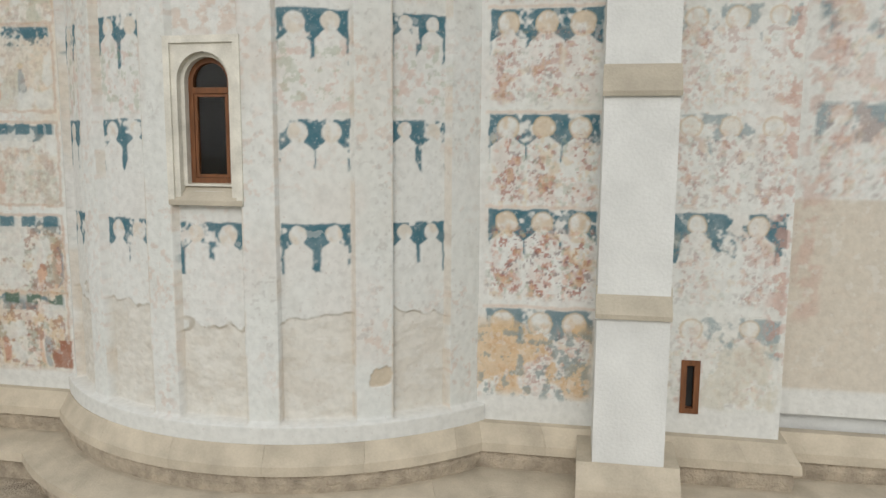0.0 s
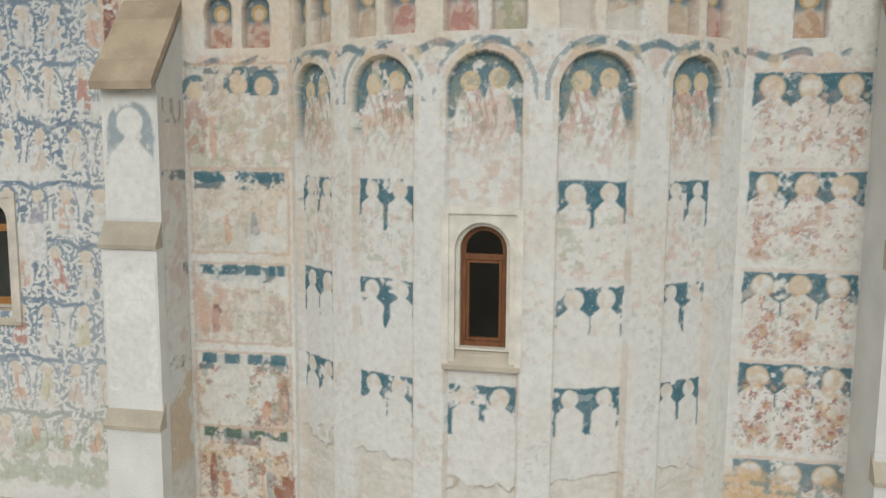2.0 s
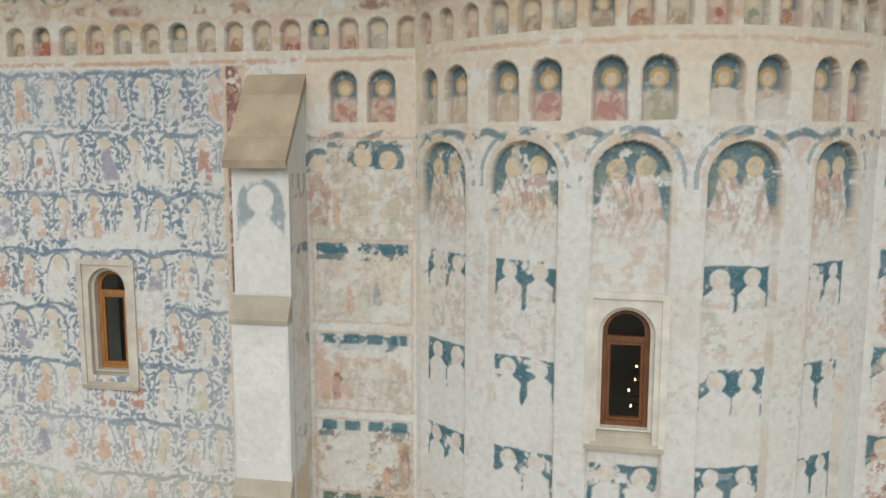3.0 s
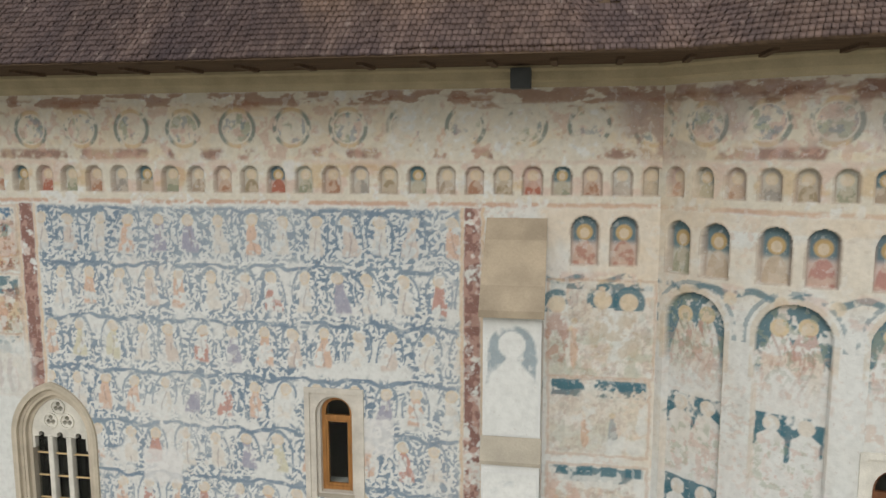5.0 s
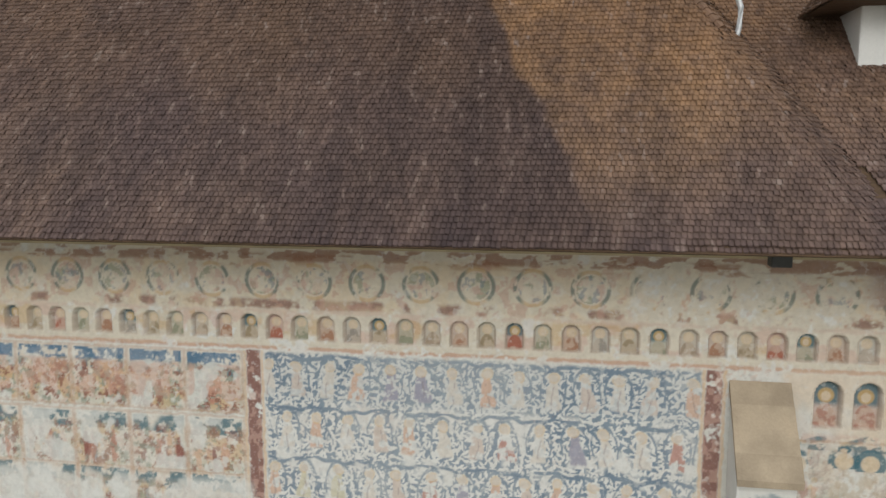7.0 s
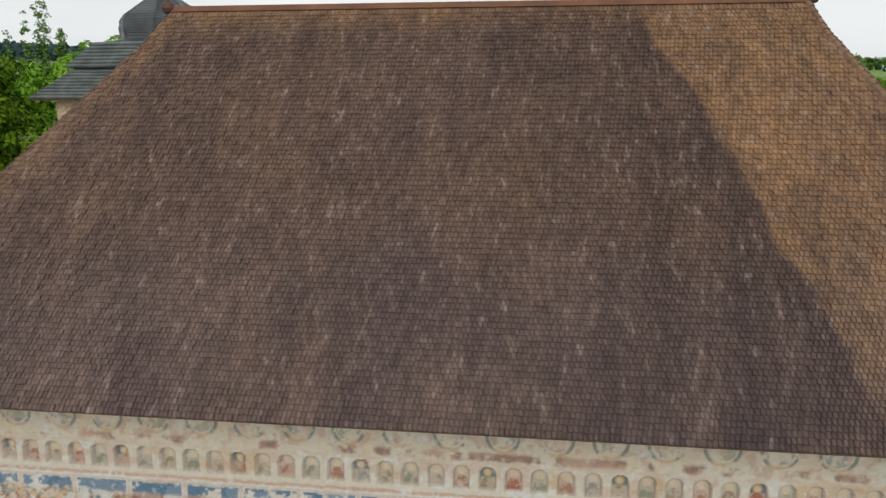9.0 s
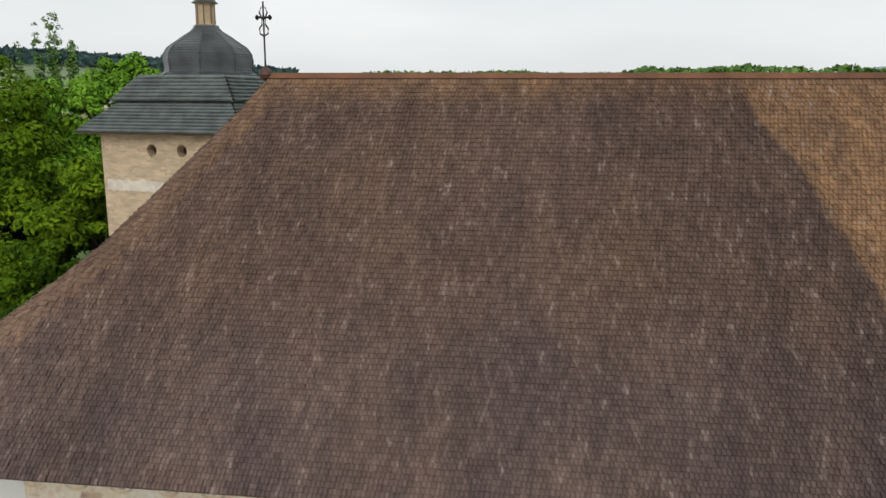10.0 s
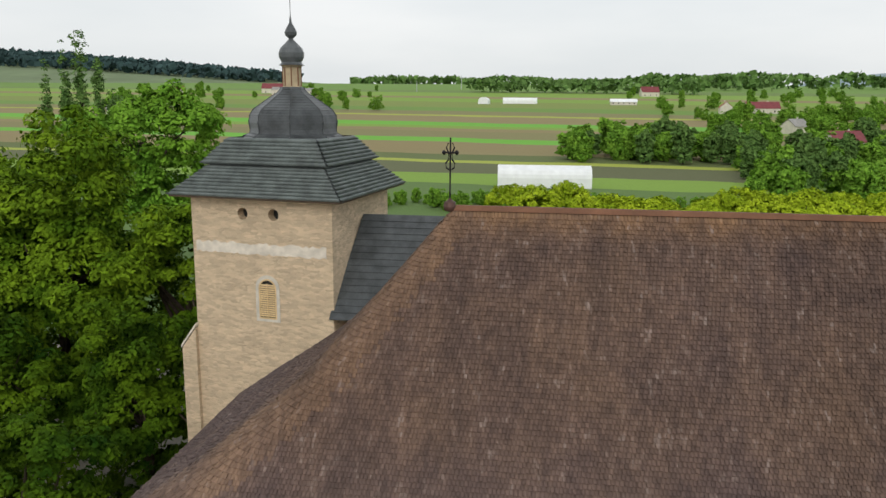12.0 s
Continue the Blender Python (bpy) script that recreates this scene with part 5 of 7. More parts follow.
def gothic_window(cx, w, top):
    e = group_at("window_gothic", "tall pointed stone window with tracery in the painted nave wall", "window", (cx, WALL, 0), "gothic windows", "structure")
    bpy.context.view_layer.update()
    outlines = [(arch(-w + a, w - a, 2.6 + a, top - 1.2 * a, 12, True), y) for a, y in ((0, -0.05), (0.07, -0.05), (0.12, 0.03), (0.19, 0.05), (0.25, 0.14), (0.33, 0.18))]
    for (o, ya), (i, yb), name in zip(outlines, outlines[1:], ("stone_arch", "hollow_moulding", "stone_arch", "hollow_moulding", "splay")):
        part(name, ring(bmesh.new(), o, i, min(ya, yb), 0.34), M_STONE, e)
    hw, zt = w - 0.33, top - 1.22
    plate = part("tracery_plate", prism(bmesh.new(), [(x, max(z, zt - 0.3)) for x, z in arch(-hw - 0.03, hw + 0.03, zt - 0.3, top - 0.4, 12, True)], "y", 0.16, 0.28), M_PALESTONE, e, "pale stone tracery")
    cut = bmesh.new()

    def round_hole(x, z, r, n=14):
        prism(cut, [(x + r * math.cos(2 * math.pi * i / n), z + r * math.sin(2 * math.pi * i / n)) for i in range(n)], "y", 0.1, 0.35)
    for x, z in ((-0.19, zt + 0.32), (0.19, zt + 0.32), (0, zt + 0.62)):
        for k in range(3):
            t = math.pi / 2 + 2 * math.pi * k / 3
            round_hole(x + 0.062 * math.cos(t), z + 0.062 * math.sin(t), 0.052)
    for x in (-2 * hw / 3, 0, 2 * hw / 3):
        round_hole(x, zt, 0.07)
        prism(cut, [(x - hw / 3 + 0.055, zt - 0.5), (x + hw / 3 - 0.055, zt - 0.5), (x + hw / 3 - 0.055, zt - 0.04), (x - hw / 3 + 0.055, zt - 0.04)], "y", 0.1, 0.35)
    carved(plate, cut)
    for x, z in ((-0.19, zt + 0.32), (0.19, zt + 0.32), (0, zt + 0.62)):
        circ = [(x + 0.17 * math.cos(2 * math.pi * i / 18), z + 0.17 * math.sin(2 * math.pi * i / 18)) for i in range(18)]
        part("tracery_ring", ring(bmesh.new(), circ, [(x + 0.8 * (p - x), z + 0.8 * (q - z)) for p, q in circ], 0.13, 0.2), M_PALESTONE, e)
    for x in (-hw / 3, hw / 3):
        bm = bmesh.new()
        box(bm, x - 0.06, x + 0.06, 0.12, 0.30, 2.8, zt - 0.02, 0.03)
        part("mullion", bm, M_PALESTONE, e)
    for x in (-2 * hw / 3, 0, 2 * hw / 3):
        bm = bmesh.new()
        box(bm, x - hw / 3 + 0.03, x + hw / 3 - 0.03, 0.25, 0.26, 2.9, zt + 0.1)
        part("pane", bm, M_GLASS, e, "dark leaded glass")
        for k in range(4):
            bm = bmesh.new()
            box(bm, x - hw / 3 + 0.05, x + hw / 3 - 0.05, 0.215, 0.24, zt - 0.44 - 0.5 * k, zt - 0.41 - 0.5 * k)
            part("glazing_bar", bm, M_LOUVRE, e)
        for k in range(1, 3):
            bm = bmesh.new()
            xx = x - hw / 3 + 0.05 + (2 * hw / 3 - 0.1) * k / 3
            box(bm, xx - 0.004, xx + 0.004, 0.24, 0.249, 2.9, zt - 0.04)
            part("lead_came", bm, M_IRON, e)
    # sheet behind the panes, coloured as the shade inside
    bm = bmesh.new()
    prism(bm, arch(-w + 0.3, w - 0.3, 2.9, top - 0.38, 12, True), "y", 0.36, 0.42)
    part("shade_backing", bm, M_INSIDE_SHADE, e)


for g in GOTHIC:
    gothic_window(*g)

slit = group_at("window_slit", "small dark slit window with a brown wooden frame", "window", (1.7, WALL, 1.6), kind="structure")
part("window_frame", ring(bmesh.new(), [(-0.14, -0.42), (0.14, -0.42), (0.14, 0.42), (-0.14, 0.42)], [(-0.055, -0.34), (0.055, -0.34), (0.055, 0.34), (-0.055, 0.34)], -0.02, 0.1), M_DARKWOOD, slit)
# opaque pane in the colour used for interior shade
bm = bmesh.new()
box(bm, -0.1, 0.1, 0.12, 0.14, -0.4, 0.4)
part("pane", bm, M_INSIDE_SHADE, slit)


# ---- buttresses ----
def paint_front_high(c):
    U, Z = c.U, c.Z
    c.rgb[:] = np.array((0.72, 0.715, 0.68))
    for top, k in ((8.35, 0.85), (5.65, 0.55)):
        e = np.hypot(U, Z - top + 0.42)
        h = np.hypot(U, Z - top + 0.36)
        m = (smooth(0.42, 0.38, e) + c.rect(-0.42, 0.42, top - 1.05, top - 0.45)).clip(0, 1)
        fig = np.maximum(smooth(0.25, 0.22, h), smooth(0.0, 0.04, np.minimum(0.40, 0.12 + 0.9 * np.clip(top - 0.62 - Z, 0, 1)) - np.abs(U)) * (Z < top - 0.55))
        c.put(k * m * (1 - fig) * smooth(0.3 if k > 0.6 else 0.42, 0.5, c.flake) * smooth(top - 1.15, top - 0.75, Z + 0.25 * (c.spot - 0.5)), (0.27, 0.33, 0.36))
    c.blotch(-0.6, 0.6, 3.4, 5.6, (0.80, 0.79, 0.75), 1.2, 0.45, 0.8, 3)


def buttress(name, label, x0, x1, front, roofed):
    e = group_at(name, label, "buttress", ((x0 + x1) / 2, WALL, 0.7), "buttresses", "structure")
    X0, X1 = x0 - (x0 + x1) / 2, x1 - (x0 + x1) / 2

    def P(y, z):
        return (y - WALL, z - 0.7)
    lo, mid, hi = front - 0.08, front, front + 0.18
    part("shaft", prism(bmesh.new(), [P(WALL + 0.1, 0.6), P(lo, 0.6), P(lo, 2.95), P(mid, 3.1), P(mid, 5.95), P(hi, 6.1), P(hi, 8.62), P(WALL + 0.1, 9.9)], "x", X0, X1), M_WHITE, e, "smooth white plaster shaft")
    for z, f in ((2.86, lo), (5.92, mid)):
        part("weathering_stone", prism(bmesh.new(), [P(f - 0.05, z), P(f - 0.06, z + 0.07), P(f + 0.14, z + 0.44), P(f + 0.16, z + 0.44), P(f + 0.16, z + 0.02)], "x", X0 - 0.02, X1 + 0.02), M_CAP, e, "sloping grey-beige capstone")
    if roofed:
        for k in range(4):
            a, b = k / 4, (k + 1) / 4 - 0.006
            y0, z0, y1, z1 = 10.02, 8.5, WALL, 9.94
            ya, za, yb, zb = y0 + (y1 - y0) * a, z0 + (z1 - z0) * a, y0 + (y1 - y0) * b, z0 + (z1 - z0) * b
            part("roof_slab", prism(bmesh.new(), [P(ya, za), P(yb, zb), P(yb - 0.01, zb + 0.16), P(ya - 0.02, za + 0.13)], "x", X0 - 0.05 + 0.004 * k, X1 + 0.05 - 0.004 * k), M_SLAB, e, "stone roof slab")
    f0 = lo
    part("foot", prism(bmesh.new(), [P(WALL, GROUND), P(f0 - 0.28, GROUND), P(f0 - 0.27, 0.42), P(f0 - 0.24, 0.5), P(f0 - 0.02, 0.74), P(WALL, 0.78)], "x", X0 - 0.22, X1 + 0.22), M_STONE, e, "flared limestone foot")
    return e


b1 = buttress("buttress", "white stepped buttress with stone roof beside the apse", -11.78, -10.78, 10.06, True)
b2 = buttress("buttress", "white stepped buttress with stone weatherings on the choir wall", 0.24, 1.24, 10.06, True)
bf = skin("painted_front", -0.46, 0.46, 3.5, 8.45, 0.03, lambda U, Z, d: np.c_[U, 10.06 - WALL - 0.006 + 0.18 * (Z > 6.15) + 0 * d, Z - 0.7], paint_front_high,
    [lambda u, z: (z > 5.75) & (z < 6.4)], 9)
bf.parent = b1
bf["label"] = "faded blue arched fresco on the buttress front"



def paint_side(c):
    """The buttress flank: the bay's blue strips run on over it."""
    U, Z = c.U, c.Z
    c.put(0.6 * c.rect(-2, 2, 6.9, 9.0, 0.3), (0.70, 0.62, 0.55))
    for top, hh in ((7.2, 0.16), (5.58, 0.2), (3.98, 0.2)):
        c.put(0.75 * c.rect(-0.8, 0.1, top - hh, top) * smooth(0.42, 0.5, c.flake) * smooth(0.34, 0.46, vnoise(U, Z, 3.0, 7)), BLUE)
    c.blotch(-1.2, 0.2, 2.0, 3.9, OCHRE, 1.8, 0.5, 0.5, 5)
    c.blotch(-1.2, 0.2, 4.2, 7.0, PINK, 3.0, 0.54, 0.4, 6)
    for u in (-0.55, -0.25):
        e = np.hypot((U - u) / 0.13, (Z - 8.3) / 0.3)
        c.put(0.6 * smooth(0.25, 0.12, np.abs(e - 1)) * (Z > 8.0) * smooth(0.4, 0.48, c.flake), (0.2, 0.24, 0.27))


bs = skin("painted_side", -0.78, -0.02, 1.2, 8.4, 0.03, lambda U, Z, d: np.c_[0 * U + 0.506, U, Z - 0.7], paint_side, [], 15)
bs.parent = b1
bs["label"] = "faded painted flank of the buttress"

# ---- church roof ----
RY, RZ, RX0, RX1 = 14.97, 20.56, -29.2, -14.55
EY, EZ = 9.05, 12.72
CORNER = 1.0


def main_contour(z, n_side=60):
    """The main roof's outline at the height z, from the east hip along the south side to the west hip."""
    k = (RZ - z) / (RZ - EZ)
    d = (RY - EY) * k + 0.10 * max(0, k - 0.75) ** 2 * 4 + 0.17 * math.sin(math.pi * min(k / 0.95, 1.0))
    w = float(np.interp(k, [0, 0.2, 0.36, 0.5, 0.58, 0.67, 0.8, 1.0], [0, 1.3, 2.38, 3.38, 4.1, 5.0, 6.4, 8.4]))
    ea = 5.6 * k
    r = min(CORNER * (0.4 + k), 0.9 * d, 0.9 * w, 0.9 * ea) if k > 0.01 else 0.001
    x0, x1, y0, y1 = RX0 - w, RX1 + ea, RY - d, RY + d
    pts = [(x1, y1), (x1, y0 + r)]
    pts += [(x1 - r + r * math.cos(-math.pi / 2 * i / 6), y0 + r + r * math.sin(-math.pi / 2 * i / 6)) for i in range(1, 7)]
    pts += [(x0 + r, y0)]
    pts += [(x0 + r - r * math.sin(math.pi / 2 * i / 6), y0 + r - r * math.cos(math.pi / 2 * i / 6)) for i in range(1, 7)]
    pts += [(x0, y1)]
    return pts


def main_height(x, y):
    k = max(abs(y - RY) / (RY - EY), (RX0 - x) / 8.4, (x - RX1) / 5.6, 0)
    return RZ - k * (RZ - EZ)


NRIDGE = 18.3


def low_contour(z):
    """The lower east roof's outline with the swelling over the apse."""
    s = (RY - EY) / (NRIDGE - EZ)
    ys = EY + (z - EZ) * s
    ra = 6.35 - (z - EZ) * 1.18
    pts = []
    for i in range(161):
        x = 8.6 - 27.0 * i / 160
        y = ys
        if ra > abs(x - ACX):
            y = min(y, ACY - math.sqrt(ra * ra - (x - ACX) ** 2))
        pts.append((x, y))
    return pts


def loft(name, levels, contour, material, drop=0.03):
    vs, qs = [], []
    for z in levels:
        p = contour(z)
        ring_n = len(p)
        vs += [(x, y, z - drop) for x, y in p]
    for a in range(len(levels) - 1):
        for i in range(ring_n - 1):
            qs.append((a * ring_n + i, (a + 1) * ring_n + i, (a + 1) * ring_n + i + 1, a * ring_n + i + 1))
    return fast_mesh(name, np.array(vs), np.array(qs))


def shingle_course(pts, up, z, dz, rng, width=0.085, skip=None):
    """Places, ways along and up for one course of shingles on an outline."""
    p, q = np.array(pts), np.array(up)
    s = np.r_[0, np.cumsum(np.hypot(*np.diff(p, axis=0).T))]
    t = np.r_[0, np.cumsum(np.hypot(*np.diff(q, axis=0).T))]
    n = int(s[-1] / width)
    k = (np.arange(n) + 0.5 + 0.5 * (int(round(z / dz)) % 2) * 0.9 + rng.uniform(-0.03, 0.03, n)) * width
    k = k[k < s[-1]]
    idx = np.interp(k, s, np.arange(len(s)))
    x, y = np.interp(k, s, p[:, 0]), np.interp(k, s, p[:, 1])
    x2, y2 = np.interp(idx, np.arange(len(t)), q[:, 0]), np.interp(idx, np.arange(len(t)), q[:, 1])
    xa, ya = np.interp(k + 0.02, s, p[:, 0]), np.interp(k + 0.02, s, p[:, 1])
    along = np.c_[xa - x, ya - y, 0 * x]
    along /= np.maximum(np.linalg.norm(along, axis=1, keepdims=True), 1e-6)
    base = np.c_[x, y, np.full(len(x), z)]
    # straight up the slope, square to the way along
    raw = np.c_[x2 - x, y2 - y, np.full(len(x), dz)]
    raw -= along * np.sum(raw * along, 1, keepdims=True)
    upv = raw / np.linalg.norm(raw, axis=1, keepdims=True)
    ok = np.ones(len(x), bool) if skip is None else np.array([not skip(a, b, z) for a, b in zip(x, y)], bool)
    return base[ok], along[ok], upv[ok]


def shingles(levels, contour, seed, skip=None):
    rng = np.random.default_rng(seed)
    B, A, UPV = [], [], []
    for z, z2 in zip(levels, levels[1:]):
        b, a, u = shingle_course(contour(z), contour(z2), z, z2 - z, rng, 0.09, skip)
        B.append(b), A.append(a), UPV.append(u)
    return np.concatenate(B), np.concatenate(A), np.concatenate(UPV), rng


def shingle_mesh(name, B, A, UPV, rng, length=0.24, width=0.09, thick=0.036):
    n = len(B)
    N = np.cross(UPV, A)
    N *= np.sign(N[:, 2:3])
    w = width * rng.uniform(0.425, 0.468, (n, 1))
    lift = thick * rng.uniform(0.7, 1.5, (n, 1))
    low = B - UPV * rng.uniform(0.0, 0.02, (n, 1)) + 0.004 * N
    hi = B + UPV * length - 0.012 * N
    tilt = rng.normal(0, 0.003, (n, 1))
    mid = low + UPV * 0.022
    v = np.stack([low - A * w * 0.80, low + A * w * 0.80, low + A * w * 0.80 + N * (lift + tilt), low - A * w * 0.80 + N * (lift - tilt),
                  mid - A * w + N * (lift * 0.85 - tilt), mid + A * w + N * (lift * 0.85 + tilt), hi - A * w, hi + A * w, mid - A * w, mid + A * w], 1).reshape(-1, 3)
    o = np.arange(n)[:, None, None] * 10
    q = np.array([[0, 1, 2, 3], [3, 2, 5, 4], [4, 5, 7, 6], [8, 0, 3, 4], [1, 9, 5, 2]])
    return fast_mesh(name, v, (o + q[None]).reshape(-1, 4))


roof = group_at("church_roof", "steep hipped roof of weathered brown oak shingles", "roof", (0, 0, 0), kind="structure")
lv_main = np.linspace(EZ, RZ - 0.02, 26)
linked("roof_deck", loft("roof_deck", lv_main, main_contour, M_SOFFIT), M_SOFFIT, roof)
lv_low = np.linspace(EZ, NRIDGE, 20)
linked("roof_deck", loft("roof_deck", lv_low, low_contour, M_SOFFIT), M_SOFFIT, roof)
STEP = 0.093
levels = np.arange(EZ, RZ - 0.05, STEP)
Bm, Am, Um, rng1 = shingles(levels, main_contour, 11, lambda x, y, z: (y > RY + 0.3 and x > RX0 - 0.2) or (x > -13 and z < 12.75 + 0.0))
levels_low = np.arange(EZ, NRIDGE, STEP)
Bl, Al, Ul, rng2 = shingles(levels_low, low_contour, 12, lambda x, y, z: main_height(x, y) > z + 0.3 or y > 14.9)
near = (np.abs(Bm[:, 0] + 14.8) < 0.62) & (Bm[:, 2] < 15.3) & (Bm[:, 1] < 12)
pick = np.where(near)[0][:300]
kz = (RZ - Bm[:, 2]) / (RZ - EZ)
wz_ = np.interp(kz, [0, 0.2, 0.36, 0.5, 0.58, 0.67, 0.8, 1.0], [0, 1.3, 2.38, 3.38, 4.1, 5.0, 6.4, 8.4])
rz_ = 0.55 + 0.75 * CORNER * (0.4 + kz)
round_hip = (np.hypot(Bm[:, 0] - RX0 + wz_, Bm[:, 1] - RY + (RY - EY) * kz) < rz_ * rng1.uniform(0.75, 1.05, len(Bm))) & (Bm[:, 1] < RY)
hips = np.setdiff1d(np.where(round_hip)[0], pick)
rest = np.setdiff1d(np.where(~round_hip)[0], pick)
ob = linked("hip_shingles", shingle_mesh("hip_shingles", Bm[hips], Am[hips], Um[hips], rng1), M_HIP, roof)
tagged(ob, "rust-brown oak shingles laid round the hip", kind="stuff")
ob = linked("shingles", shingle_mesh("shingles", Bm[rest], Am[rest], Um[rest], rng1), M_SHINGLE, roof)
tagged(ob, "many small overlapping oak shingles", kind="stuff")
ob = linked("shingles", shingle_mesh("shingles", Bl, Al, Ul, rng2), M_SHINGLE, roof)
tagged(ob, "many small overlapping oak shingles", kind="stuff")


bm = bmesh.new()
prism(bm, [(RY - 0.10, RZ - 0.06), (RY + 0.10, RZ - 0.06), (RY + 0.05, RZ + 0.07), (RY - 0.05, RZ + 0.07)], "x", RX0 - 0.05, RX1 + 0.05)
part("ridge_board", bm, M_RIDGE, roof, "rust-brown ridge board")


# soffit, rafter ends


def north_contour(z):
    p = [(x, 2 * RY - y) for x, y in main_contour(z)]
    return [(p[0][0], RY)] + p[1:-1] + [(p[-1][0], RY)]


def soffit_mesh():
    vs, qs = [], []
    line = [(-35.5, EY + 0.05), (-13.2, EY + 0.05)] + [(x, y + 0.05) for x, y in low_contour(EZ) if x > -13.2][::-1]
    for x, y in line:
        vs += [(x, y - 0.06, EZ + 0.012), (x, y - 0.04, EZ - 0.05), (x, max(y + 0.2, 12.2), EZ + 0.02)]
    for i in range(len(line) - 1):
        qs += [(3 * i, 3 * i + 1, 3 * i + 4, 3 * i + 3), (3 * i + 1, 3 * i + 2, 3 * i + 5, 3 * i + 4)]
    return fast_mesh("soffit", np.array(vs), np.array(qs))


linked("north_slope", loft("north_slope", lv_main, north_contour, M_SHINGLE), M_SHINGLE, roof)
bm = bmesh.new()
prism(bm, [(RY, NRIDGE), (2 * RY - EY, EZ), (2 * RY - EY, EZ - 0.1), (RY, NRIDGE - 0.2)], "x", RX1, 8.6)
part("north_slope", bm, M_SHINGLE, roof)
linked("soffit", soffit_mesh(), M_SOFFIT, roof, "dark boarded soffit")
eave_line = [(x, EY) for x in np.arange(-34.5, -11.0, 1.04)] + [p for i, p in enumerate(low_contour(EZ)) if i % 6 == 0 and p[0] > -10.8 and p[0] < 7]
for x, y in eave_line:
    bm = bmesh.new()
    box(bm, -0.05, 0.05, 0.5, 1.3, -0.085, -0.03)
    r = part("rafter_end", bm, M_SOFFIT, roof)
    r.location = (x, y, EZ)

# rounded hip courses
for side, pick_at in (("east", 4),):
    for k in range(60):
        za, zb = EZ + 0.05 + (RZ - EZ - 0.1) * k / 60, EZ + 0.05 + (RZ - EZ - 0.1) * (k + 1.25) / 60
        pa_, pb_ = main_contour(za), main_contour(min(zb, RZ - 0.02))
        i = pick_at if side == "west" else 5
        a, b = Vector((*pa_[i - 3 if side == "west" else i], za)), Vector((*pb_[i - 3 if side == "west" else i], min(zb, RZ - 0.02)))
        if side == "east" and za < 16.5:
            continue
        part("hip_course", tube(bmesh.new(), [a + (a - b).normalized() * 0.02, b], [0.10, 0.07], 8), M_HIP, roof)

# cross finials at the ridge ends
def finial(x):
    e = group_at("ridge_cross", "wrought-iron cross on a brown ball at the ridge end", "cross", (x, RY, RZ), "ridge crosses")
    part("ball", lathe(bmesh.new(), [(0.05, -0.1), (0.14, -0.06), (0.17, 0.03), (0.14, 0.14), (0.05, 0.2), (0.03, 0.24)], 0, 0, 14), M_COPPER, e, "brown metal ball")
    part("rod", tube(bmesh.new(), [(0, 0, 0.2), (0, 0, 1.75)], 0.022), M_IRON, e)
    bm = bmesh.new()
    tube(bm, [(-0.15, 0, 1.38), (0.15, 0, 1.38)], 0.025)
    part("cross_arm", bm, M_IRON, e)
    for s in (-1, 1):
        part("scroll", tube(bmesh.new(), [(s * 0.02, 0, 0.95), (s * 0.10, 0, 1.0), (s * 0.11, 0, 1.12), (s * 0.05, 0, 1.2), (s * 0.04, 0, 1.36), (s * 0.10, 0, 1.5), (s * 0.05, 0, 1.62)], 0.02), M_IRON, e)
        part("knob", lathe(bmesh.new(), [(0.02, -0.06), (0.06, 0), (0.02, 0.06)], s * 0.16, 0, 8, 1.38), M_IRON, e)


finial(RX0 - 0.12)
finial(RX1 + 0.12)

# lightning conductor and lamp
part_e = group_at("conductor_pipe", "bent grey metal pipe standing on the shingles", "pipe", (-11.95, 12.0, 15.62))
part("pipe", tube(bmesh.new(), [(0, 0, -0.05), (0.03, 0.02, 0.25), (0.12, 0.05, 0.62), (0.2, 0.08, 0.95), (0.22, 0.1, 1.3), (0.12, 0.12, 1.62), (0.1, 0.14, 2.3)], 0.055), M_ZINC, part_e)
bm = bmesh.new()
box(bm, -0.16, 0.16, -0.1, 0.1, -0.08, 0.0, 0.02)
part("foot_plate", bm, M_ZINC, part_e)
spot = group_at("floodlight", "small dark floodlight box under the eaves", "floodlight", (-11.2, 10.55, 12.5))
bm = bmesh.new()
box(bm, -0.17, 0.17, -0.15, 0.15, -0.2, 0.14, 0.02)
part("housing", bm, M_LAMP, spot)
bm = bmesh.new()
box(bm, -0.03, 0.03, 0.1, 0.45, 0.0, 0.06)
part("bracket", bm, M_IRON, spot)

# white base of the nave's spire
spire = group_at("spire_base", "square white plastered base rising out of the shingle roof", "spire base", (-6.3, 15.6, 15.0), kind="structure")
bm = bmesh.new()
box(bm, -3.25, 3.25, -3.25, 3.25, -0.6, 2.3, 0.05)
part("drum_wall", bm, M_WHITE, spire)
bm = bmesh.new()
for half, z in ((4.0, 1.93), (2.0, 4.2)):
    for a, b in ((-1, -1), (1, -1), (1, 1), (-1, 1)):
        bm.verts.new((a * (half - 0.04), b * (half - 0.04), z))
bm.verts.ensure_lookup_table()
for i in range(4):
    bm.faces.new([bm.verts[k] for k in (i, (i + 1) % 4, 4 + (i + 1) % 4, 4 + i)])
bm.faces.new([bm.verts[k] for k in (3, 2, 1, 0)])
bm.faces.new([bm.verts[k] for k in (4, 5, 6, 7)])
part("skirt_deck", bm, M_SOFFIT, spire, "dark boarded underside of the skirt roof")


def skirt_contour(z):
    h = 4.0 - (z - 1.95) * 2.0 / 2.25
    return [(h, h), (h, -h), (-h, -h), (-h, h)]


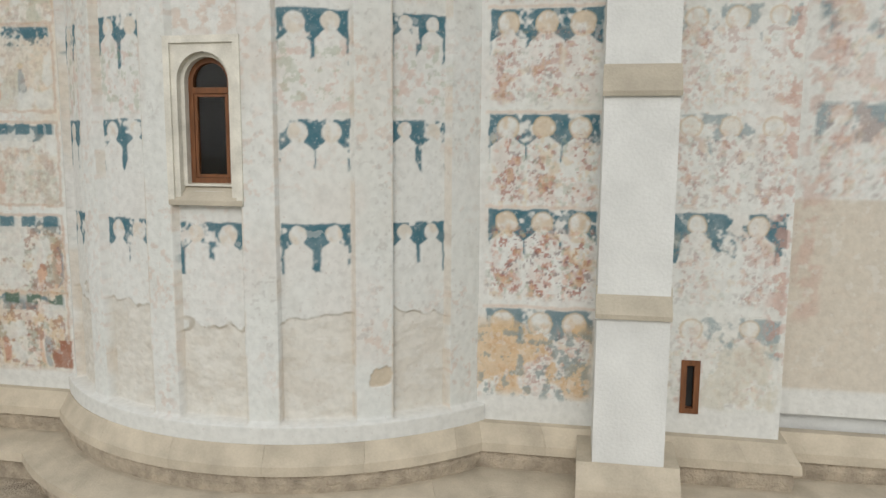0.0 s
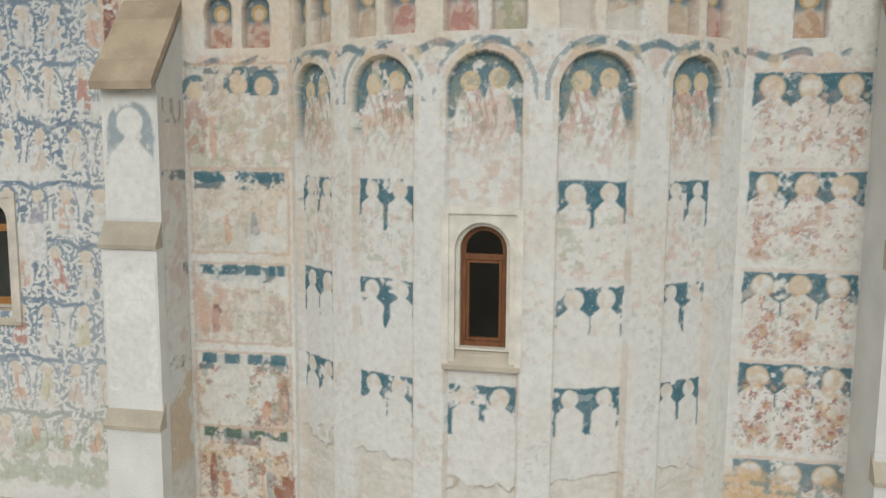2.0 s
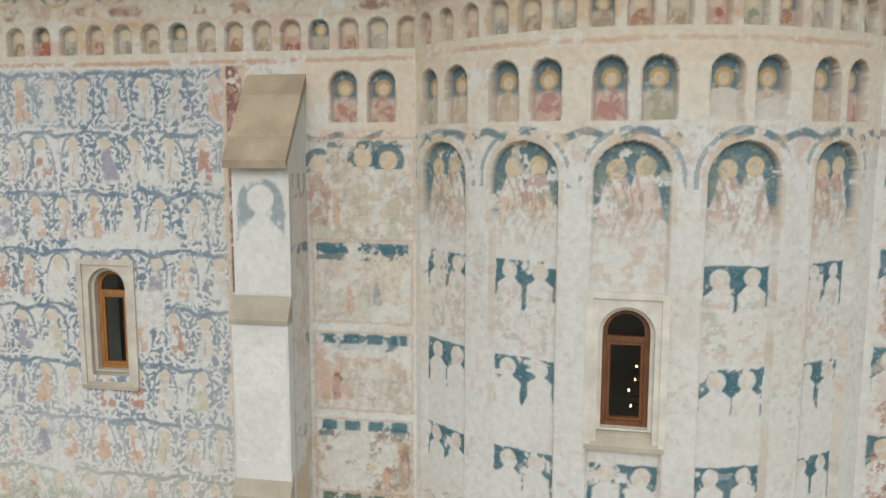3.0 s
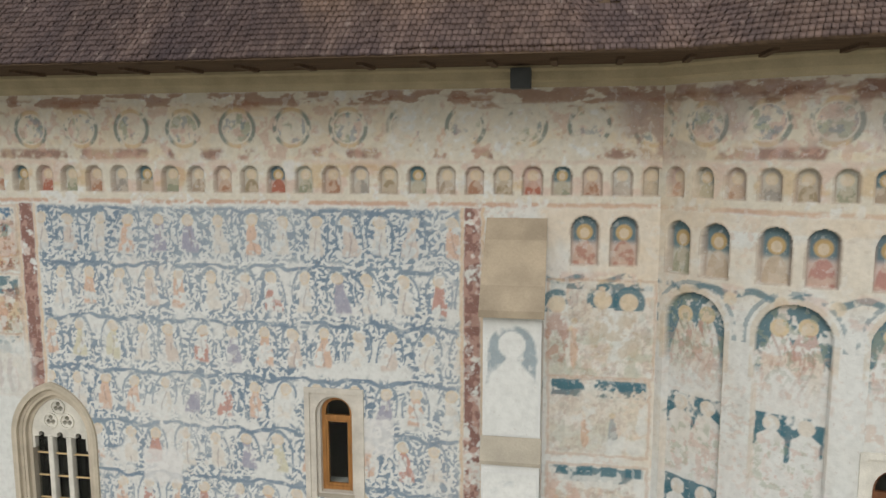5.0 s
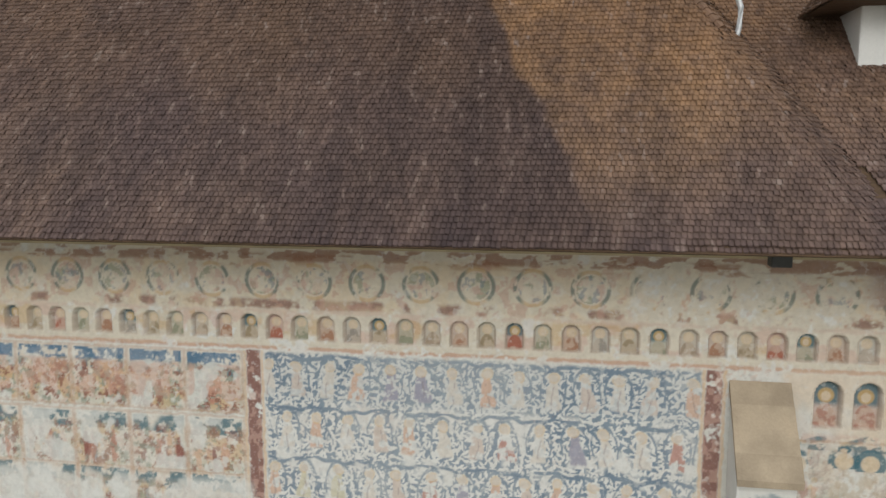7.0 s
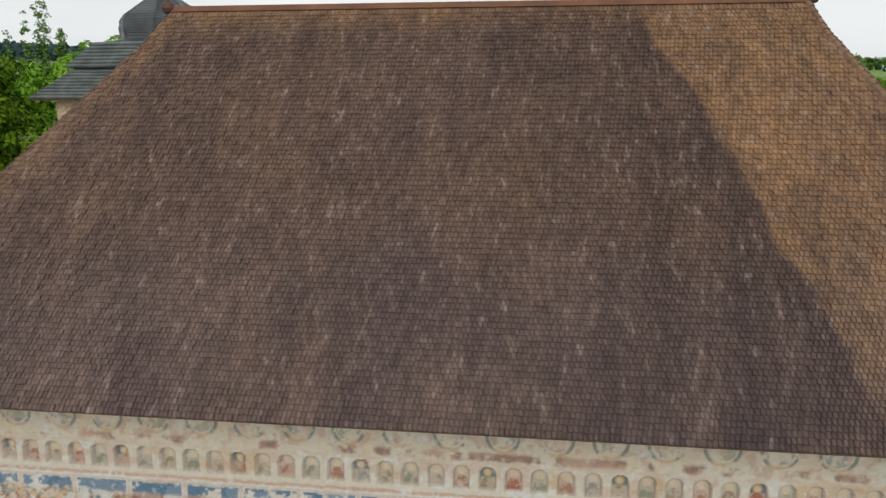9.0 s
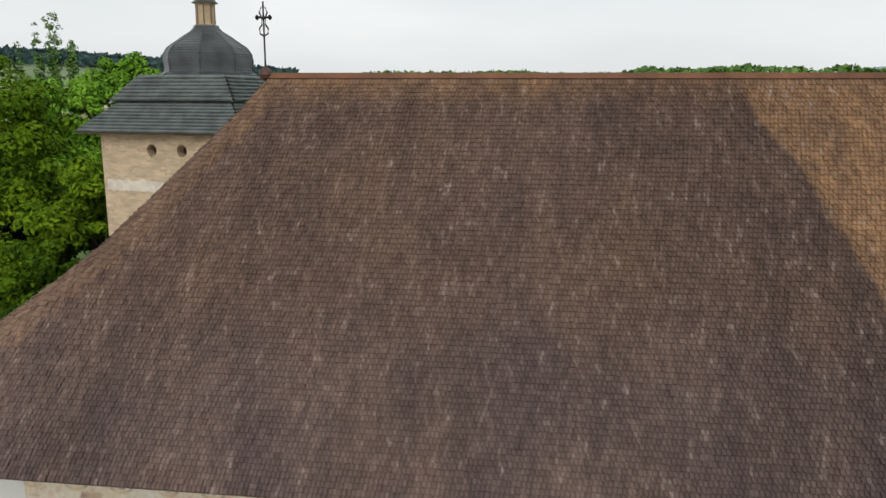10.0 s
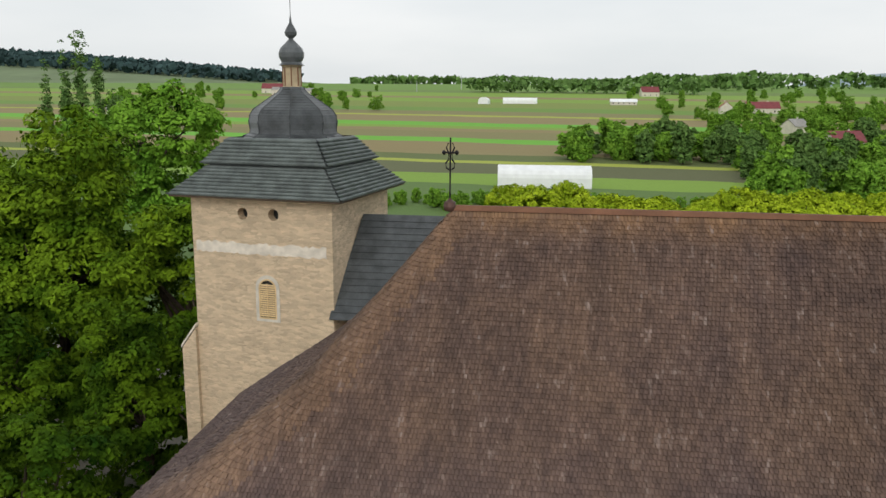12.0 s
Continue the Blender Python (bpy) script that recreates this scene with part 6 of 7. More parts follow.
Bk, Ak, Uk, rng3 = shingles(np.arange(1.95, 4.15, 0.11), skirt_contour, 13)
ob = linked("skirt_shingles", shingle_mesh("skirt_shingles", Bk, Ak, Uk, rng3), M_SHINGLE, spire)
tagged(ob, "grey-brown oak shingles of the skirt roof", kind="stuff")

# lit chandelier behind the apse window
M_BULB = bpy.data.materials.new("warm_light_bulb")
M_BULB.use_nodes = True
M_BULB.node_tree.nodes["Principled BSDF"].inputs["Emission Color"].default_value = (1.0, 0.60, 0.22, 1)
M_BULB.node_tree.nodes["Principled BSDF"].inputs["Emission Strength"].default_value = 9.0
chandelier = group_at("chandelier", "brass chandelier with small warm lit bulbs inside the church", "chandelier", (-4.72, 13.35, 4.05))
for r, z in ((0.18, 0.36), (0.30, -0.10)):
    part("ring", tube(bmesh.new(), [(r * math.cos(0.35 * i), r * math.sin(0.35 * i), z - 0.06) for i in range(19)], 0.012, 6), M_COPPER, chandelier)
    for i in range(6):
        a = 2 * math.pi * i / 6 + 2 * r
        bulb = part("bulb", lathe(bmesh.new(), [(0.004, -0.025), (0.016, -0.01), (0.02, 0.005), (0.012, 0.025), (0.003, 0.035)], 0, 0, 8), M_BULB, chandelier, "small glowing bulb")
        bulb.location = (r * math.cos(a), r * math.sin(a), z + 0.22 * math.sin(a))
part("chain", tube(bmesh.new(), [(0, 0, -0.2), (0, 0, 8.3)], 0.01, 5), M_COPPER, chandelier)


# ---- tower ----
TC, TROT, TH = (-40.98, 37.75), radians(-8.5), 4.1
tower = group_at("bell_tower", "square rubble-stone tower with a grey shingled bell roof", "tower", (TC[0], TC[1], GROUND))
tower.rotation_euler = (0, 0, TROT)
G = GROUND


def tz(z):
    return z - G


bm = bmesh.new()
box(bm, -TH, TH, -TH, TH, 0, tz(18.5))
tower_wall = part("wall", bm, M_TOWER, tower, "ochre rubble-stone wall")
cut = bmesh.new()
for x in (-1.02, 0.78):
    prism(cut, [(x + 0.30 * math.cos(2 * math.pi * i / 18), tz(17.3) + 0.32 * math.sin(2 * math.pi * i / 18)) for i in range(18)], "y", -TH - 0.3, -TH + 0.7)
prism(cut, [(1.15 + 0.2 * math.cos(2 * math.pi * i / 14), tz(6.9) + 0.25 * math.sin(2 * math.pi * i / 14)) for i in range(14)], "y", -TH - 0.3, -TH + 0.7)
prism(cut, arch(-0.22, 0.82, tz(11.65), tz(13.85), 12), "y", -TH - 0.3, -TH + 0.16)
cutter = part("cutter", cut, M_TOWER, tower)
md = tower_wall.modifiers.new("openings", "BOOLEAN")
md.operation, md.object, md.solver = "DIFFERENCE", cutter, "EXACT"
bpy.context.view_layer.update()
carved = bpy.data.meshes.new_from_object(tower_wall.evaluated_get(bpy.context.evaluated_depsgraph_get()))
tower_wall.modifiers.clear()
tower_wall.data = carved
bpy.data.objects.remove(cutter)
bm = bmesh.new()
rgb_ = random.Random(8)
edge_x = [-TH + 0.2 + (2 * TH - 0.55) * i / 40 for i in range(41)]
prism(bm, [(x, tz(15.15) + rgb_.uniform(-0.06, 0.06)) for x in edge_x] + [(x, tz(15.72) + rgb_.uniform(-0.09, 0.09)) for x in edge_x[::-1]], "y", -TH - 0.012, -TH + 0.01)
part("plaster_band", bm, M_TOWERBAND, tower, "pale worn plaster band")
# dark sheets at the back of the round openings, coloured as their shade
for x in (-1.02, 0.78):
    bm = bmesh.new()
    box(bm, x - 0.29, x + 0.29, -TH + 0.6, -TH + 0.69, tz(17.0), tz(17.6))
    part("hole_shade", bm, M_INSIDE_SHADE, tower)
wx = 0.3
o = arch(wx - 0.70, wx + 0.70, tz(11.5), tz(14.05), 12)
i = arch(wx - 0.52, wx + 0.52, tz(11.65), tz(13.85), 12)
lw = part("window_surround", ring(bmesh.new(), o, i, -TH - 0.03, -TH + 0.02), M_SURROUND, tower, "grey plaster surround")
# dark sheet behind the louvres, in place of the shade there
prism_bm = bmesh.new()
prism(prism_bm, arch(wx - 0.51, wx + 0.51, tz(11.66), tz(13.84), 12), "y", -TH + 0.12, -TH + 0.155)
part("hole_shade", prism_bm, M_INSIDE_SHADE, lw)
part("shutter_frame", ring(bmesh.new(), i, arch(wx - 0.44, wx + 0.44, tz(11.73), tz(13.77), 12), -TH - 0.05, -TH - 0.01), M_LOUVRE, lw, "yellow wooden louvre frame")
for k in range(15):
    z = 11.8 + 0.12 * k
    hw = 0.43 if z < 13.3 else max(0.1, math.sqrt(max(0.0, 0.44 ** 2 - (z - 13.3) ** 2)))
    bm = bmesh.new()
    prism(bm, [(-TH - 0.06, tz(z)), (-TH - 0.02, tz(z) + 0.07), (-TH - 0.015, tz(z) + 0.06), (-TH - 0.055, tz(z) - 0.01)], "x", wx - hw, wx + hw)
    part("louvre", bm, M_LOUVRE, lw)
bm = bmesh.new()
box(bm, wx - 0.03, wx + 0.03, -TH - 0.065, -TH - 0.01, tz(11.7), tz(13.6))
part("louvre_post", bm, M_LOUVRE, lw)
bm = bmesh.new()
prism(bm, [(-TH, 0), (-TH - 0.9, 0), (-TH - 0.9, tz(9.6)), (-TH, tz(10.8))], "y", -TH - 0.25, -TH + 1.0)
part("corner_buttress", bm, M_TOWER, tower)
bm = bmesh.new()
prism(bm, [(-TH - 0.95, tz(9.6)), (-TH + 0.05, tz(10.95)), (-TH + 0.05, tz(11.1)), (-TH - 0.95, tz(9.75))], "y", -TH - 0.3, -TH + 1.05)
part("buttress_slab", bm, M_TOWERBAND, tower)


def square_ring(half, z):
    return [(-half, -half, z), (half, -half, z), (half, half, z), (-half, half, z)]


def plank_tier(h0, z0, h1, z1, n, material):
    """A pyramid tier covered in overlapping rows of boards."""
    rg = random.Random(5)
    for side in range(4):
        c, s = math.cos(side * math.pi / 2), math.sin(side * math.pi / 2)
        for k in range(n):
            vs, qs = [], []
            a, b = k / n, (k + 1) / n + 0.2 / n
            ha, za, hb, zb = h0 + (h1 - h0) * a, z0 + (z1 - z0) * a, h0 + (h1 - h0) * b, z0 + (z1 - z0) * b
            x = -ha
            while x < ha - 0.05:
                w = 2 * ha
                xl, xr = -1.0, 1.0
                o = len(vs)
                for px_, py, pz in ((xl * ha, -ha, za), (xr * ha, -ha, za), (xr * ha, -ha - 0.10, za + 0.07), (xl * ha, -ha - 0.10, za + 0.07), (xr * hb, -hb, zb), (xl * hb, -hb, zb)):
                    vs.append((c * px_ - s * py, s * px_ + c * py, tz(pz)))
                qs += [(o, o + 1, o + 2, o + 3), (o + 3, o + 2, o + 4, o + 5)]
                x += w
            linked("roof_course", fast_mesh("roof_course", np.array(vs), np.array(qs)), material, tower)


plank_tier(4.95, 18.25, 3.4, 19.72, 9, M_SLATE)
bm = bmesh.new()
box(bm, -3.35, 3.35, -3.35, 3.35, tz(19.62), tz(19.86))
part("roof_step", bm, M_DOME, tower)
plank_tier(3.66, 19.84, 2.6, 21.15, 7, M_SLATE)
bm = bmesh.new()
box(bm, -4.9, 4.9, -4.9, 4.9, tz(18.15), tz(18.28))
part("eave_board", bm, M_SOFFIT, tower)
bm = bmesh.new()
for a, b, z0, z1 in ((4.95, 3.4, 18.2, 19.7), (3.62, 2.55, 19.8, 21.15)):
    p = [[bm.verts.new((x, y, tz(z))) for x, y, z in square_ring(h, zz)] for h, zz in ((a - 0.04, z0), (b - 0.04, z1))]
    for i in range(4):
        bm.faces.new((p[0][i], p[0][(i + 1) % 4], p[1][(i + 1) % 4], p[1][i]))
part("roof_boarding", bm, M_DOME, tower)
dome_profile = [(2.8, 21.05), (2.75, 21.2), (2.4, 21.35), (2.35, 21.6), (2.42, 22.0), (2.36, 22.35), (2.12, 22.7), (1.68, 23.0), (1.25, 23.3), (0.85, 23.55), (0.66, 23.75), (0.62, 23.9)]
ys = np.array(dome_profile)
for k in range(20):
    z0, z1 = 21.1 + 2.8 * k / 20, 21.1 + 2.8 * (k + 1) / 20
    r0, r1 = np.interp(z0, ys[:, 1], ys[:, 0]), np.interp(z1, ys[:, 1], ys[:, 0])
    part("dome_course", lathe(bmesh.new(), [(r0 + 0.055, tz(z0)), (r0 + 0.05, tz(z0) + 0.02), (r1 + 0.005, tz(z1) + 0.01)], 0, 0, 8, 0, math.pi / 8), M_DOME, tower)
for k in range(8):
    a = math.pi / 8 + k * math.pi / 4
    part("dome_rib", tube(bmesh.new(), [(r * 1.012 * math.cos(a), r * 1.012 * math.sin(a), tz(z)) for r, z in dome_profile], 0.05, 6), M_DOME, tower)
part("lantern", lathe(bmesh.new(), [(0.62, tz(23.85)), (0.5, tz(23.95)), (0.5, tz(24.95)), (0.62, tz(25.1))], 0, 0, 8, 0, math.pi / 8), M_LATH, tower, "pale boarded lantern")
for k in range(8):
    a = math.pi / 8 + k * math.pi / 4
    bm = bmesh.new()
    tube(bm, [(0.5 * math.cos(a), 0.5 * math.sin(a), tz(23.95)), (0.5 * math.cos(a), 0.5 * math.sin(a), tz(24.98))], 0.035, 6)
    part("lantern_batten", bm, M_DARKWOOD, tower)
onion = part("onion", lathe(bmesh.new(), [(0.72, tz(25.08)), (0.6, tz(25.16)), (0.55, tz(25.25)), (0.68, tz(25.5)), (0.7, tz(25.75)), (0.6, tz(26.0)), (0.35, tz(26.25)), (0.15, tz(26.45)), (0.10, tz(26.55))], 0, 0, 16), M_DOME, tower, "dark onion dome")
part("small_onion", lathe(bmesh.new(), [(0.1, tz(26.5)), (0.3, tz(26.68)), (0.34, tz(26.85)), (0.25, tz(27.05)), (0.08, tz(27.35)), (0.03, tz(27.75))], 0, 0, 14), M_DOME, tower)
part("spike", tube(bmesh.new(), [(0, 0, tz(27.6)), (0, 0, tz(28.7))], 0.02, 6), M_IRON, tower)

annex = group_at("gate_annex", "low wing with a steep dark boarded roof beside the tower", "building", (-31.5, 37.0, GROUND))
bm = bmesh.new()
box(bm, -5.2, 4.0, -3.4, 3.2, 0, tz(12.3))
part("wall", bm, M_TOWER, annex)
for k in range(16):
    a, b = k / 16, (k + 1) / 16 + 0.01
    bm = bmesh.new()
    prism(bm, [(-4.2 + 4.2 * a, tz(12.0 + 4.9 * a)), (-4.2 + 4.2 * b, tz(12.0 + 4.9 * b)), (-4.2 + 4.2 * b, tz(12.0 + 4.9 * b) + 0.03), (-4.23 + 4.2 * a, tz(12.0 + 4.9 * a) + 0.07)], "x", -5.3 + 0.9 * (1 - a) * 0 - 0.9 * (1 - a), 4.2)
    part("roof_board", bm, M_DOME, annex)
bm = bmesh.new()
prism(bm, [(0, tz(16.9)), (4.2, tz(12.0)), (4.2, tz(11.9)), (-0.1, tz(16.7))], "x", -5.3, 4.2)
part("back_roof", bm, M_DOME, annex)


# ---- ground and fields ----
def terrain(d):
    return np.interp(d, [-400, 60, 150, 300, 600, 1000, 2000, 3000, 4500], [GROUND, GROUND, -0.6, 3.0, 17.0, 36.0, 68.0, 86.0, 90.0])


def ground_material():
    m = mat("fields_and_bounce_ground", (0.09, 0.13, 0.03), 0.95, 0.25, 0.05, 1.5, 0.3, dist=0.1)
    n, l = m.node_tree.nodes, m.node_tree.links
    b = n["Principled BSDF"]
    geo, sep = n.new("ShaderNodeNewGeometry"), n.new("ShaderNodeSeparateXYZ")
    l.new(geo.outputs["Position"], sep.inputs[0])
    nz = n.new("ShaderNodeTexNoise"); nz.inputs["Scale"].default_value = 0.02
    l.new(geo.outputs["Position"], nz.inputs["Vector"])
    k = n.new("ShaderNodeMath"); k.operation = "MULTIPLY_ADD"
    l.new(sep.outputs[0], k.inputs[0]); k.inputs[1].default_value = 0.10
    l.new(sep.outputs[1], k.inputs[2])
    wob = n.new("ShaderNodeMath"); wob.operation = "MULTIPLY_ADD"
    l.new(nz.outputs[0], wob.inputs[0]); wob.inputs[1].default_value = 14.0
    l.new(k.outputs[0], wob.inputs[2])
    mr = n.new("ShaderNodeMapRange")
    mr.inputs["From Min"].default_value, mr.inputs["From Max"].default_value = 0, 1200
    l.new(wob.outputs[0], mr.inputs[0])
    r = n.new("ShaderNodeValToRGB"); r.color_ramp.interpolation = "CONSTANT"
    G1, G2, G3, BR, BR2, YG = (0.15, 0.26, 0.05), (0.20, 0.32, 0.05), (0.15, 0.40, 0.045), (0.25, 0.205, 0.095), (0.215, 0.20, 0.085), (0.34, 0.39, 0.065)
    # first stop: unseen pale ground round the church, added to bounce light onto it
    stops = [(0.0, (0.30, 0.28, 0.23)), (0.05, (0.11, 0.18, 0.05)), (0.17, G2), (0.19, (0.12, 0.13, 0.06)), (0.215, YG), (0.224, (0.12, 0.15, 0.05)), (0.245, BR), (0.285, G3), (0.297, BR2), (0.33, BR), (0.345, G2), (0.362, G3), (0.385, BR), (0.43, YG), (0.445, BR2), (0.48, G1), (0.52, (0.20, 0.25, 0.06)), (0.60, G2), (0.66, BR), (0.70, G2), (0.8, (0.15, 0.22, 0.06)), (0.9, G1)]
    el = r.color_ramp.elements
    el[0].position, el[0].color = 0.0, (*stops[0][1], 1)
    el[1].position, el[1].color = stops[1][0], (*stops[1][1], 1)
    for p, c in stops[2:]:
        e = el.new(p); e.color = (*c, 1)
    l.new(mr.outputs[0], r.inputs[0])
    h = next(x for x in n if x.type == "HUE_SAT")
    l.new(r.outputs[0], h.inputs["Color"])
    return m


xs = np.r_[np.linspace(-2600, -300, 24), np.linspace(-280, 280, 57), np.linspace(300, 2600, 24)]
ysg = np.r_[np.linspace(-300, -30, 8), np.linspace(-20, 320, 69), np.linspace(330, 1200, 60), np.linspace(1250, 4500, 30)]
Yg, Xg = (a.ravel() for a in np.meshgrid(ysg, xs, indexing="ij"))
Zg = terrain(Yg + 0.0 * Xg) + 0.8 * (fbm(Xg, Yg, 0.01, 3) - 0.5) * smooth(60, 300, np.abs(Yg))
ii = np.arange(len(xs) * len(ysg)).reshape(len(ysg), len(xs))
me = fast_mesh("ground", np.c_[Xg, Yg, Zg], np.stack([ii[:-1, :-1], ii[:-1, 1:], ii[1:, 1:], ii[1:, :-1]], -1).reshape(-1, 4))
tagged(linked("ground", me, ground_material()), "green meadows and striped brown ploughland, with unseen pale bounce ground round the church", "ground", kind="structure")
bm = bmesh.new()
box(bm, -16.5, 8.5, WALL - 4.0, WALL + 0.1, GROUND - 0.1, GROUND + 0.05)
tagged(part("pavement", bm, M_ROUGH), "worn stone paving at the church foot", "pavement", kind="structure")


# ---- trees ----
def crown_mesh(name, seed, clumps, per, rad, leaf, hollow=0.68):
    """Leaf clumps on the outer part of an uneven crown; rad is its half-size."""
    rg = np.random.default_rng(seed)
    d = rg.normal(size=(clumps, 3))
    d /= np.linalg.norm(d, axis=1, keepdims=True)
    lump = 0.78 + 0.32 * np.sin(3.1 * d[:, :1] + seed) * np.sin(2.7 * d[:, 1:2] + 1.3 * seed) + 0.18 * np.sin(6.3 * d[:, 2:] + seed)
    c = d * lump * (hollow + (1 - hollow) * rg.uniform(0, 1, (clumps, 1)) ** 0.6)
    cs = np.repeat(rg.uniform(0.09, 0.19, (clumps, 1)), per, 0)
    # each clump is a small leafy dome, open below
    dome = rg.normal(size=(clumps * per, 3)) + np.array((0, 0, 0.55))
    dome /= np.linalg.norm(dome, axis=1, keepdims=True)
    dome *= rg.uniform(0.6, 1.0, (clumps * per, 1)) ** 0.5 * rg.uniform(0.85, 1.15, (clumps * per, 1))
    P = np.repeat(c, per, 0) * np.array(rad) + dome * np.array((1, 1, 0.55)) * np.array(rad).mean() * cs
    P[:, 2] -= 0.25 * np.hypot(dome[:, 0], dome[:, 1]) ** 2 * np.array(rad).mean() * cs[:, 0]
    n = len(P)
    out = 1.2 * dome + 0.3 * np.repeat(d, per, 0) + rg.normal(size=(n, 3)) * 0.45 + np.array((0, 0, 0.3))
    out /= np.linalg.norm(out, axis=1, keepdims=True)
    a = np.cross(out, rg.normal(size=(n, 3)))
    a /= np.linalg.norm(a, axis=1, keepdims=True)
    b = np.cross(out, a)
    s = leaf * rg.uniform(0.6, 1.35, (n, 1))
    v = np.stack([P - a * s, P - b * s * 0.5 - out * s * 0.12, P + a * s, P + b * s * 0.5 + out * s * 0.1], 1).reshape(-1, 3)
    return fast_mesh(name, v, np.arange(4 * n).reshape(-1, 4))


def tree(label, x, y, base, height, rad, material, seed, clumps=420, per=26, leaf=0.22, group="", trunk_r=0.3, limbs=6):
    """A tree whose crown tops out at base + height; rad: the crown's half-sizes."""
    e = group_at("tree", label, "tree", (x, y, base), group)
    cz = height - rad[2]
    rg = random.Random(seed)
    part("trunk", tube(bmesh.new(), [(0, 0, -0.3), (0.05, 0.02, cz * 0.35), (-0.08, 0.05, cz * 0.7), (0.05, 0, cz)], [trunk_r * 1.3, trunk_r, trunk_r * 0.8, trunk_r * 0.45]), M_BARK, e)
    for k in range(limbs):
        a = rg.uniform(0, 6.28)
        q = rg.uniform(0.45, 0.8)
        part("limb", tube(bmesh.new(), [(0, 0, cz * rg.uniform(0.5, 0.9)), (0.35 * rad[0] * math.cos(a), 0.35 * rad[1] * math.sin(a), cz + 0.1 * rad[2]), (q * rad[0] * math.cos(a), q * rad[1] * math.sin(a), cz + rg.uniform(-0.2, 0.5) * rad[2])], [trunk_r * 0.5, trunk_r * 0.3, 0.03], 6), M_BARK, e)
    cr = linked("crown", crown_mesh("crown", seed, clumps, per, rad, leaf), material, e)
    cr.location = (0, 0, cz)
    return e


near_group = "big trees beside the tower"
tree("large broad-leaved tree with yellowish spring-green crown beside the tower", -60.5, 44.0, GROUND, 21.0, (9.0, 8.0, 9.5), M_LEAF_SPRING, 1, 520, 170, 0.2, near_group, 0.5)
tree("large broad-leaved tree with dense deep green crown beside the tower", -50.5, 36.5, GROUND, 12.0, (4.6, 4.6, 6.2), M_LEAF_DEEP, 2, 260, 140, 0.17, near_group, 0.4)
tree("large broad-leaved tree with yellowish spring-green crown beside the tower", -52.5, 47.0, GROUND, 17.5, (6.5, 6.0, 7.5), M_LEAF_SPRING, 3, 280, 140, 0.19, near_group, 0.4)
tree("large broad-leaved tree with dense deep green crown beside the tower", -52.0, 27.0, GROUND, 9.5, (5.8, 5.0, 6.0), M_LEAF_DEEP, 4, 260, 150, 0.16, near_group, 0.35)
tree("large broad-leaved tree with yellowish spring-green crown beside the tower", -70.0, 52.0, GROUND, 22.5, (8.5, 7.0, 9.0), M_LEAF_SPRING, 5, 420, 70, 0.28, near_group, 0.5)
tree("large broad-leaved tree with dense deep green crown beside the tower", -60.5, 35.0, GROUND, 12.5, (5.8, 5.0, 6.4), M_LEAF_DEEP, 8, 260, 150, 0.17, near_group, 0.35)
tree("bright mid-green tree behind the tower", -80.0, 92.0, GROUND, 28.5, (11.0, 8.0, 11.5), M_LEAF_BRIGHT, 6, 420, 90, 0.32, "", 0.5)
tree("dark slender tree behind the tower", -60.0, 96.0, GROUND, 20.0, (4.5, 4.5, 8.5), M_LEAF_GREY, 7, 350, 26, 0.4, "", 0.4)
for k, (x, h, r) in enumerate(((-134, 31, 1.4), (-130, 35, 1.2), (-127, 39.5, 1.3), (-123.5, 35.5, 1.2), (-120.5, 29, 1.5))):
    tree("tall thin grey-green poplar with gaps in its crown", x, 150.0 + k, GROUND, h, (r, r, h * 0.40), M_LEAF_GREY, 20 + k, 150, 16, 0.34, "poplars", 0.25)

protos = [tree("lime-green young tree in leaf behind the church", -30.0, 108.0, GROUND, 13.2, (5.5, 4.5, 5.0), M_LEAF_LIME, 31, 420, 40, 0.24, "lime-green trees"),
          tree("lime-green young tree in leaf behind the church", -22.0, 112.0, GROUND, 12.6, (5.2, 4.5, 4.6), M_LEAF_LIME, 32, 420, 40, 0.24, "lime-green trees")]
rg = random.Random(3)
for k in range(14):
    x = -15 + 4.9 * k
    copy_thing(protos[k % 2], pose(x, 107 + rg.uniform(-3, 6), GROUND, 0, 0, rg.uniform(0, 360)) @ Matrix.Scale(rg.uniform(0.85, 1.06), 4))
# open lanes in front of the village houses
LANES = ((97, 330), (104, 415), (134, 590), (107, 585), (92, 890), (44, 695), (-48, 700))
mids = [tree("round mid-green village tree", 0, 300, 3, 14.5, (6.5, 6, 7.6), M_LEAF_MID, 41, 280, 13, 0.8, "village trees", 0.3, 2),
        tree("round mid-green village tree", 10, 302, 3, 13, (6.5, 6, 7), M_LEAF_MID, 42, 280, 13, 0.8, "village trees", 0.3, 2),
        tree("round mid-green village tree", 20, 298, 3, 17, (5.0, 5.0, 8.6), M_LEAF_GREY, 43, 280, 13, 0.8, "village trees", 0.3, 2)]
far_crowns = []
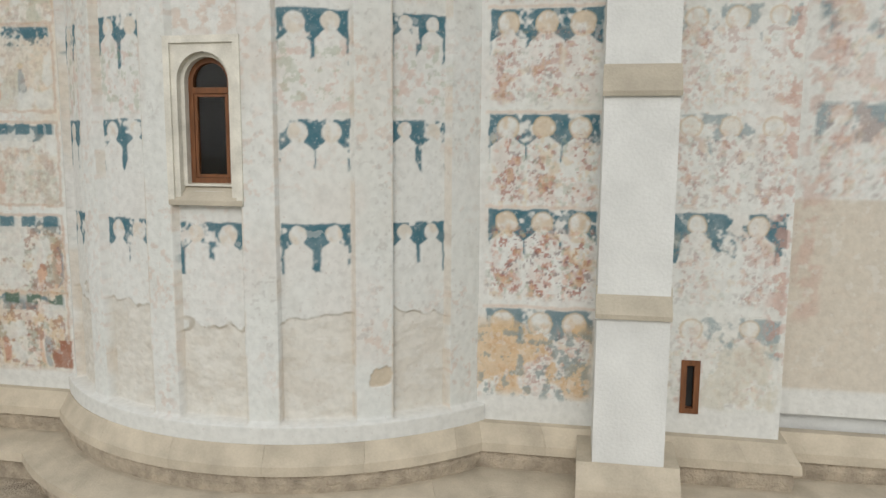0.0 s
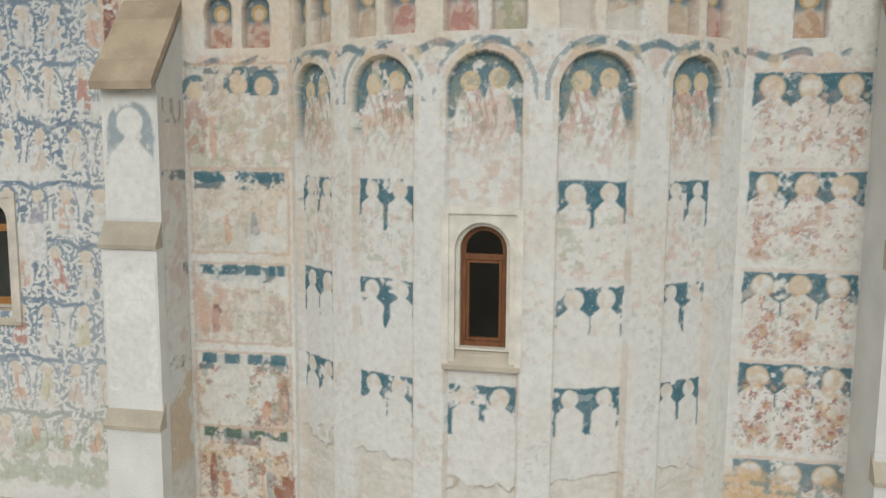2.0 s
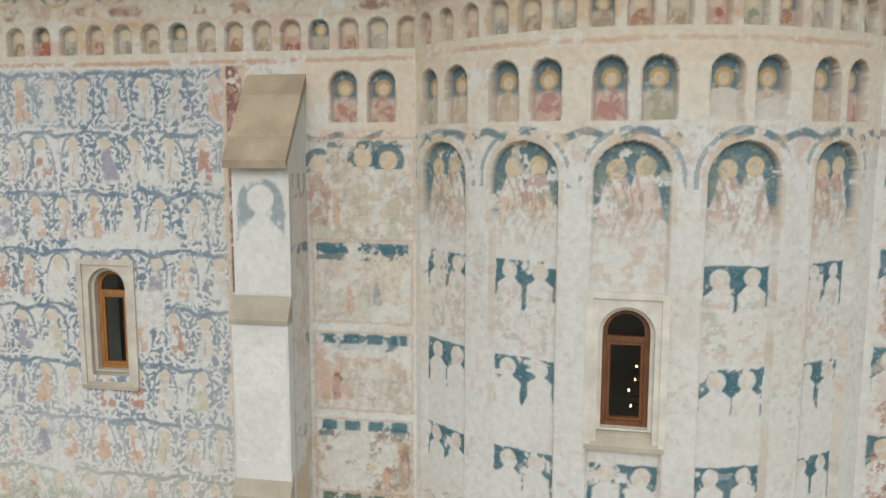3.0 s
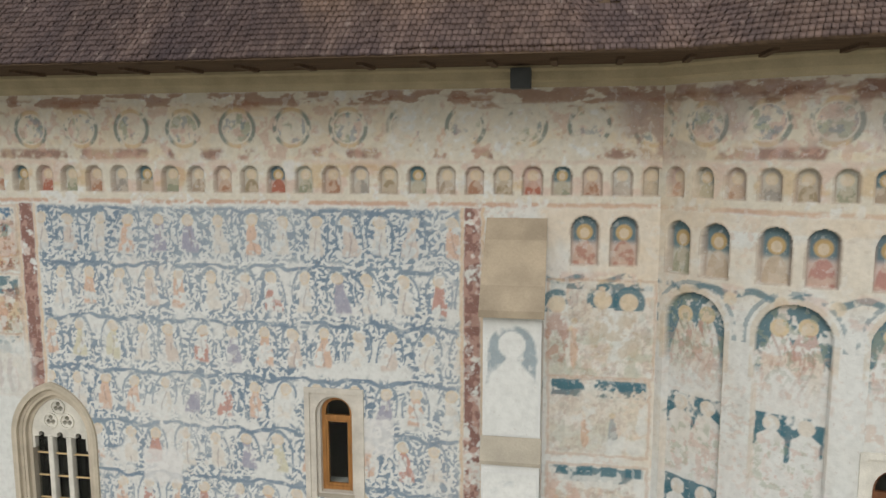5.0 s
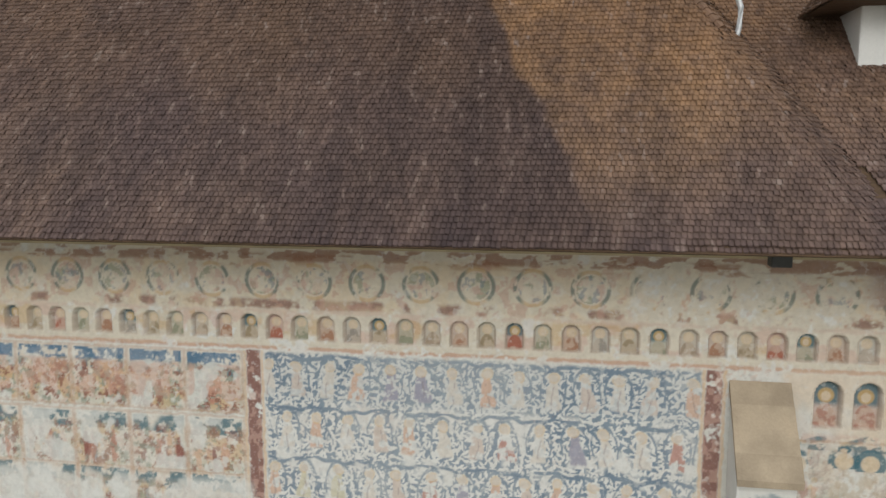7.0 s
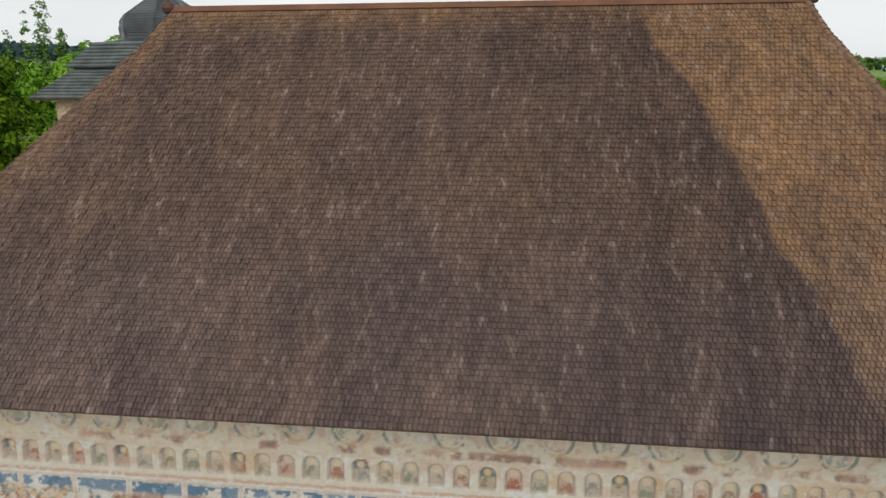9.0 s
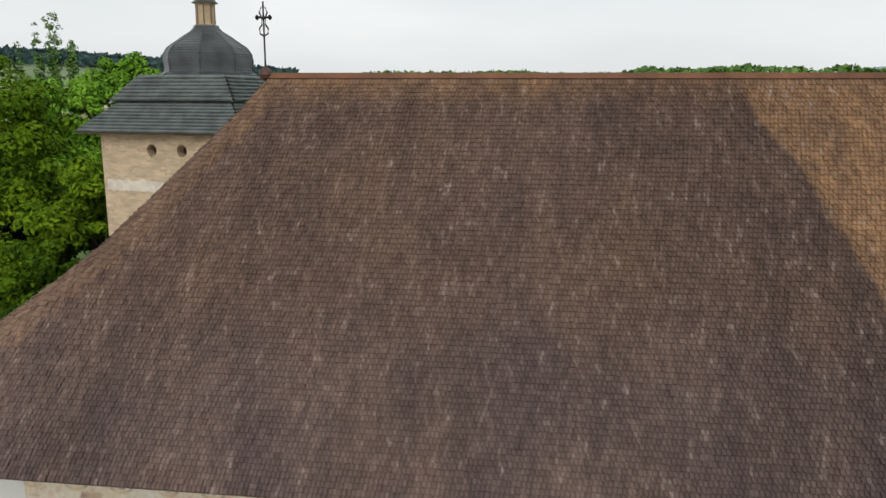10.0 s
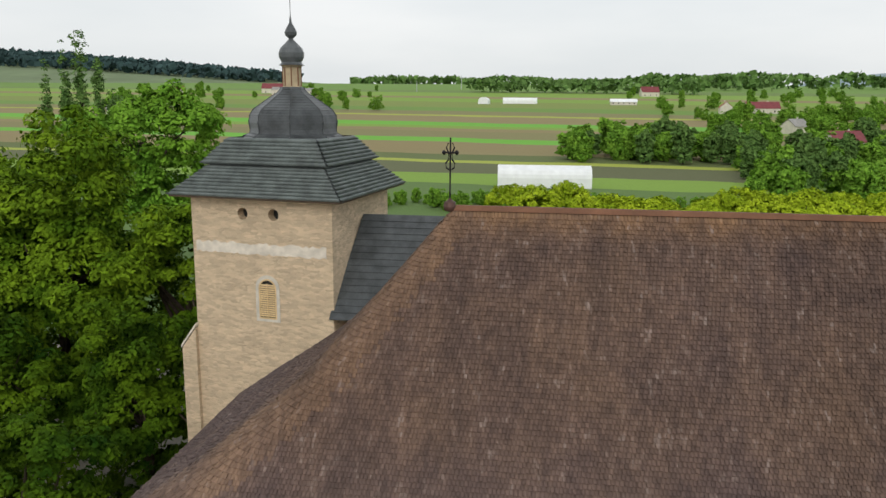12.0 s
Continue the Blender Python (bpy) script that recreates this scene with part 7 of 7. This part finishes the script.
for k in range(430):
    u = rg.uniform(0, 1)
    if k < 44:
        d = rg.uniform(270, 330); x = rg.uniform(-16, 45)
    elif k < 310:
        d = 180 + 420 * rg.uniform(0, 1) ** 1.2; x = rg.uniform(0.24 if d < 400 else 0.19, 0.58) * d - 22
    else:
        d = rg.uniform(500, 1000); x = rg.uniform(0.10, 0.62) * d - 20 if k < 372 else -rg.uniform(0.22, 0.62) * d - 27
    s = rg.uniform(0.5, 0.85) if k >= 44 else rg.uniform(0.55, 0.95)
    if any(-12 < hy - d < 75 and abs((x + 27) / (d + 4) - (hx + 27) / (hy + 4)) < 0.008 + 5.0 / d for hx, hy in LANES):
        continue
    m = pose(x, d, float(terrain(d)) - 0.2, 0, 0, rg.uniform(0, 360)) @ Matrix.Scale(s, 4)
    if d > 400 or k >= 310:
        far_crowns.append((k % 3, m))
    else:
        copy_thing(mids[k % 3], m)
crowns = [next(c for c in t.children if c.name.startswith("crown")) for t in mids]
pools = []
for c in crowns:
    co = np.empty(3 * len(c.data.vertices))
    c.data.vertices.foreach_get("co", co)
    pools.append(np.c_[co.reshape(-1, 3) + np.array(c.location), np.ones(len(co) // 3)].reshape(-1, 16)[::2].reshape(-1, 4))
vs = np.concatenate([(pools[i] @ np.array(m).T)[:, :3] for i, m in far_crowns])
tagged(linked("far_trees", fast_mesh("far_trees", vs, np.arange(len(vs)).reshape(-1, 4)), M_LEAF_MID), "many mid-green trees among the far village houses", "trees", kind="stuff")
for k in range(26):
    d = rg.uniform(165, 200)
    copy_thing(mids[k % 2], pose(-62 + 3.0 * k, 165 + rg.uniform(-6, 6), GROUND, 0, 0, rg.uniform(0, 360)) @ Matrix.Scale(rg.uniform(0.22, 0.36), 4))


def hill_rise(x, y):
    return 104 * np.cos(np.clip((x + 2500) / 3500, -0.5, 0.5) * math.pi) * np.cos(np.clip((y - 2500) / 800, -1, 1) * math.pi / 2) - 5


def wood(name, label, pts, height, depth, material, seed, leaf, rise=None):
    """A far wood as one uneven mass of leaf clumps along a line of (x, y)."""
    rg2 = np.random.default_rng(seed)
    p = np.array(pts, float)
    s = np.r_[0, np.cumsum(np.hypot(*np.diff(p, axis=0).T))]
    n = int(s[-1] / (leaf * 0.07)) * (3 if rise else 1)
    k = rg2.uniform(0, s[-1], n)
    x, y = np.interp(k, s, p[:, 0]), np.interp(k, s, p[:, 1]) + rg2.uniform(0, depth, n)
    top = height * (0.7 + 0.5 * vnoise(k, k * 0, 1 / (height * 1.6), seed))
    z = terrain(y) + top * rg2.uniform(0, 1, n) ** 0.5
    if rise:
        z = z + rise(x, y)
    P = np.c_[x, y, z]
    a = rg2.normal(size=(n, 3)); a /= np.linalg.norm(a, axis=1, keepdims=True)
    b = np.cross(a, rg2.normal(size=(n, 3))); b /= np.linalg.norm(b, axis=1, keepdims=True)
    w = leaf * rg2.uniform(0.6, 1.3, (n, 1))
    v = np.stack([P - a * w, P - b * w * 0.7, P + a * w, P + b * w * 0.7], 1).reshape(-1, 3)
    tagged(linked(name, fast_mesh(name, v, np.arange(4 * n).reshape(-1, 4)), material), label, "trees", kind="stuff")


wood("tree_line", "line of green trees along the field's far edge", [(-130, 980), (40, 960), (160, 930)], 17, 40, M_WOODS, 51, 4.0)
wood("far_wood", "dark green wood along the skyline", [(200, 1500), (500, 1450), (1100, 1500)], 26, 80, M_WOODS, 52, 7.0)
wood("far_wood", "dark green wood along the skyline", [(120, 1250), (330, 1200)], 22, 60, M_WOODS, 53, 6.0)
wood("far_wood", "pale green far wood on the skyline", [(-700, 2600), (400, 2600)], 24, 80, M_WOODS, 54, 11.0)
wood("far_wood", "dark wood on the distant hill, coloured bluish for haze", [(-2700, 2080), (-1700, 2080), (-850, 2150)], 26, 420, M_HAZEWOOD, 55, 13.0, hill_rise)
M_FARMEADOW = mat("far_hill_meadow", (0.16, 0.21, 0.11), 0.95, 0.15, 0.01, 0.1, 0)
# blue-grey of the distance haze put straight into the hill's colour
M_HAZEHILL = mat("haze_blue_far_hill", (0.24, 0.31, 0.33), 0.95, 0.12, 0.004, 0.05, 0)
for cx, cy, w, h, hm, text in ((-2500, 2500, 1750, 104, M_FARMEADOW, "pale green hill on the horizon"), (1800, 4000, 750, 100, M_HAZEHILL, "hill on the horizon, coloured blue-grey for haze")):
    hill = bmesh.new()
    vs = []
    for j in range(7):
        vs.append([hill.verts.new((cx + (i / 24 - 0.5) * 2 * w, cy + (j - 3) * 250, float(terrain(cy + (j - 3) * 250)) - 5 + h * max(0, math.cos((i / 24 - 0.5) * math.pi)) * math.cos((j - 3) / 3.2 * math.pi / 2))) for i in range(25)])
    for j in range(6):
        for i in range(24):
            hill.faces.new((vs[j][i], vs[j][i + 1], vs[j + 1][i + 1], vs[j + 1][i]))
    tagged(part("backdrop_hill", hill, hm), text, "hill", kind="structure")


# ---- village ----
def house(label, x, y, w, d, h, rh, roof_m, turn=0, chimney=True, base=None, wins=3):
    b = float(terrain(y)) if base is None else base
    e = group_at("house", label, "house", (x, y, b - 0.2))
    e.rotation_euler = (0, 0, radians(turn))
    bm = bmesh.new()
    prism(bm, [(-d / 2, 0), (d / 2, 0), (d / 2, h), (0, h + rh - 0.1), (-d / 2, h)], "x", -w / 2, w / 2)
    part("wall", bm, M_HOUSE, e)
    r = None
    for s in (-1, 1):
        bm = bmesh.new()
        prism(bm, [(0, h + rh), (s * (d / 2 + 0.5), h - 0.25), (s * (d / 2 + 0.5), h - 0.08), (0, h + rh + 0.18)], "x", -w / 2 - 0.4, w / 2 + 0.4)
        r = part("roof", bm, roof_m, e)
    if chimney:
        bm = bmesh.new()
        box(bm, w * 0.15, w * 0.15 + 0.6, 0.3, 0.9, h + rh * 0.5, h + rh + 0.9)
        part("chimney", bm, M_HOUSE, r)
    for k in range(wins):
        bm = bmesh.new()
        c = -w / 2 + w * (k + 0.5) / wins
        box(bm, c - 0.5, c + 0.5, -d / 2 - 0.03, -d / 2 + 0.02, 1.0, min(h - 0.4, 2.4))
        part("window", bm, M_GLASSDARK, e)


house("village house with a dark red metal roof among trees", 97, 330, 15, 9, 4.2, 4.2, M_REDROOF, 20)
house("white village house with a grey hipped roof", 104, 415, 11, 9, 4.0, 3.6, M_GREYROOF, 35)
house("small shed with a pale grey roof among trees", 119, 425, 7, 5, 2.6, 2.0, M_GREYROOF, 10, False, None, 1)
house("long village house with a dark red roof", 134, 590, 24, 9, 4.0, 4.5, M_REDROOF, 5)
house("small orange-roofed house with a gable wall", 107, 585, 9, 9, 4.5, 4.2, M_ORANGEROOF, 85)
house("far farmhouse with a bright red roof", 92, 890, 20, 10, 5, 6.0, M_REDROOF, 12)
house("long open barn with a white sheet roof at the field edge", 44, 695, 23, 8, 3.0, 2.4, M_FOIL, 0, False, None, 5)
house("house with a red roof and white walls behind the tower", -352, 900, 30, 12, 6, 6, M_REDROOF, 6)
house("white two-storey house with a grey roof", -330, 860, 20, 10, 6, 3, M_GREYROOF, 0)
house("white shed with a pale roof", -305, 880, 16, 9, 4, 3, M_GREYROOF, 0)
house("far house with a bright red roof on the hill", -480, 900, 20, 10, 4, 5, M_REDROOF, 20)
house("grey-roofed village house among trees", -322, 500, 16, 9, 3.4, 3.2, M_GREYROOF, 15)
house("grey-roofed village house among trees", -300, 560, 14, 9, 3.4, 3.6, M_ORANGEROOF, 60)
house("dark-roofed village house among trees", -345, 620, 14, 9, 3.4, 3.6, M_REDROOF, 70)
house("grey-roofed house low among trees", 76, 205, 9, 7, 3.2, 2.6, M_GREYROOF, 30)


def greenhouse(label, x, y, length, w, h, turn=0):
    b = float(terrain(y))
    e = group_at("greenhouse", label, "greenhouse", (x, y, b))
    e.rotation_euler = (0, 0, radians(turn))
    prof = [(-w / 2, 0), (-w / 2, h * 0.45)] + [(w / 2 * math.cos(math.pi - math.pi * i / 10), h * 0.45 + h * 0.55 * math.sin(math.pi * i / 10)) for i in range(1, 10)] + [(w / 2, h * 0.45), (w / 2, 0)]
    part("foil", prism(bmesh.new(), prof, "x", -length / 2, length / 2), M_FOIL, e)
    for k in range(int(length / 2.5) + 1):
        xx = -length / 2 + k * 2.5
        part("hoop", tube(bmesh.new(), [(xx, p * 1.005, q * 1.005) for p, q in prof], 0.03, 5), M_FOIL, e)


greenhouse("long white foil greenhouse in the meadow", -26.2, 203, 25, 9, 5.8, 3)
greenhouse("long white foil greenhouse at the field edge", -48, 700, 31, 8, 5.5)
greenhouse("short white foil greenhouse seen end-on", -80, 690, 9, 9, 6, 80)
for x, y, h in ((-190, 980, 14), (-150, 1150, 22)):
    e = group_at("power_pole", "thin grey power pole on the far field", "pole", (x, y, float(terrain(y))))
    part("shaft", tube(bmesh.new(), [(0, 0, 0), (0, 0, h)], [0.5, 0.3], 6), M_ZINC, e)

# ---- single shingles, those nearest to the camera's way ----
one = shingle_mesh("shingle", np.zeros((1, 3)), np.array([[1.0, 0, 0]]), np.array([[0, 0.6, 0.8]]), np.random.default_rng(1))
u0 = Vector((0, 0.6, 0.8))
one.materials.append(M_SHINGLE_ONE)
for k in pick:
    A, Uv = Vector(Am[k]), Vector(Um[k])
    if A.x < 0:
        A = -A
    Nn = A.cross(Uv)
    f0 = Matrix((Vector((1, 0, 0)), u0, Vector((1, 0, 0)).cross(u0))).transposed()
    f1 = Matrix((A, Uv, Nn)).transposed()
    s = linked("shingle", one, M_SHINGLE_ONE, roof)
    s.matrix_world = Matrix.Translation(Vector(Bm[k])) @ (f1 @ f0.inverted()).to_4x4()
